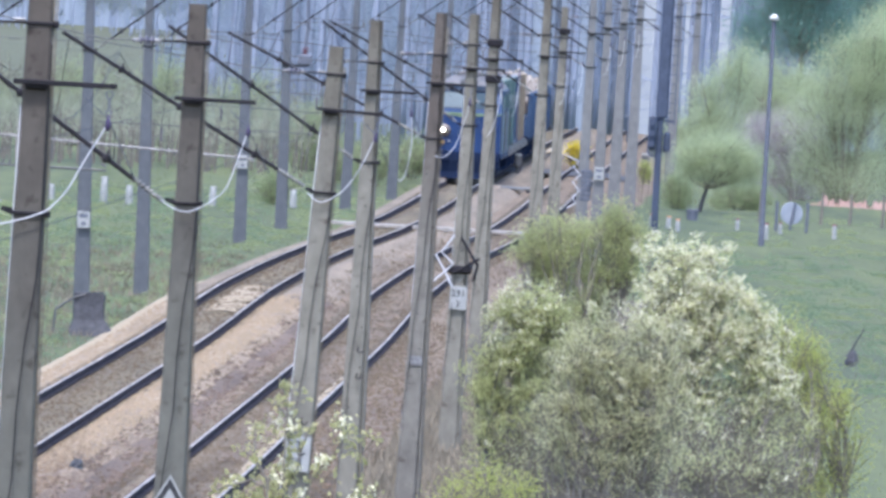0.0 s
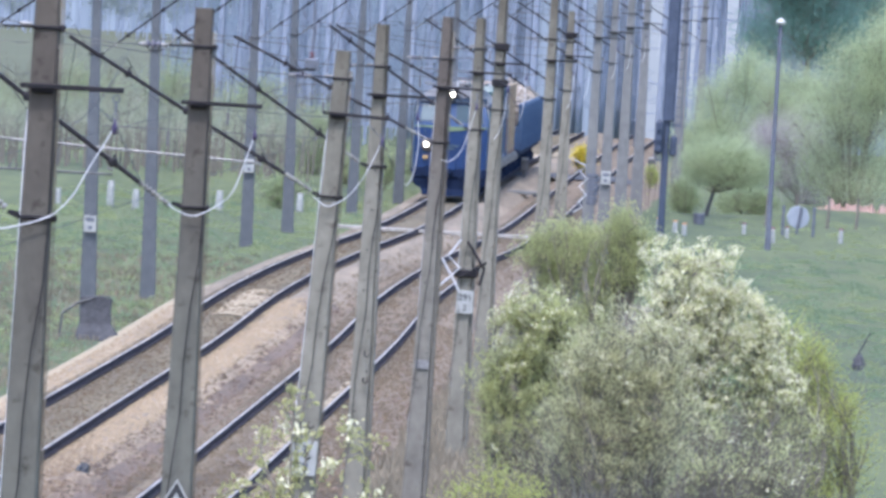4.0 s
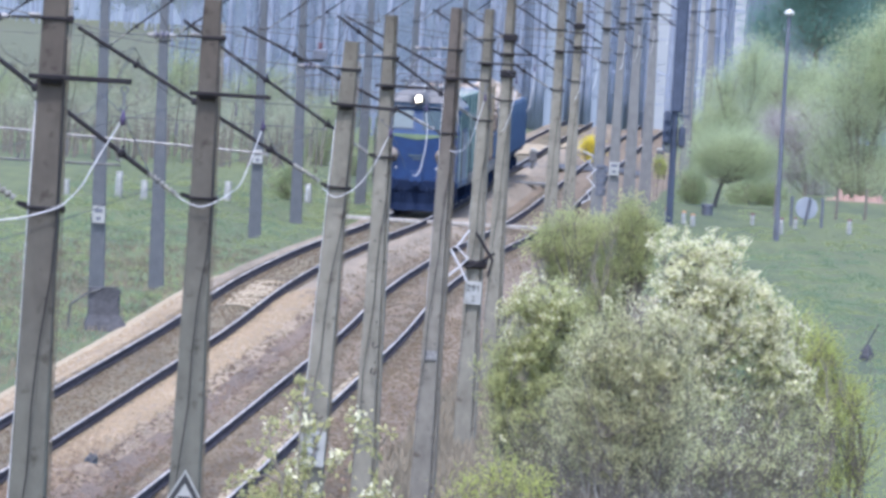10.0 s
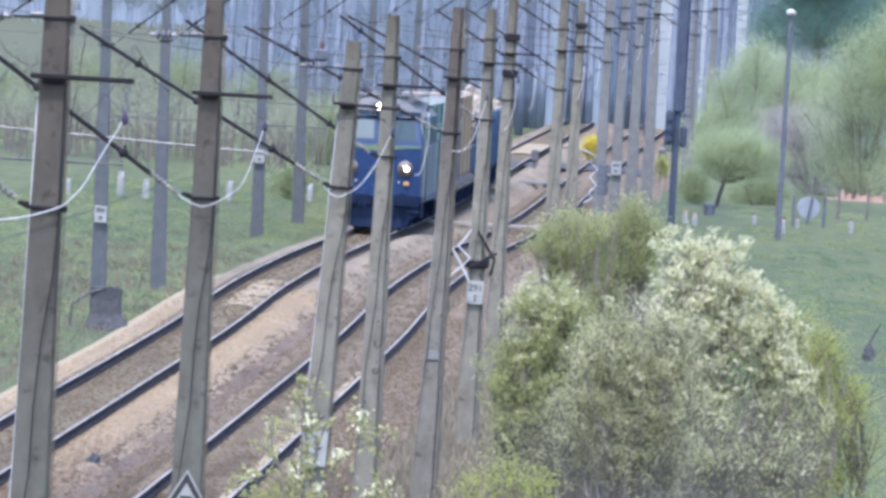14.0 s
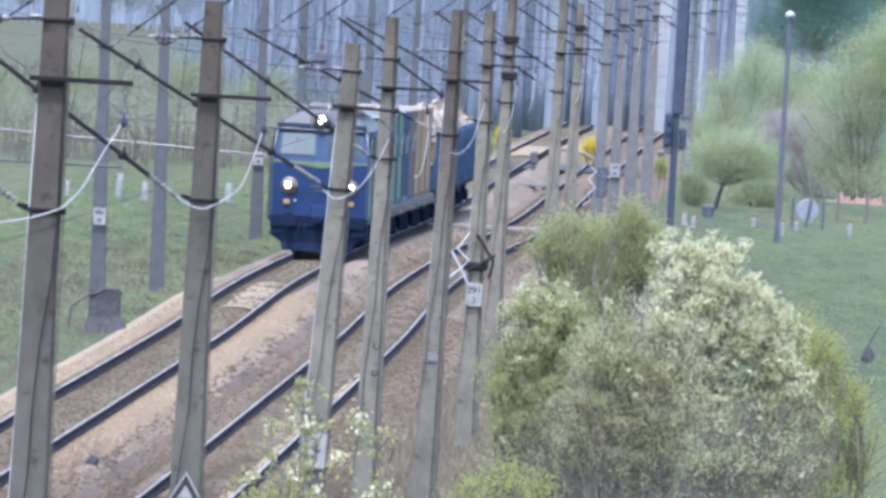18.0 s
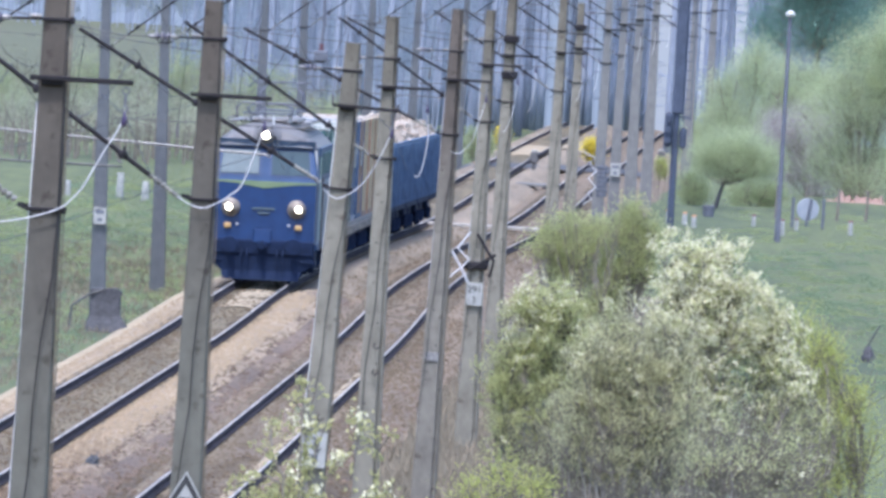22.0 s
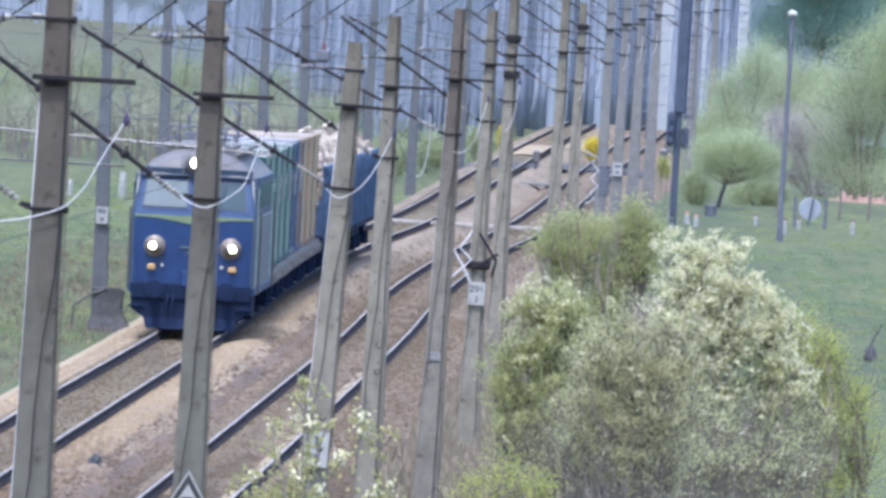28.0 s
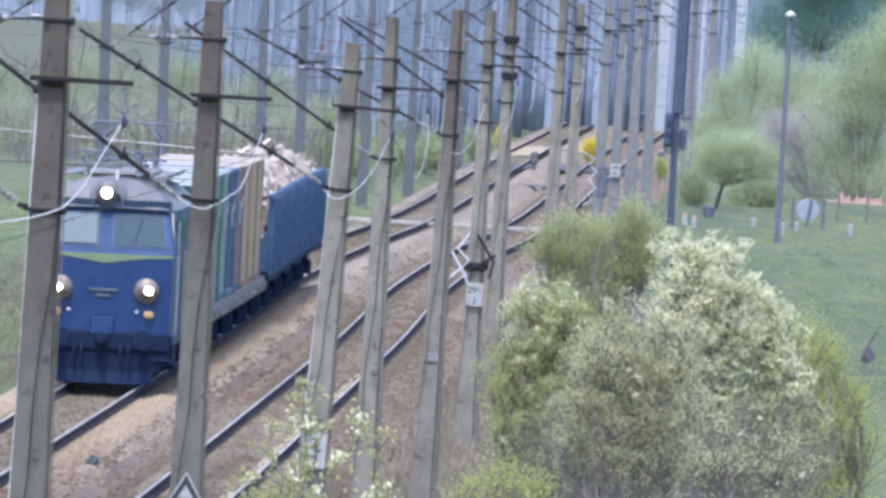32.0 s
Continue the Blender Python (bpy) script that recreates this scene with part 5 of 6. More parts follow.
def shoot_bush(name, label, category, base, lobes, seed, leaf, size, shoots, nodes, per, bark, bloom, blooms, bloom_size, bloom_from, bloom_range):
    """A bush of ascending shoots: each carries rosettes of leaves and tufts of blossom along its outer part. lobes as in woody()."""
    rng = random.Random(seed)
    bx, by = base
    bz = ground_height(bx, by) - 0.05
    t = thing(name, label, category, (bx, by, bz))
    stem, twigs, crown, white = Mesh(), Mesh(), Mesh(), Mesh()
    axes = []
    for k, (lx, lz, rx, rz) in enumerate(lobes):
        for g in range(3):
            a = rng.uniform(0, 6.283)
            foot = Vector((math.cos(a), math.sin(a), 0)) * rng.uniform(0.15, 0.8)
            top = Vector((lx - bx + rng.uniform(-0.5, 0.5) * rx, rng.uniform(-0.5, 0.5) * rx, lz - bz))
            bow = foot.lerp(top, 0.5) + Vector((-0.15 * (top.x - foot.x), rng.gauss(0, 0.1), 0.1 * top.z))
            pts = [foot * (1 - f) ** 2 + bow * (2 * f * (1 - f)) + top * f * f + Vector((rng.gauss(0, 0.025), rng.gauss(0, 0.025), 0)) for f in np.linspace(0, 1, 8)]
            axes.append(pts)
            stem.tube(pts, [0.019 * (1 - 0.75 * i / 7) for i in range(8)], 5, False)
    wts = [l[2] * l[3] for l in lobes]
    for k in range(shoots):
        lx, lz, rx, rz = rng.choices(lobes, wts)[0]
        while True:
            u, v, w = rng.uniform(-1, 1), rng.uniform(-1, 1), rng.uniform(-1, 1)
            q = u * u + v * v + w * w
            if q < 1 and rng.random() < 0.15 + 0.85 * q:
                break
        tip = Vector((lx - bx + u * rx + rng.gauss(0, 0.09), v * rx, max(0.3, lz - bz + w * rz + rng.gauss(0, 0.09))))
        near = [p for ax in axes for p in ax[2:] if 0.25 < tip.z - p.z < 1.3] or [axes[0][2]]
        s_ = min(rng.sample(near, min(5, len(near))), key=lambda p: (p - tip).length)
        m_ = s_.lerp(tip, 0.55) + Vector((0.12 * (tip.x - s_.x), rng.gauss(0, 0.05), rng.uniform(-0.04, 0.1)))
        along = lambda f: s_ * (1 - f) ** 2 + m_ * (2 * f * (1 - f)) + tip * f * f
        twigs.tube([along(f) for f in (0, 0.35, 0.7, 1)], [0.008, 0.0065, 0.005, 0.002], 4, False)
        full, rich = rng.uniform(0.2, 1.6), rng.uniform(0.1, 1.7)
        for j in range(max(1, int(nodes * full))):
            c = along(1 - 0.75 * rng.random() ** 1.5) + Vector((rng.gauss(0, 0.045), rng.gauss(0, 0.045), rng.gauss(0.01, 0.035)))
            if rng.random() > (c.z + bz - 1.5) / 1.8:
                continue
            leaves(crown, [c + Vector((rng.gauss(0, 0.045), rng.gauss(0, 0.045), rng.gauss(0, 0.045))) for i in range(per)], size, rng)
            if rng.random() < blooms * rich * max(0.06, min(1, (c.z + bz - bloom_from) / bloom_range)):
                side = Vector((rng.gauss(0, 1), rng.gauss(0, 1), rng.gauss(0, 0.4))).normalized()
                petals(white, [c + side * rng.uniform(-0.1, 0.1) + Vector((rng.gauss(0, 0.025), rng.gauss(0, 0.025), rng.gauss(0.01, 0.022))) for i in range(rng.randint(3, 9))], bloom_size, rng)
    tagged(part("stemwork", stem, bark, t, smooth=True), kind="stuff")
    tagged(part("branchwork", twigs, TWIG_GREY, t), kind="stuff")
    tagged(part("crown", crown, leaf, t), kind="stuff")
    tagged(part("blossom", white, bloom, t, "clusters of white spring blossom"), kind="stuff")


# shrubbery beside the line, and the flowering pear
woody("hazel_bush", "dense olive green bush behind the flowering tree", "bush", (2.8, 425.6), [(2.27, 4.6, 0.56, 0.46), (2.99, 4.55, 0.61, 0.61), (3.43, 4.85, 0.35, 0.51), (2.73, 3.87, 0.71, 0.51), (1.98, 4.4, 0.41, 0.41), (3.66, 4.4, 0.25, 0.51), (2.7, 2.4, 0.9, 1.2)], 31, LEAF_DARK, 0.045, 42000, BARK, None, 0, stems=6, r0=0.04, clumps=230, tuft=0.13)
shoot_bush("flowering_pear_tree", "wild pear tree covered with white blossom in trackside scrub", "tree", (4.1, 358.4), [(3.52, 5.1, 0.47, 0.58), (4.16, 5.13, 0.55, 0.53), (3.81, 4.51, 0.73, 0.64), (4.58, 4.56, 0.55, 0.64), (4.91, 3.94, 0.51, 0.55), (4.15, 3.81, 0.64, 0.51), (5.28, 3.45, 0.5, 0.45), (5.74, 3.0, 0.42, 0.36), (4.5, 2.7, 1.2, 0.7), (3.4, 3.9, 0.6, 0.6), (3.8, 3.1, 0.7, 0.6), (5.1, 4.3, 0.4, 0.45), (5.2, 2.6, 0.7, 0.6)], 11, LEAF_OLIVE, 0.042, 900, 9, 4, BARK_PALE, PETAL, 1.25, 0.034, 2.8, 1.7)
shoot_bush("pear_bush", "green bush with scattered white blossom beside the mast", "bush", (1.6, 352.8), [(1.64, 4.66, 0.5, 0.38), (1.17, 4.15, 0.46, 0.5), (1.84, 4.1, 0.55, 0.59), (1.3, 3.4, 0.46, 0.55), (1.16, 2.8, 0.4, 0.4), (1.9, 3.1, 0.5, 0.7), (0.95, 3.5, 0.25, 0.5), (1.35, 2.3, 0.6, 0.5)], 21, LEAF, 0.045, 460, 9, 8, STUMP_DARK, PETAL, 0.3, 0.036, 3.3, 1.2)
shoot_bush("willow_bush", "thin pale olive bush with bare lower stems", "bush", (2.6, 327.6), [(2.63, 4.84, 0.39, 0.35), (2.31, 4.39, 0.43, 0.47), (2.82, 4.26, 0.43, 0.55), (2.26, 3.76, 0.45, 0.45), (2.66, 3.71, 0.5, 0.45), (3.1, 4.4, 0.4, 0.55), (3.15, 3.7, 0.4, 0.5), (2.0, 4.1, 0.3, 0.4), (2.4, 3.1, 0.7, 0.5), (3.4, 3.5, 0.45, 0.7), (1.85, 3.3, 0.4, 0.7), (3.0, 2.8, 0.7, 0.6), (3.4, 4.5, 0.3, 0.45)], 41, LEAF_WILLOW, 0.034, 760, 10, 5, BARK_PALE, PETAL, 0.09, 0.03, 3.3, 1.0)
shoot_bush("willow_bush", "thin pale olive bush with bare lower stems", "bush", (4.5, 333.2), [(4.16, 3.0, 0.63, 0.5), (4.96, 2.9, 0.56, 0.45), (3.45, 2.9, 0.48, 0.48)], 43, LEAF_OLIVE, 0.036, 200, 8, 3, BARK_PALE, PETAL, 0.12, 0.03, 1.8, 1.6)
# added bush whose dark leaves stand for the shaded gap between the others
woody("gap_shade_bush", "added dark green filler standing for the shade between the bushes", "bush", (2.9, 362), [(2.6, 2.5, 0.8, 0.6), (3.6, 2.4, 0.9, 0.5), (1.8, 2.5, 0.6, 0.5)], 44, LEAF_SHADY, 0.045, 16000, STUMP_DARK, stems=7, r0=0.02, clumps=120, tuft=0.16)
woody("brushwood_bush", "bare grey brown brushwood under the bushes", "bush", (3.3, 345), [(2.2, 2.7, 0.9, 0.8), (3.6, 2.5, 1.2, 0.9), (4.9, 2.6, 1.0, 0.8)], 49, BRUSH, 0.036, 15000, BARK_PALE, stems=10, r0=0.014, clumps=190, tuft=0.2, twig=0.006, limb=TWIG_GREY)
woody("yellow_green_bush", "fresh yellow green bush at the meadow edge", "bush", (6.2, 372.4), [(5.53, 4.0, 0.31, 0.35), (5.9, 3.75, 0.42, 0.42), (5.7, 3.3, 0.4, 0.5), (6.0, 3.5, 0.4, 0.5), (6.31, 2.89, 0.44, 0.6), (6.7, 2.29, 0.4, 0.53), (6.0, 2.4, 0.7, 0.8), (6.2, 1.2, 1.0, 0.9)], 47, LEAF_FRESH, 0.038, 20000, BARK, stems=7, r0=0.025, clumps=150, tuft=0.15)
woody("low_shrub", "low fresh green shrub on the embankment", "bush", (0.95, 313.6), [(0.85, 2.8, 0.34, 0.22), (1.25, 2.66, 0.3, 0.18), (0.45, 2.55, 0.3, 0.24), (0.85, 1.5, 0.8, 0.9)], 53, LEAF_FRESH, 0.04, 11000, BARK, stems=8, r0=0.03, clumps=110, tuft=0.12)


def apple_tree(x, y):
    """A young tree whose upright shoots carry leaf rosettes and blossom heads."""
    rng = random.Random(61)
    z0 = ground_height(x, y) - 0.05
    t = thing("apple_tree", "young apple tree top with fresh leaves and white blossom", "tree", (x, y, z0))
    shoots = [[(-1.04, 6.61), (-0.98, 6.47), (-0.95, 6.34), (-0.94, 6.18), (-0.91, 6.02), (-0.88, 5.81)], [(-1.18, 6.24), (-1.18, 6.12), (-1.16, 6.0), (-1.07, 5.84)], [(-0.55, 6.33), (-0.52, 6.2), (-0.58, 6.08), (-0.67, 5.97), (-0.76, 5.82)],
              [(-0.4, 6.22), (-0.31, 6.18), (-0.4, 6.05), (-0.39, 5.84), (-0.44, 5.69)], [(-1.26, 6.04), (-1.2, 6.0), (-1.11, 5.88), (-0.98, 5.76)], [(-0.74, 6.27), (-0.8, 6.19), (-0.85, 6.02), (-0.87, 5.85)], [(-1.5, 5.72), (-1.36, 5.78), (-1.19, 5.83), (-1.02, 5.76)], [(-0.99, 6.56), (-0.92, 6.47), (-0.93, 6.37)], [(-1.08, 6.4), (-1.03, 6.39), (-0.96, 6.32)]]
    full = [1.1, 0.7, 0.8, 1.2, 0.6, 0.7, 0.9, 1.0, 0.8]
    trunk, wood, crown, bloom = Mesh(), Mesh(), Mesh(), Mesh()
    trunk.tube([(0, 0, 0), (0.03, 0, 1.6), (-0.02, 0.02, 3.4), (0.02, 0, 4.6)], [0.07, 0.06, 0.045, 0.03], 8)
    for s, f in zip(shoots, full):
        dy = rng.uniform(-0.3, 0.3)
        pts = [Vector((px_ - x, dy, pz - z0)) for px_, pz in s]
        foot = Vector((0.1 * pts[-1].x, 0.1 * dy, 3.9 - z0 * 0))
        wood.tube(pts + [pts[-1].lerp(foot, 0.5) + Vector((0, 0, -0.1)), foot], [0.004] + [0.008] * (len(pts) - 1) + [0.012, 0.02], 5, False)
        for a, b in zip(pts[:-1], pts[1:]):
            for k in range(max(2, int((a - b).length / 0.055))):
                c = a.lerp(b, rng.random())
                e = c + Vector((rng.gauss(0, 0.04), rng.gauss(0, 0.05), rng.uniform(0, 0.05)))
                wood.tube([c, e], [0.004, 0.002], 3, False)
                leaves(crown, [e + Vector((rng.gauss(0, 0.014), rng.gauss(0, 0.02), rng.gauss(0, 0.014))) for i in range(int(6 * f) + 1)], 0.05, rng)
    for px_, pz, n in ((-1.01, 6.27, 12), (-0.91, 6.24, 8), (-0.55, 6.31, 10), (-0.51, 6.2, 5), (-0.68, 6.01, 22), (-0.97, 5.96, 10), (-0.89, 5.95, 8), (-1.0, 5.84, 10), (-0.83, 5.73, 14), (-0.42, 5.76, 10), (-0.3, 5.8, 8), (-1.17, 6.2, 3), (-1.32, 5.8, 3)):
        c = Vector((px_ - x, -0.1, pz - z0))
        petals(bloom, [c + Vector((rng.gauss(0, 0.03), rng.gauss(0, 0.03), rng.gauss(0, 0.03))) for k in range(int(n * 1.5))], 0.034, rng)
        leaves(crown, [c + Vector((rng.gauss(0, 0.055), rng.gauss(0, 0.05), rng.gauss(-0.03, 0.055))) for k in range(22)], 0.05, rng)
    leaves(crown, [Vector((rng.gauss(-1.1, 0.13) - x, rng.gauss(0, 0.15), rng.gauss(5.66, 0.06) - z0)) for k in range(300)] + [Vector((rng.gauss(0, 0.35), rng.gauss(0, 0.4), rng.uniform(5.0, 5.55) - z0)) for k in range(700)], 0.05, rng)
    part("trunk", trunk, BARK, t, smooth=True)
    tagged(part("branchwork", wood, BARK, t), kind="stuff")
    tagged(part("crown", crown, LEAF_APPLE, t), kind="stuff")
    tagged(part("blossom", bloom, PETAL, t, "clusters of white spring blossom"), kind="stuff")


apple_tree(-0.9, 173.6)

# wooded slope behind the meadow
SLOPE = "trees on the slope"
woody("roadside_tree", "small rounded green tree on a dark trunk", "tree", (11.15, 985.6), [(11.2, 1.7, 0.7, 0.5), (11.6, 1.85, 1.3, 0.7), (12.9, 1.55, 0.9, 0.6), (10.55, 1.4, 0.45, 0.5), (12.3, 1.4, 1.2, 0.45)], 101, LEAF_SLOPE, 0.065, 34000, STUMP_DARK, stems=1, r0=0.11, clumps=90, tuft=0.34, group=SLOPE)
woody("shady_bush", "dark green bush in the shade of the roadside tree", "bush", (10.3, 992), [(10.35, 0.25, 0.5, 0.7)], 111, LEAF_FAR, 0.07, 7000, STUMP_DARK, stems=4, r0=0.04, clumps=40, tuft=0.22, group=SLOPE)
woody("shady_bush", "dark green bush in the shade of the roadside tree", "bush", (13.0, 1002), [(12.9, -0.1, 1.0, 0.45), (13.6, 0.0, 0.6, 0.4)], 112, LEAF_FAR, 0.07, 9000, STUMP_DARK, stems=5, r0=0.04, clumps=50, tuft=0.24, group=SLOPE)
woody("bare_tree", "leafless mauve brown thicket at the wood edge", "tree", (16.3, 1064), [(16.3, 1.5, 2.0, 1.8), (15.2, 1.7, 1.3, 1.5), (17.4, 0.9, 1.0, 1.2)], 102, TWIGS, 0.060, 36800, BARK_PALE, stems=6, r0=0.06, clumps=110, tuft=0.4, group=SLOPE)
woody("birch_tree", "light green spring tree on the slope", "tree", (13.6, 1125.6), [(13.61, 2.89, 1.5, 1.5), (14.17, 4.66, 0.9, 1.1), (12.34, 1.74, 1.3, 1.1), (11.87, 0.65, 1.2, 1.2), (13.5, 0.9, 1.6, 1.2)], 103, LEAF_SLOPE, 0.072, 46000, BARK, stems=3, r0=0.06, clumps=100, tuft=0.45, group=SLOPE)
woody("birch_tree", "light green spring tree on the slope", "tree", (16.2, 1142.4), [(15.67, 4.08, 1.2, 1.05), (16.9, 3.6, 1.3, 1.3), (16.0, 2.4, 1.9, 1.4)], 104, LEAF_SLOPE, 0.072, 41400, BARK, stems=3, r0=0.06, clumps=110, tuft=0.45, group=SLOPE)
woody("birch_tree", "tall light green spring tree on the slope", "tree", (18.2, 1047.2), [(18.2, 4.6, 1.4, 2.5), (16.7, 3.3, 1.4, 2.0), (18.3, 1.0, 1.6, 1.5), (17.0, 0.6, 1.0, 0.9), (19.4, 5.6, 1.2, 2.4)], 105, LEAF_SLOPE, 0.072, 59799, BARK, stems=4, r0=0.05, clumps=150, tuft=0.45, group=SLOPE)
woody("birch_tree", "mid green spring tree on the slope", "tree", (20.8, 1064), [(20.6, 4.5, 1.6, 4.0), (21.5, 8.0, 1.6, 3.0)], 106, LEAF_SLOPE, 0.084, 39100, BARK, stems=3, r0=0.06, clumps=90, tuft=0.5, group=SLOPE)
woody("spruce_tree", "dark bluish green tree above the slope", "tree", (18.2, 1190), [(16.19, 6.6, 1.6, 1.3), (18.45, 6.9, 2.2, 1.7), (18.3, 9.6, 2.2, 1.9), (16.8, 8.8, 1.6, 1.4)], 107, LEAF_TEAL, 0.102, 46000, BARK, stems=1, r0=0.2, clumps=120, tuft=0.5, group=SLOPE)
woody("spruce_tree", "dark bluish green tree above the slope", "tree", (21.4, 1198.4), [(20.67, 7.65, 1.9, 1.7), (21.6, 9.6, 2.2, 2.0), (21.5, 5.5, 2.0, 1.8)], 108, LEAF_TEAL, 0.102, 34500, BARK, stems=1, r0=0.2, clumps=100, tuft=0.5, group=SLOPE)


# far wood: tall bare trunks, built once and set out in rows
rng = random.Random(5)
pines = []
for k in range(3):
    p = thing("pine_tree", "tall grey pine trunk in the distant wood", "tree", (0, 2000, -0.6), group="distant wood")
    hh = 16 + 2 * k
    pts = [Vector((0.12 * noise.noise((k, z, 1.0)), 0, z)) for z in np.linspace(0, hh, 7)]
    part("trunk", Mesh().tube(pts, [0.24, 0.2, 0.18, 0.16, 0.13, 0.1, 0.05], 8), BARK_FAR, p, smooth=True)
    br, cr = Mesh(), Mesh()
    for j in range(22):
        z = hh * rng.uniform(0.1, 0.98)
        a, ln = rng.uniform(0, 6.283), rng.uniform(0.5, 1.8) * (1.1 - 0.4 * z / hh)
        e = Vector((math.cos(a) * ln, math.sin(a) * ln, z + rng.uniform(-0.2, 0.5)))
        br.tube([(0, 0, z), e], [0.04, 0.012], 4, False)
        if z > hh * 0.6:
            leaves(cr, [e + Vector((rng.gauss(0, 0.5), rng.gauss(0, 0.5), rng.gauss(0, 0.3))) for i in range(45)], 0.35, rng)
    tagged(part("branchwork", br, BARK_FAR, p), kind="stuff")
    tagged(part("crown", cr, LEAF_TEAL, p), kind="stuff")
    pines.append(p)
for k in range(62):
    y = rng.uniform(1190, 1330)
    x = rng.uniform(-12, 14.5)
    if k < 20:
        x, y = 10.6 + 0.3 * k + rng.uniform(-0.15, 0.15), rng.uniform(1180, 1340)
    if k >= 20 and abs(x - line(y, S / 2)) < 5:
        x += 11 * (1 if k % 3 == 0 and x < 6 else -1)
    copy_thing(rng.choice(pines), pose(x, y, -0.6, 0, 0, rng.uniform(0, 360)))
for k in range(30):
    copy_thing(rng.choice(pines), pose(-1.5 + 0.45 * k + rng.uniform(-0.3, 0.3), rng.uniform(1346, 1367), -0.6, 0, 0, rng.uniform(0, 360)))
for k, p in enumerate(pines):
    p.matrix_basis = pose(-13 + 4 * k, 1274 + 11 * k, -0.6)


def thicket(n, x0, x1, y0, y1, h, leaf, bark, label, seed, leafs, size):
    """A belt of slender saplings."""
    rng = random.Random(seed)
    st, lf = Mesh(), Mesh()
    for k in range(n):
        x, y = rng.uniform(x0, x1), rng.uniform(y0, y1)
        if abs(x - line(y, S / 2)) < 5.5:
            continue
        hh = h * rng.uniform(0.55, 1.2)
        dx = rng.gauss(0, 0.04) * hh
        st.tube([(x, y, -0.7), (x + dx * 0.4, y, hh * 0.5), (x + dx, y, hh)], [0.06, 0.045, 0.015], 5, False)
        for j in range(5):
            z = hh * rng.uniform(0.2, 0.95)
            e = Vector((x + dx * z / hh + rng.gauss(0, 0.5), y + rng.gauss(0, 0.5), z + rng.uniform(0.2, 0.9)))
            st.tube([(x + dx * z / hh, y, z), e], [0.02, 0.008], 3, False)
            leaves(lf, [e + Vector((rng.gauss(0, 0.4), rng.gauss(0, 0.4), rng.gauss(0, 0.4))) for i in range(leafs)], size, rng)
    t = thing("thicket", label, "thicket")
    tagged(part("saplings", st, bark, t), kind="stuff")
    tagged(part("foliage", lf, leaf, t), kind="stuff")
    tagged(t, kind="stuff")


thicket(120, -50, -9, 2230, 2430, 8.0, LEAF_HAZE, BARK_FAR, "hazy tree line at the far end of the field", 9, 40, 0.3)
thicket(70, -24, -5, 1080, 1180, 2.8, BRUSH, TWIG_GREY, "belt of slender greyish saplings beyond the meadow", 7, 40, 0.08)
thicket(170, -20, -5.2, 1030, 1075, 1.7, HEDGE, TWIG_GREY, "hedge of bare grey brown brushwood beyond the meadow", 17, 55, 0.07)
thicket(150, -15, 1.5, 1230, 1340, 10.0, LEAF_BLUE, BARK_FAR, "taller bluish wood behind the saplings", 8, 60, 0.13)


# backdrop: hazy wooded distance far behind everything
def make_backdrop():
    m = bpy.data.materials.new("hazy_distance")
    m.use_nodes = True
    nt = m.node_tree
    b = nt.nodes["Principled BSDF"]
    tc, mp, ns = nt.nodes.new("ShaderNodeTexCoord"), nt.nodes.new("ShaderNodeMapping"), nt.nodes.new("ShaderNodeTexNoise")
    mp.inputs["Scale"].default_value = (2.0, 2.0, 0.1)
    ns.inputs["Scale"].default_value, ns.inputs["Detail"].default_value = 1.0, 5.0
    cr = nt.nodes.new("ShaderNodeValToRGB")
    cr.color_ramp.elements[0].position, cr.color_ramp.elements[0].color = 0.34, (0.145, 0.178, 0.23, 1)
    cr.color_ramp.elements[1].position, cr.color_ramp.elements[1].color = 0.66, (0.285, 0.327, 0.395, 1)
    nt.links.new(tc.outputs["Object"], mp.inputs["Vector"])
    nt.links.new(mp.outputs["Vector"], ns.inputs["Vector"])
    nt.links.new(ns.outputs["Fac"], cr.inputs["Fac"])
    # the sheets glow with this colour, so their haze is painted
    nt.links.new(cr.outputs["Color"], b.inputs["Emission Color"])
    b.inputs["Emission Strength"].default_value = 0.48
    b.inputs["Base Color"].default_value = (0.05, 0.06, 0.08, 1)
    b.inputs["Roughness"].default_value = 1.0
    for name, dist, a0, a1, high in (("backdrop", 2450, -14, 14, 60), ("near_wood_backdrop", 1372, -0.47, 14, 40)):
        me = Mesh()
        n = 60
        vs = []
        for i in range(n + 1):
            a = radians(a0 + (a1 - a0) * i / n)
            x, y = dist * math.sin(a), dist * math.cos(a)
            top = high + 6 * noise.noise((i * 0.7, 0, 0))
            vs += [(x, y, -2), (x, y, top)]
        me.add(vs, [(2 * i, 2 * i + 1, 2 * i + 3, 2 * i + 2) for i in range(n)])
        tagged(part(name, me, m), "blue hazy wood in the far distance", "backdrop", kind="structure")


make_backdrop()
fld = Mesh()
ys_ = [1128, 1200, 1400, 1700, 2050, 2440]
fld.add([(-60 + (52 - 0.008 * (y - 1128)) * i / 12, y, -0.36 + 0.06 * noise.noise((i, y, 0)) - 0.7 * (y < 1150)) for y in ys_ for i in range(13)], [(j * 13 + i, j * 13 + i + 1, j * 13 + 14 + i, j * 13 + 13 + i) for j in range(5) for i in range(12)])
tagged(part("far_field", fld, FIELD, smooth=True), "pale yellow green crop field beyond the meadow", "field", kind="structure")
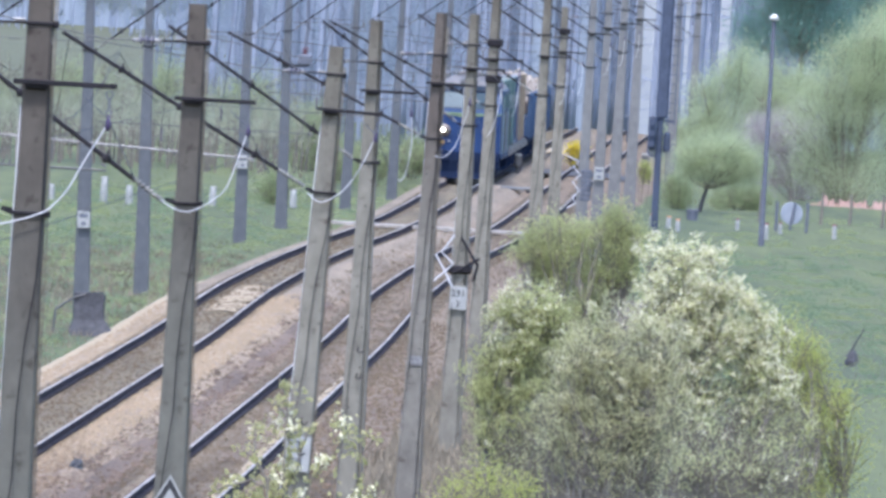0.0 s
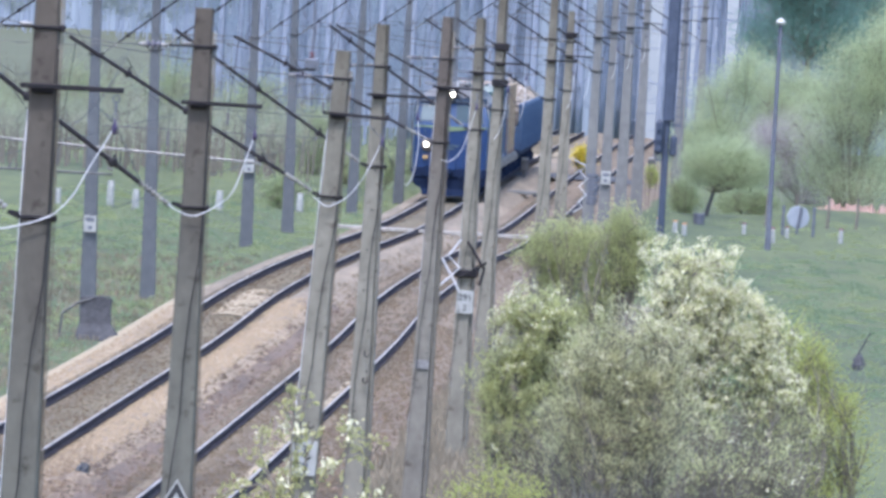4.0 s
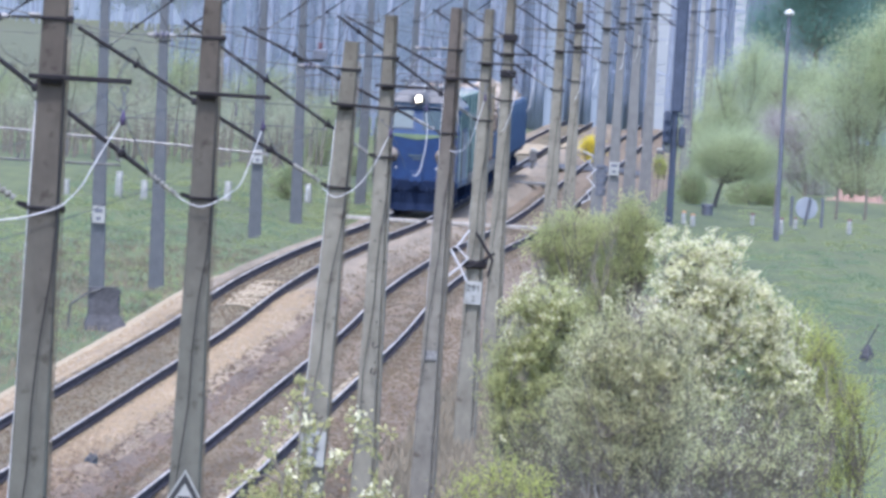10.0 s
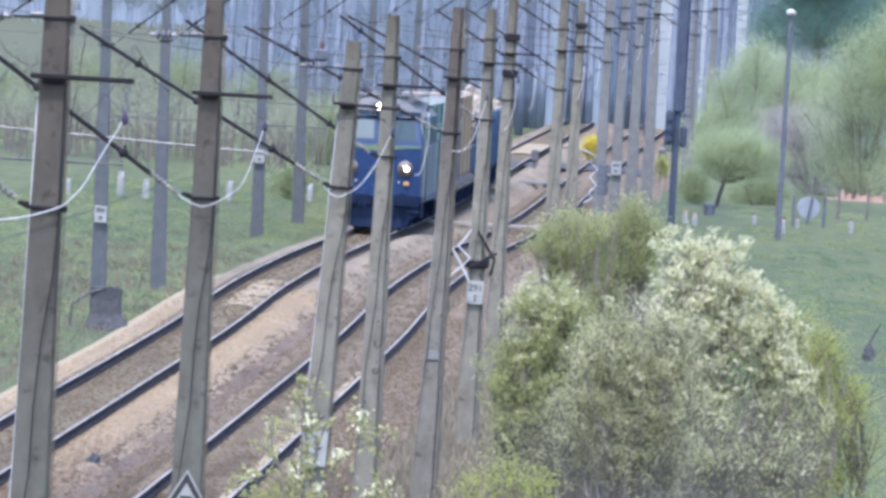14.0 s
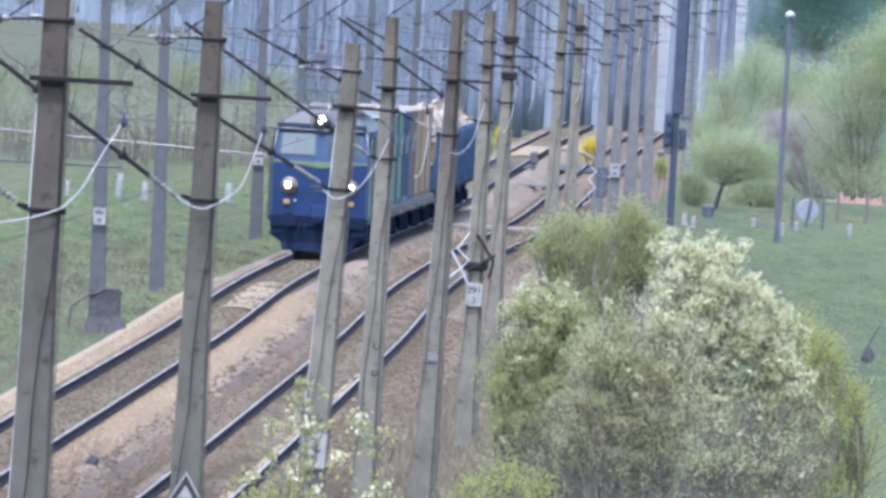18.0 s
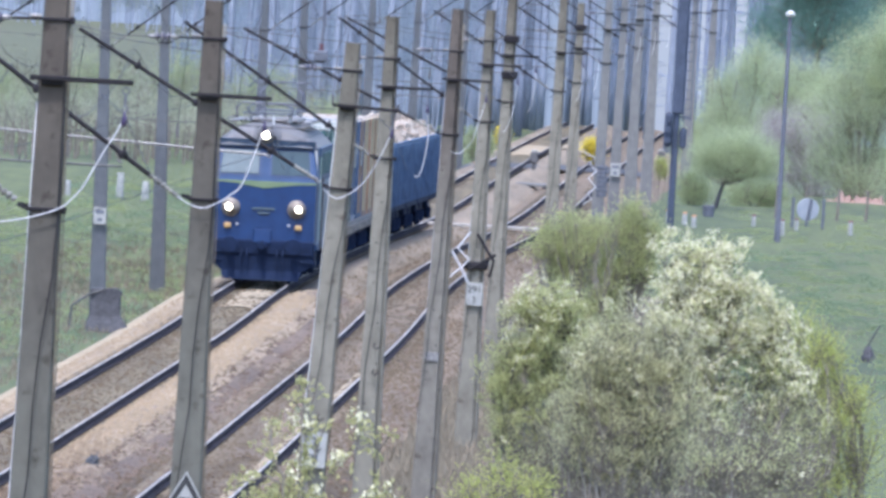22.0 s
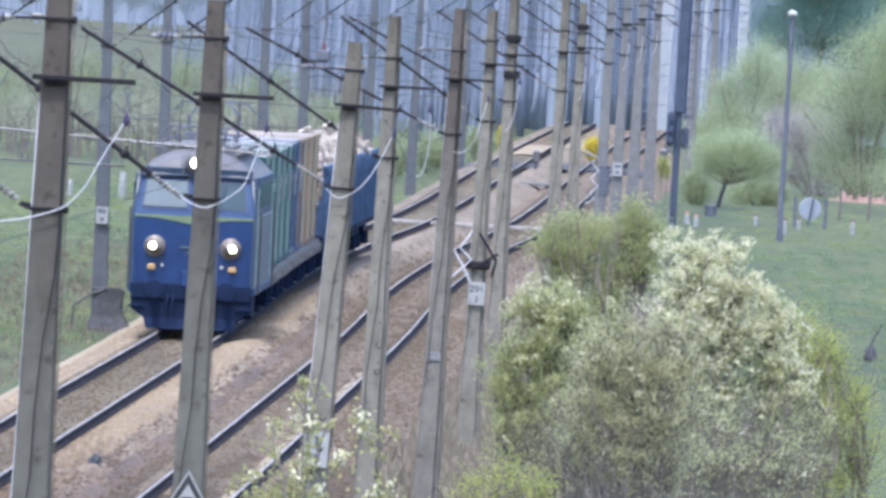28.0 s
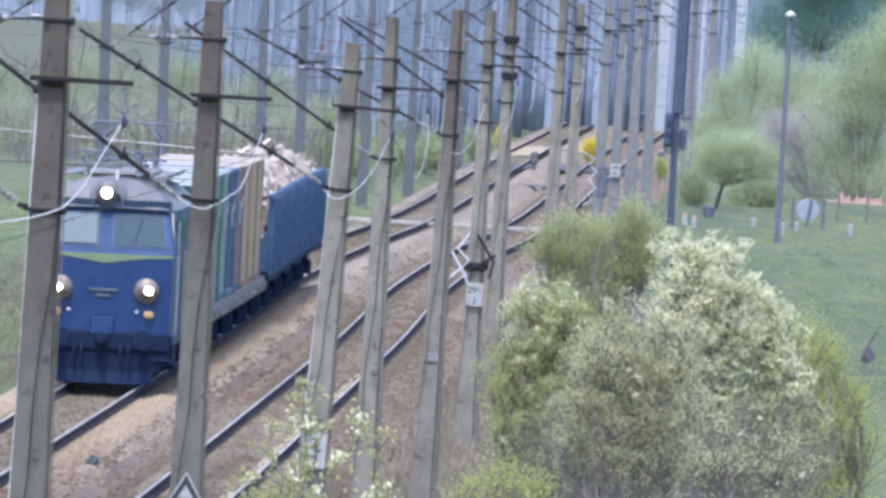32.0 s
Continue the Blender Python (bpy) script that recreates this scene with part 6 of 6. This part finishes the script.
# added glowing sheet that brightens the gaps between the far trunks
gl = glow("bright_gap_glow", (0.76, 0.8, 0.88), 0.21)
tagged(part("bright_gap_backdrop", Mesh().add([(11.6, 1361, -1.5), (17.4, 1361, -1.5), (17.4, 1361, 16), (11.6, 1361, 16)], [(0, 1, 2, 3)]), gl), "pale glowing sheet in the gaps between the far trunks", "backdrop", kind="structure")


# ---- meadow furniture ----
def street_lamp(x, y, h):
    t = thing("street_lamp", "slim grey street lamp with a small white head", "street lamp", at_ground(x, y))
    part("pole", Mesh().tube([(0, 0, 0), (0, 0, 1.2), (0, 0, h)], [0.13, 0.1, 0.07], 8), GREY_STEEL, t)
    part("head", Mesh().lathe((0, 0, h - 0.02), (0, 0, 1), [(0, 0.12), (0.06, 0.2), (0.16, 0.17), (0.24, 0.05)], 12), WHITE_PAINT, t, smooth=True)


street_lamp(12.35, 882, 8.45)


def guard_post(x, y, h=0.62, w=0.22, cap=None):
    t = thing("guard_post", "greyish white road guard post with a worn top", "guard post", at_ground(x, y), group="guard posts by the crossing")
    part("body", Mesh().lathe((0, 0, 0), (0, 0, 1), [(0, w * 0.56), (h * 0.2, w * 0.52), (h * 0.8, w * 0.46), (h, w * 0.4)], 8), PALE_POST, t, smooth=True)
    part("cap", Mesh().box((0, 0, h + 0.03), (w * 0.9, w * 0.7, 0.08), ch=0.02), cap, t, "worn painted top")


for gx, gy, gh, gw in ((12.84, 905.1, 0.6, 0.2), (13.65, 923.4, 0.42, 0.17), (12.04, 928.2, 0.42, 0.17), (15.61, 915, 0.55, 0.2), (9.26, 920, 0.45, 0.2), (9.54, 912.2, 0.45, 0.2), (8.57, 916.5, 0.5, 0.16), (-12.29, 893, 1.0, 0.3), (-11.28, 889, 0.72, 0.3), (-8.26, 901, 0.75, 0.3), (-5.3, 917, 0.7, 0.3), (-14.25, 892, 0.6, 0.26)):
    guard_post(gx, gy, gh, gw, PALE_POST if gx < 0 else ORANGE if gx < 10 else MAROON)


def crossing():
    t = thing("level_crossing", "pale concrete plank crossing over both tracks", "level crossing", kind="structure")
    for k in range(2):
        for a, b in ((-2.2, -0.86), (-0.6, 0.6), (0.86, S - 0.86), (S - 0.6, S + 0.6), (S + 0.86, S + 3.2)):
            y = 834 + k * 1.3
            x0, x1 = line(y, a), line(y, b)
            part("slab", Mesh().box(((x0 + x1) / 2, y, -0.07 + level(y)), (x1 - x0, 1.15, 0.1), ch=0.01), SLAB, t)


crossing()

def road_sign(x, y):
    t = thing("notice_board", "pale blue round board between two dark posts", "sign", at_ground(x, y))
    for s in (-1, 1):
        part("post", Mesh().tube([(s * 0.6, 0, 0), (s * 0.6, 0, 1.2)], 0.06, 6), GREY_STEEL, t)
    part("board", Mesh().lathe((-0.02, -0.06, 0.76), (0.12, -1, 0), [(0, 0.3), (0.0, 0.44), (0.03, 0.45), (0.05, 0.43)], 20), SIGN_BLUE, t)
    part("brace", Mesh().tube([(-0.06, -0.16, 0.1), (0.1, -0.16, 1.2)], 0.05, 6), GREY_STEEL, t)


road_sign(14.2, 932)


def signal_mast(x, y):
    t = thing("railway_signal", "dark blue grey railway signal mast beside the line", "railway signal", at_ground(x, y))
    part("mast", Mesh().tube([(0, 0, 0), (0, 0, 10.5)], [0.14, 0.11], 8), SIGNAL_PAINT, t)
    lad = Mesh()
    for sx in (0.26, 0.52):
        lad.box((sx, 0.05, 7.0), (0.04, 0.04, 5.6))
    for k in range(15):
        lad.box((0.39, 0.05, 4.35 + 0.36 * k), (0.24, 0.025, 0.03))
    lad.box((0.25, 0.05, 4.4), (0.5, 0.05, 0.06))
    part("ladder", lad, SIGNAL_PAINT, t)
    part("upper_box", Mesh().box((0.04, -0.05, 7.2), (0.42, 0.3, 5.4), ch=0.05), SIGNAL_PAINT, t)
    part("head", Mesh().box((-0.28, -0.2, 3.9), (0.3, 0.3, 1.3), ch=0.1), SIGNAL_PAINT, t)
    part("small_head", Mesh().box((0.28, -0.1, 3.6), (0.26, 0.25, 0.8), ch=0.08), SIGNAL_PAINT, t)
    for k in range(3):
        part("hood", Mesh().lathe((-0.28, -0.36, 3.5 + 0.4 * k), (0, -1, 0), [(0, 0.1), (0.18, 0.11), (0.181, 0.08)], 12), SIGNAL_PAINT, t)


signal_mast(8.45, 893)


def trunk_box(x, y):
    t = thing("trackside_cabinet", "weathered dark box with a pipe at the foot of a mast", "cabinet", (x, y, -0.62))
    foot = Mesh()
    rings = [(0.0, 0.56, 0.06), (0.12, 0.54, 0.05), (0.32, 0.47, 0.04), (0.5, 0.39, 0.0), (0.85, 0.36, -0.02), (1.16, 0.38, 0.0)]
    for z_, hw_, dx_ in rings:
        foot.v += [(dx_ + sx * hw_ * (1 + 0.08 * noise.noise((z_ * 3, sx, sy))), sy * hw_ * 0.8, z_) for sx, sy in ((-1, -1), (0, -1.12), (1, -1), (1.08, 0), (1, 1), (0, 1.12), (-1, 1), (-1.08, 0))]
    foot.f += [(r * 8 + i, r * 8 + (i + 1) % 8, r * 8 + 8 + (i + 1) % 8, r * 8 + 8 + i) for r in range(5) for i in range(8)] + [tuple(range(40, 48))]
    part("box", foot, STUMP_DARK, t)
    part("lid", Mesh().box((0.02, 0, 1.18), (0.76, 0.62, 0.04), pose(0, 0, 0, 0, -3, 0), ch=0.012), STUMP_DARK, t)
    part("pipe", Mesh().tube([(-0.1, -0.32, 1.15), (-0.45, -0.32, 1.02), (-0.85, -0.32, 0.72), (-0.9, -0.32, 0.0)], 0.035, 6), GALV, t)


trunk_box(-8.45, 600)

heap = Mesh()
for j in range(3):
    for i in range(61):
        hz = (0, 0.6, 0)[j] * (0.55 + 0.9 * noise.noise((i * 0.35, j, 0)) + 0.4 * noise.noise((i * 0.9, 3, 0))) * min(1, i / 6, (60 - i) / 6)
        heap.v.append((16.6 + 6 * i / 60, 1042 + 2.5 * j, -0.6 + max(0, hz)))
heap.f += [(j * 61 + i, j * 61 + i + 1, j * 61 + 62 + i, j * 61 + 61 + i) for j in range(2) for i in range(60)]
tagged(part("earth_mound", heap, RUST), "low mound of reddish earth behind the fence", "earth mound")
bin_ = thing("waste_bin", "small grey bin under the roadside tree", "bin", at_ground(10.56, 956))
part("tub", Mesh().lathe((0, 0, 0), (0, 0, 1), [(0, 0.2), (0.05, 0.22), (0.4, 0.25), (0.42, 0.22)], 10), GREY_STEEL, bin_)
part("lid", Mesh().box((0, 0, 0.45), (0.52, 0.45, 0.06), ch=0.03), GREY_STEEL, bin_)
for k in range(5):
    t = thing("fence_post", "dark wooden fence post in the meadow", "fence post", at_ground(13.4 + 1.25 * k, 966 + 4 * (k % 2)), group="fence posts")
    part("post", Mesh().tube([(0, 0, 0), (0.03, 0, 0.7), (0.02, 0, 1.35)], [0.07, 0.06, 0.05], 6), TWIG_GREY, t)
woody("forsythia_bush", "pale yellow flowering bush beyond the far track", "bush", (2.55, 1160), [(2.5, 0.55, 0.3, 0.55)], 72, YELLOW_BLOOM, 0.08, 1500, BARK, stems=5, r0=0.03, clumps=24, tuft=0.15)
woody("forsythia_bush", "bright yellow flowering bush beside the far track", "bush", (6.6, 1097.6), [(6.55, 0.62, 0.38, 0.5)], 71, YELLOW_BLOOM, 0.08, 2600, BARK, stems=5, r0=0.03, clumps=30, tuft=0.15)
for k, (gx, gy, gz, gr) in enumerate(((-2.5, 1014, 0.5, 0.9), (-0.9, 1047, 0.5, 0.9), (-3.8, 1030, 0.3, 1.0), (1.3, 1114, 0.4, 0.7), (-6.0, 924, 0.1, 0.8))):
    woody("green_bush", "soft green spring bush by the far track", "bush", (gx, gy), [(gx, gz, gr, gr * 0.8)], 80 + k, LEAF_FAR, 0.1, 3000, BARK, stems=5, r0=0.03, clumps=40, tuft=0.25, group="bushes by the far track")


woody("lime_bush", "small lime green spring bush beside the signal", "bush", (9.0, 1010), [(9.02, 0.75, 0.18, 0.4)], 95, LEAF_FRESH, 0.08, 700, BARK, stems=4, r0=0.02, clumps=24, tuft=0.12)


def far_yard():
    me = Mesh()
    ys = [1058, 1064, 1072, 1080]
    offs = (-2.0, -0.9, 0.9, 2.1, S - 0.9, S + 0.9, S + 2.1)
    me.add([(line(y, o), y, bed_height(o) + 0.07 + level(y)) for y in ys for o in offs], [(j * 7 + i, j * 7 + i + 1, j * 7 + 8 + i, j * 7 + 7 + i) for j in range(3) for i in range(6)])
    tagged(part("road", me, ASPHALT), "dark asphalt road crossing the line far off", "road", kind="structure")
    for y0, y1, o0, o1 in ((1122, 1182, -1.1, 0.75), (1160, 1200, 1.2, 2.6)):
        sp = Mesh()
        sp.add([(line(y, o0 + (o1 - o0) * k / 6), y, bed_height(o0 + (o1 - o0) * k / 6) + 0.06 + level(y) + 0.04 * noise.noise((k * 0.9, y * 0.2, 0))) for y in (y0, (2 * y0 + y1) / 3, (y0 + 2 * y1) / 3, y1) for k in range(7)], [(j * 7 + i, j * 7 + i + 1, j * 7 + 8 + i, j * 7 + 7 + i) for j in range(3) for i in range(6)])
        tagged(part("sand_patch", sp, SAND), "pale sand spread over the far track bed", "sand patch", kind="structure")
    slab = thing("concrete_platform", "low pale concrete platform between the far tracks", "platform", (3.55, 985, -0.35))
    part("deck", Mesh().box((0, 0, 0.36), (1.4, 3.2, 0.12), ch=0.02), CONCRETE_DARK, slab)
    # near-black supports added for the dark shadow beneath the deck
    for sx in (-0.5, 0.5):
        part("shade_pier", Mesh().box((sx, 0, 0.15), (0.2, 3.0, 0.3)), UNDER, slab)
    for x, y in ((3.75, 1046), (9.7, 1088)):
        t = thing("dwarf_signal", "low grey railway signal with a pale top", "railway signal", (x, y, -0.35), group="dwarf signals")
        part("post", Mesh().tube([(0, 0, 0), (0, 0, 0.8)], 0.09, 6), GALV, t)
        part("head", Mesh().box((0, 0, 0.95), (0.34, 0.25, 0.5), ch=0.05), GALV, t)
        part("cap", Mesh().box((0, 0, 1.24), (0.3, 0.25, 0.1), ch=0.03), SIGN_WHITE, t)
    t = thing("balance_weight", "dark stack of tension weights beside a mast", "balance weight", (4.76, 733.6, -0.6))
    part("guide_rod", Mesh().tube([(0, 0, 0), (0, 0, 4.6)], 0.012, 6), GREY_STEEL, t)
    for k in range(7):
        part("weight", Mesh().lathe((0.01 * (k % 2), 0, 2.85 + 0.14 * k), (0, 0, 1), [(0, 0.14), (0.02, 0.17), (0.1, 0.17), (0.12, 0.14)], 12), GREY_STEEL, t)
    part("white_cable", Mesh().tube([(-0.6, -0.2, 4.2), (-0.25, -0.2, 4.05), (-0.4, -0.2, 3.85), (-0.18, -0.2, 3.65), (-0.42, -0.2, 3.4), (-0.18, -0.2, 3.15), (-0.4, -0.2, 2.95), (-0.3, -0.2, 2.75), (-0.55, -0.2, 2.6)], 0.022, 5), WHITE_CABLE, t)


far_yard()


def switch_box(x, y, z):
    t = thing("mast_switch", "dark switch box with a red insulator on a mast bracket", "switch box", (x, y, z))
    part("bracket", Mesh().box((-0.27, 0.0, -0.22), (0.95, 0.14, 0.06)), DARK_STEEL, t)
    part("box", Mesh().box((0.05, -0.05, 0.0), (0.5, 0.35, 0.4), ch=0.04), GREY_STEEL, t)
    part("insulator", insulator(Mesh(), (0.05, -0.05, 0.2), (0.05, -0.05, 0.46), 0.12, 3), MAROON, t, "dark red glazed insulator", smooth=True)
    part("lead", Mesh().tube([(0.05, -0.05, 0.46), (0.1, -0.05, 1.2), (0.02, -0.05, 2.6)], 0.05, 6), GREY_STEEL, t)


switch_box(-4.84, 849.85, 5.5)


# warning triangle on the second mast
def warning_triangle(x, y, z):
    t = thing("warning_sign", "white triangular sign with a black border and symbol on a mast", "sign", (x, y, z))
    tri = lambda r: [(-r, -r * 0.7), (r, -r * 0.7), (0, r)]
    part("plate", Mesh().prism(tri(0.31), -0.01, 0.01), SIGN_WHITE, t)
    part("border", Mesh().prism(tri(0.27), -0.018, -0.01), SIGN_BLACK, t)
    part("panel", Mesh().prism(tri(0.165), -0.026, -0.018), SIGN_WHITE, t)
    part("symbol", Mesh().box((0, -0.03, -0.02), (0.13, 0.01, 0.09), ch=0.003), SIGN_BLACK, t)
    part("strap", Mesh().box((0, 0.06, 0.0), (0.34, 0.13, 0.05)), DARK_STEEL, t)


warning_triangle(-2.58, 251.74, 3.74)


# dark tangle of brackets on the sixth mast
def brace_set(x, y, z):
    t = thing("mast_brace", "dark steel braces with a zigzag white cable on a mast", "brace", (x, y, z))
    part("brace", Mesh().tube([(0.02, -0.24, 0.42), (0.38, -0.24, -0.12), (0.3, -0.24, -0.45)], 0.03, 5), DARK_STEEL, t)
    part("brace", Mesh().tube([(0.42, -0.24, 0.02), (0.1, -0.24, -0.18), (-0.12, -0.24, -0.3)], 0.03, 5), DARK_STEEL, t)
    part("clamp", Mesh().box((0.02, -0.02, -0.22), (0.5, 0.46, 0.16), ch=0.03), DARK_STEEL, t)
    part("white_cable", Mesh().tube([(-0.11, -0.28, 0.45), (-0.35, -0.28, 0.11), (-0.11, -0.28, -0.11), (-0.26, -0.28, -0.28), (-0.68, -0.28, -0.65)], 0.022, 5), WHITE_CABLE, t)
    part("white_cable", Mesh().tube([(-0.47, -0.3, 0.06), (-0.26, -0.3, -0.28), (-0.11, -0.3, -0.56)], 0.022, 5), WHITE_CABLE, t)


brace_set(0.63, 473.2, 3.64)


def lump(name, label, category, x, y, z, size, material, seed):
    """An irregular low clod or rag."""
    t = thing(name, label, category, (x, y, z))
    me = Mesh()
    vs, n, m = [], 9, 5
    for j in range(m + 1):
        for i in range(n):
            a, e = 6.283 * i / n, 1.5708 * j / m
            k = 1 + 0.35 * noise.noise((math.cos(a) * 1.5, math.sin(a) * 1.5, seed + e * 1.4))
            vs.append((size[0] * k * math.cos(a) * math.cos(e), size[1] * k * math.sin(a) * math.cos(e), size[2] * k * math.sin(e)))
    me.add(vs, [(j * n + i, j * n + (i + 1) % n, j * n + n + (i + 1) % n, j * n + n + i) for j in range(m) for i in range(n)])
    part("body", me, material, t)
    return t


lump("dark_rag", "dark crumpled rag on the pale stones", "rag", line(434, 1.9), 434, -0.12, (0.14, 0.3, 0.19), SIGN_BLACK, 3.0)
stump = lump("tree_stump", "dark stump with a leaning stick in the meadow", "stump", 11.9, 656, ground_height(11.9, 656) - 0.02, (0.24, 0.3, 0.42), STUMP_DARK, 5.0)
part("stick", Mesh().tube([(0.1, 0, 0.1), (0.0, 0, 0.5), (0.28, 0, 1.05)], [0.04, 0.03, 0.02], 5), STUMP_DARK, stump)
for k, (gx, gy, gz, rx, rz) in enumerate(((-8.6, 1100, 1.4, 1.5, 2.0), (-12.5, 1110, 1.6, 1.3, 2.2), (-17.0, 1120, 1.3, 1.8, 2.0), (-5.6, 1060, 0.8, 1.0, 1.3), (-21, 1090, 0.9, 1.6, 1.6))):
    woody("willow_tree", "pale yellow green young willow beyond the meadow", "tree", (gx, gy), [(gx, gz, rx, rz)], 200 + k, LEAF_FAR, 0.065, 17000, BARK_PALE, stems=4, r0=0.06, clumps=60, tuft=0.45, group="young willows")


# ---- grass ----
def grass(n, region, size, material, label, seed):
    rng = random.Random(seed)
    me = Mesh()
    k = 0
    while k < n:
        y = rng.uniform(region[2], region[3])
        x = rng.uniform(region[0], region[1]) + (line(y) if region[4] else 0)
        off = x - line(y)
        if -2.3 < off < S + 2.7:
            k += 0.02
            continue
        z = ground_height(x, y)
        for j in range(3):
            h, a = size * rng.uniform(0.5, 1.3), rng.uniform(0, 6.283)
            w = Vector((math.cos(a), math.sin(a), 0)) * size * 0.10
            tip = Vector((x + rng.gauss(0, size * 0.3), y + rng.gauss(0, size * 0.3), z + h))
            b = Vector((x + rng.gauss(0, size * 0.25), y + rng.gauss(0, size * 0.25), z - 0.02))
            me.add([b - w, b + w, tip], [(0, 1, 2)])
        k += 1
    tagged(part("grass", me, material), label, "grass", kind="stuff")


grass(16000, (-16, -2.3, 420, 1160, True), 0.08, BLADE, "tufts of green spring grass beside the path", 1)
grass(14000, (7.2, 24, 390, 1020, True), 0.05, BLADE, "tufts of green meadow grass", 2)
grass(3500, (-9, -2.6, 430, 760, True), 0.2, DRY, "withered stalks in the trackside grass", 8)
grass(12000, (6.8, 10.5, 280, 580, True), 0.5, DRY, "dry brown stalks on the embankment foot", 3)


def weeds(n, o0, o1, y0, y1, material, label, seed, high, leaf):
    """Low cushions of broad-leaved weeds in the meadow."""
    rng = random.Random(seed)
    me = Mesh()
    for k in range(n):
        y = rng.uniform(y0, y1)
        x = line(y, rng.uniform(o0, o1))
        r, h, z = rng.uniform(0.2, 0.75), high * rng.uniform(0.5, 1.3), ground_height(x, y)
        pts = []
        for j in range(int(150 * r)):
            u, v = rng.gauss(0, 0.5), rng.gauss(0, 0.5)
            pts.append((x + u * r, y + v * r * 2.5, z + h * max(0.05, 1 - u * u - v * v) * rng.uniform(0.3, 1)))
        leaves(me, pts, leaf, rng)
    tagged(part("weeds", me, material), label, "weeds", kind="stuff")


weeds(420, -15, -2.7, 560, 960, LEAF_WEED, "pale green cushions of weeds in the meadow", 31, 0.22, 0.07)
weeds(200, -15, -2.6, 560, 930, LEAF_NETTLE, "darker green nettles in the meadow", 32, 0.3, 0.07)
weeds(170, -9, -2.5, 470, 800, BRUSH, "withered brown weeds beside the track bed", 33, 0.25, 0.06)
weeds(260, 11, 24, 560, 980, LEAF_WEED, "pale green cushions of weeds in the meadow", 34, 0.16, 0.07)
weeds(300, 12, 24, 600, 860, LEAF_NETTLE, "darker green nettles in the meadow", 35, 0.22, 0.07)


# loose stones on the beds
def stones(n, o0, o1, seed, material, label, far=500, r0=0.022, r1=0.06):
    rng = random.Random(seed)
    me = Mesh()
    for k in range(n):
        y, o = 330 + far * rng.random() ** 1.5, rng.uniform(o0, o1)
        r = rng.uniform(r0, r1)
        c = Vector((line(y, o), y, bed_height(o) + 0.005 + level(y)))
        vs = [c + Vector((rng.gauss(0, 0.25), rng.gauss(0, 0.25), 0.8)) * r, c + Vector((0.9, rng.gauss(0, 0.3), 0.2)) * r, c + Vector((rng.gauss(0, 0.3), 1, 0.1)) * r, c + Vector((-0.9, rng.gauss(0, 0.3), 0.2)) * r, c + Vector((rng.gauss(0, 0.3), -1, 0.1)) * r]
        me.add(vs, [(0, 1, 2), (0, 2, 3), (0, 3, 4), (0, 4, 1)])
    tagged(part("ballast_stones", me, material), label, "stones", kind="stuff")


stones(4500, -2.0, -0.85, 6, STONE_PALE, "loose pale stones on the outer shoulder", 315)
stones(6000, -0.65, 0.65, 7, STONE_BROWN, "loose grey brown stones between the rails")
stones(9000, 0.85, 1.9, 4, STONE_PALE, "loose pale stones on the ridge between the tracks", 325)
stones(13000, 1.8, S + 2.0, 5, STONE_BROWN, "loose brown stones on the second track bed")

stones(5000, S + 1.0, S + 3.0, 15, STONE_BROWN, "loose brown stones down the outer slope of the bed", 300, 0.03, 0.07)
stones(420, S + 1.0, S + 3.0, 16, BALLAST_DARK, "dark clods on the outer slope of the bed", 300, 0.05, 0.12)
stones(420, 2.5, 3.4, 17, BALLAST_DARK, "dark clods beside the second track", 280, 0.04, 0.09)
stones(420, 1.9, 2.7, 14, BALLAST_DARK, "dark clods down the flank of the ridge", 330, 0.05, 0.12)


motions()
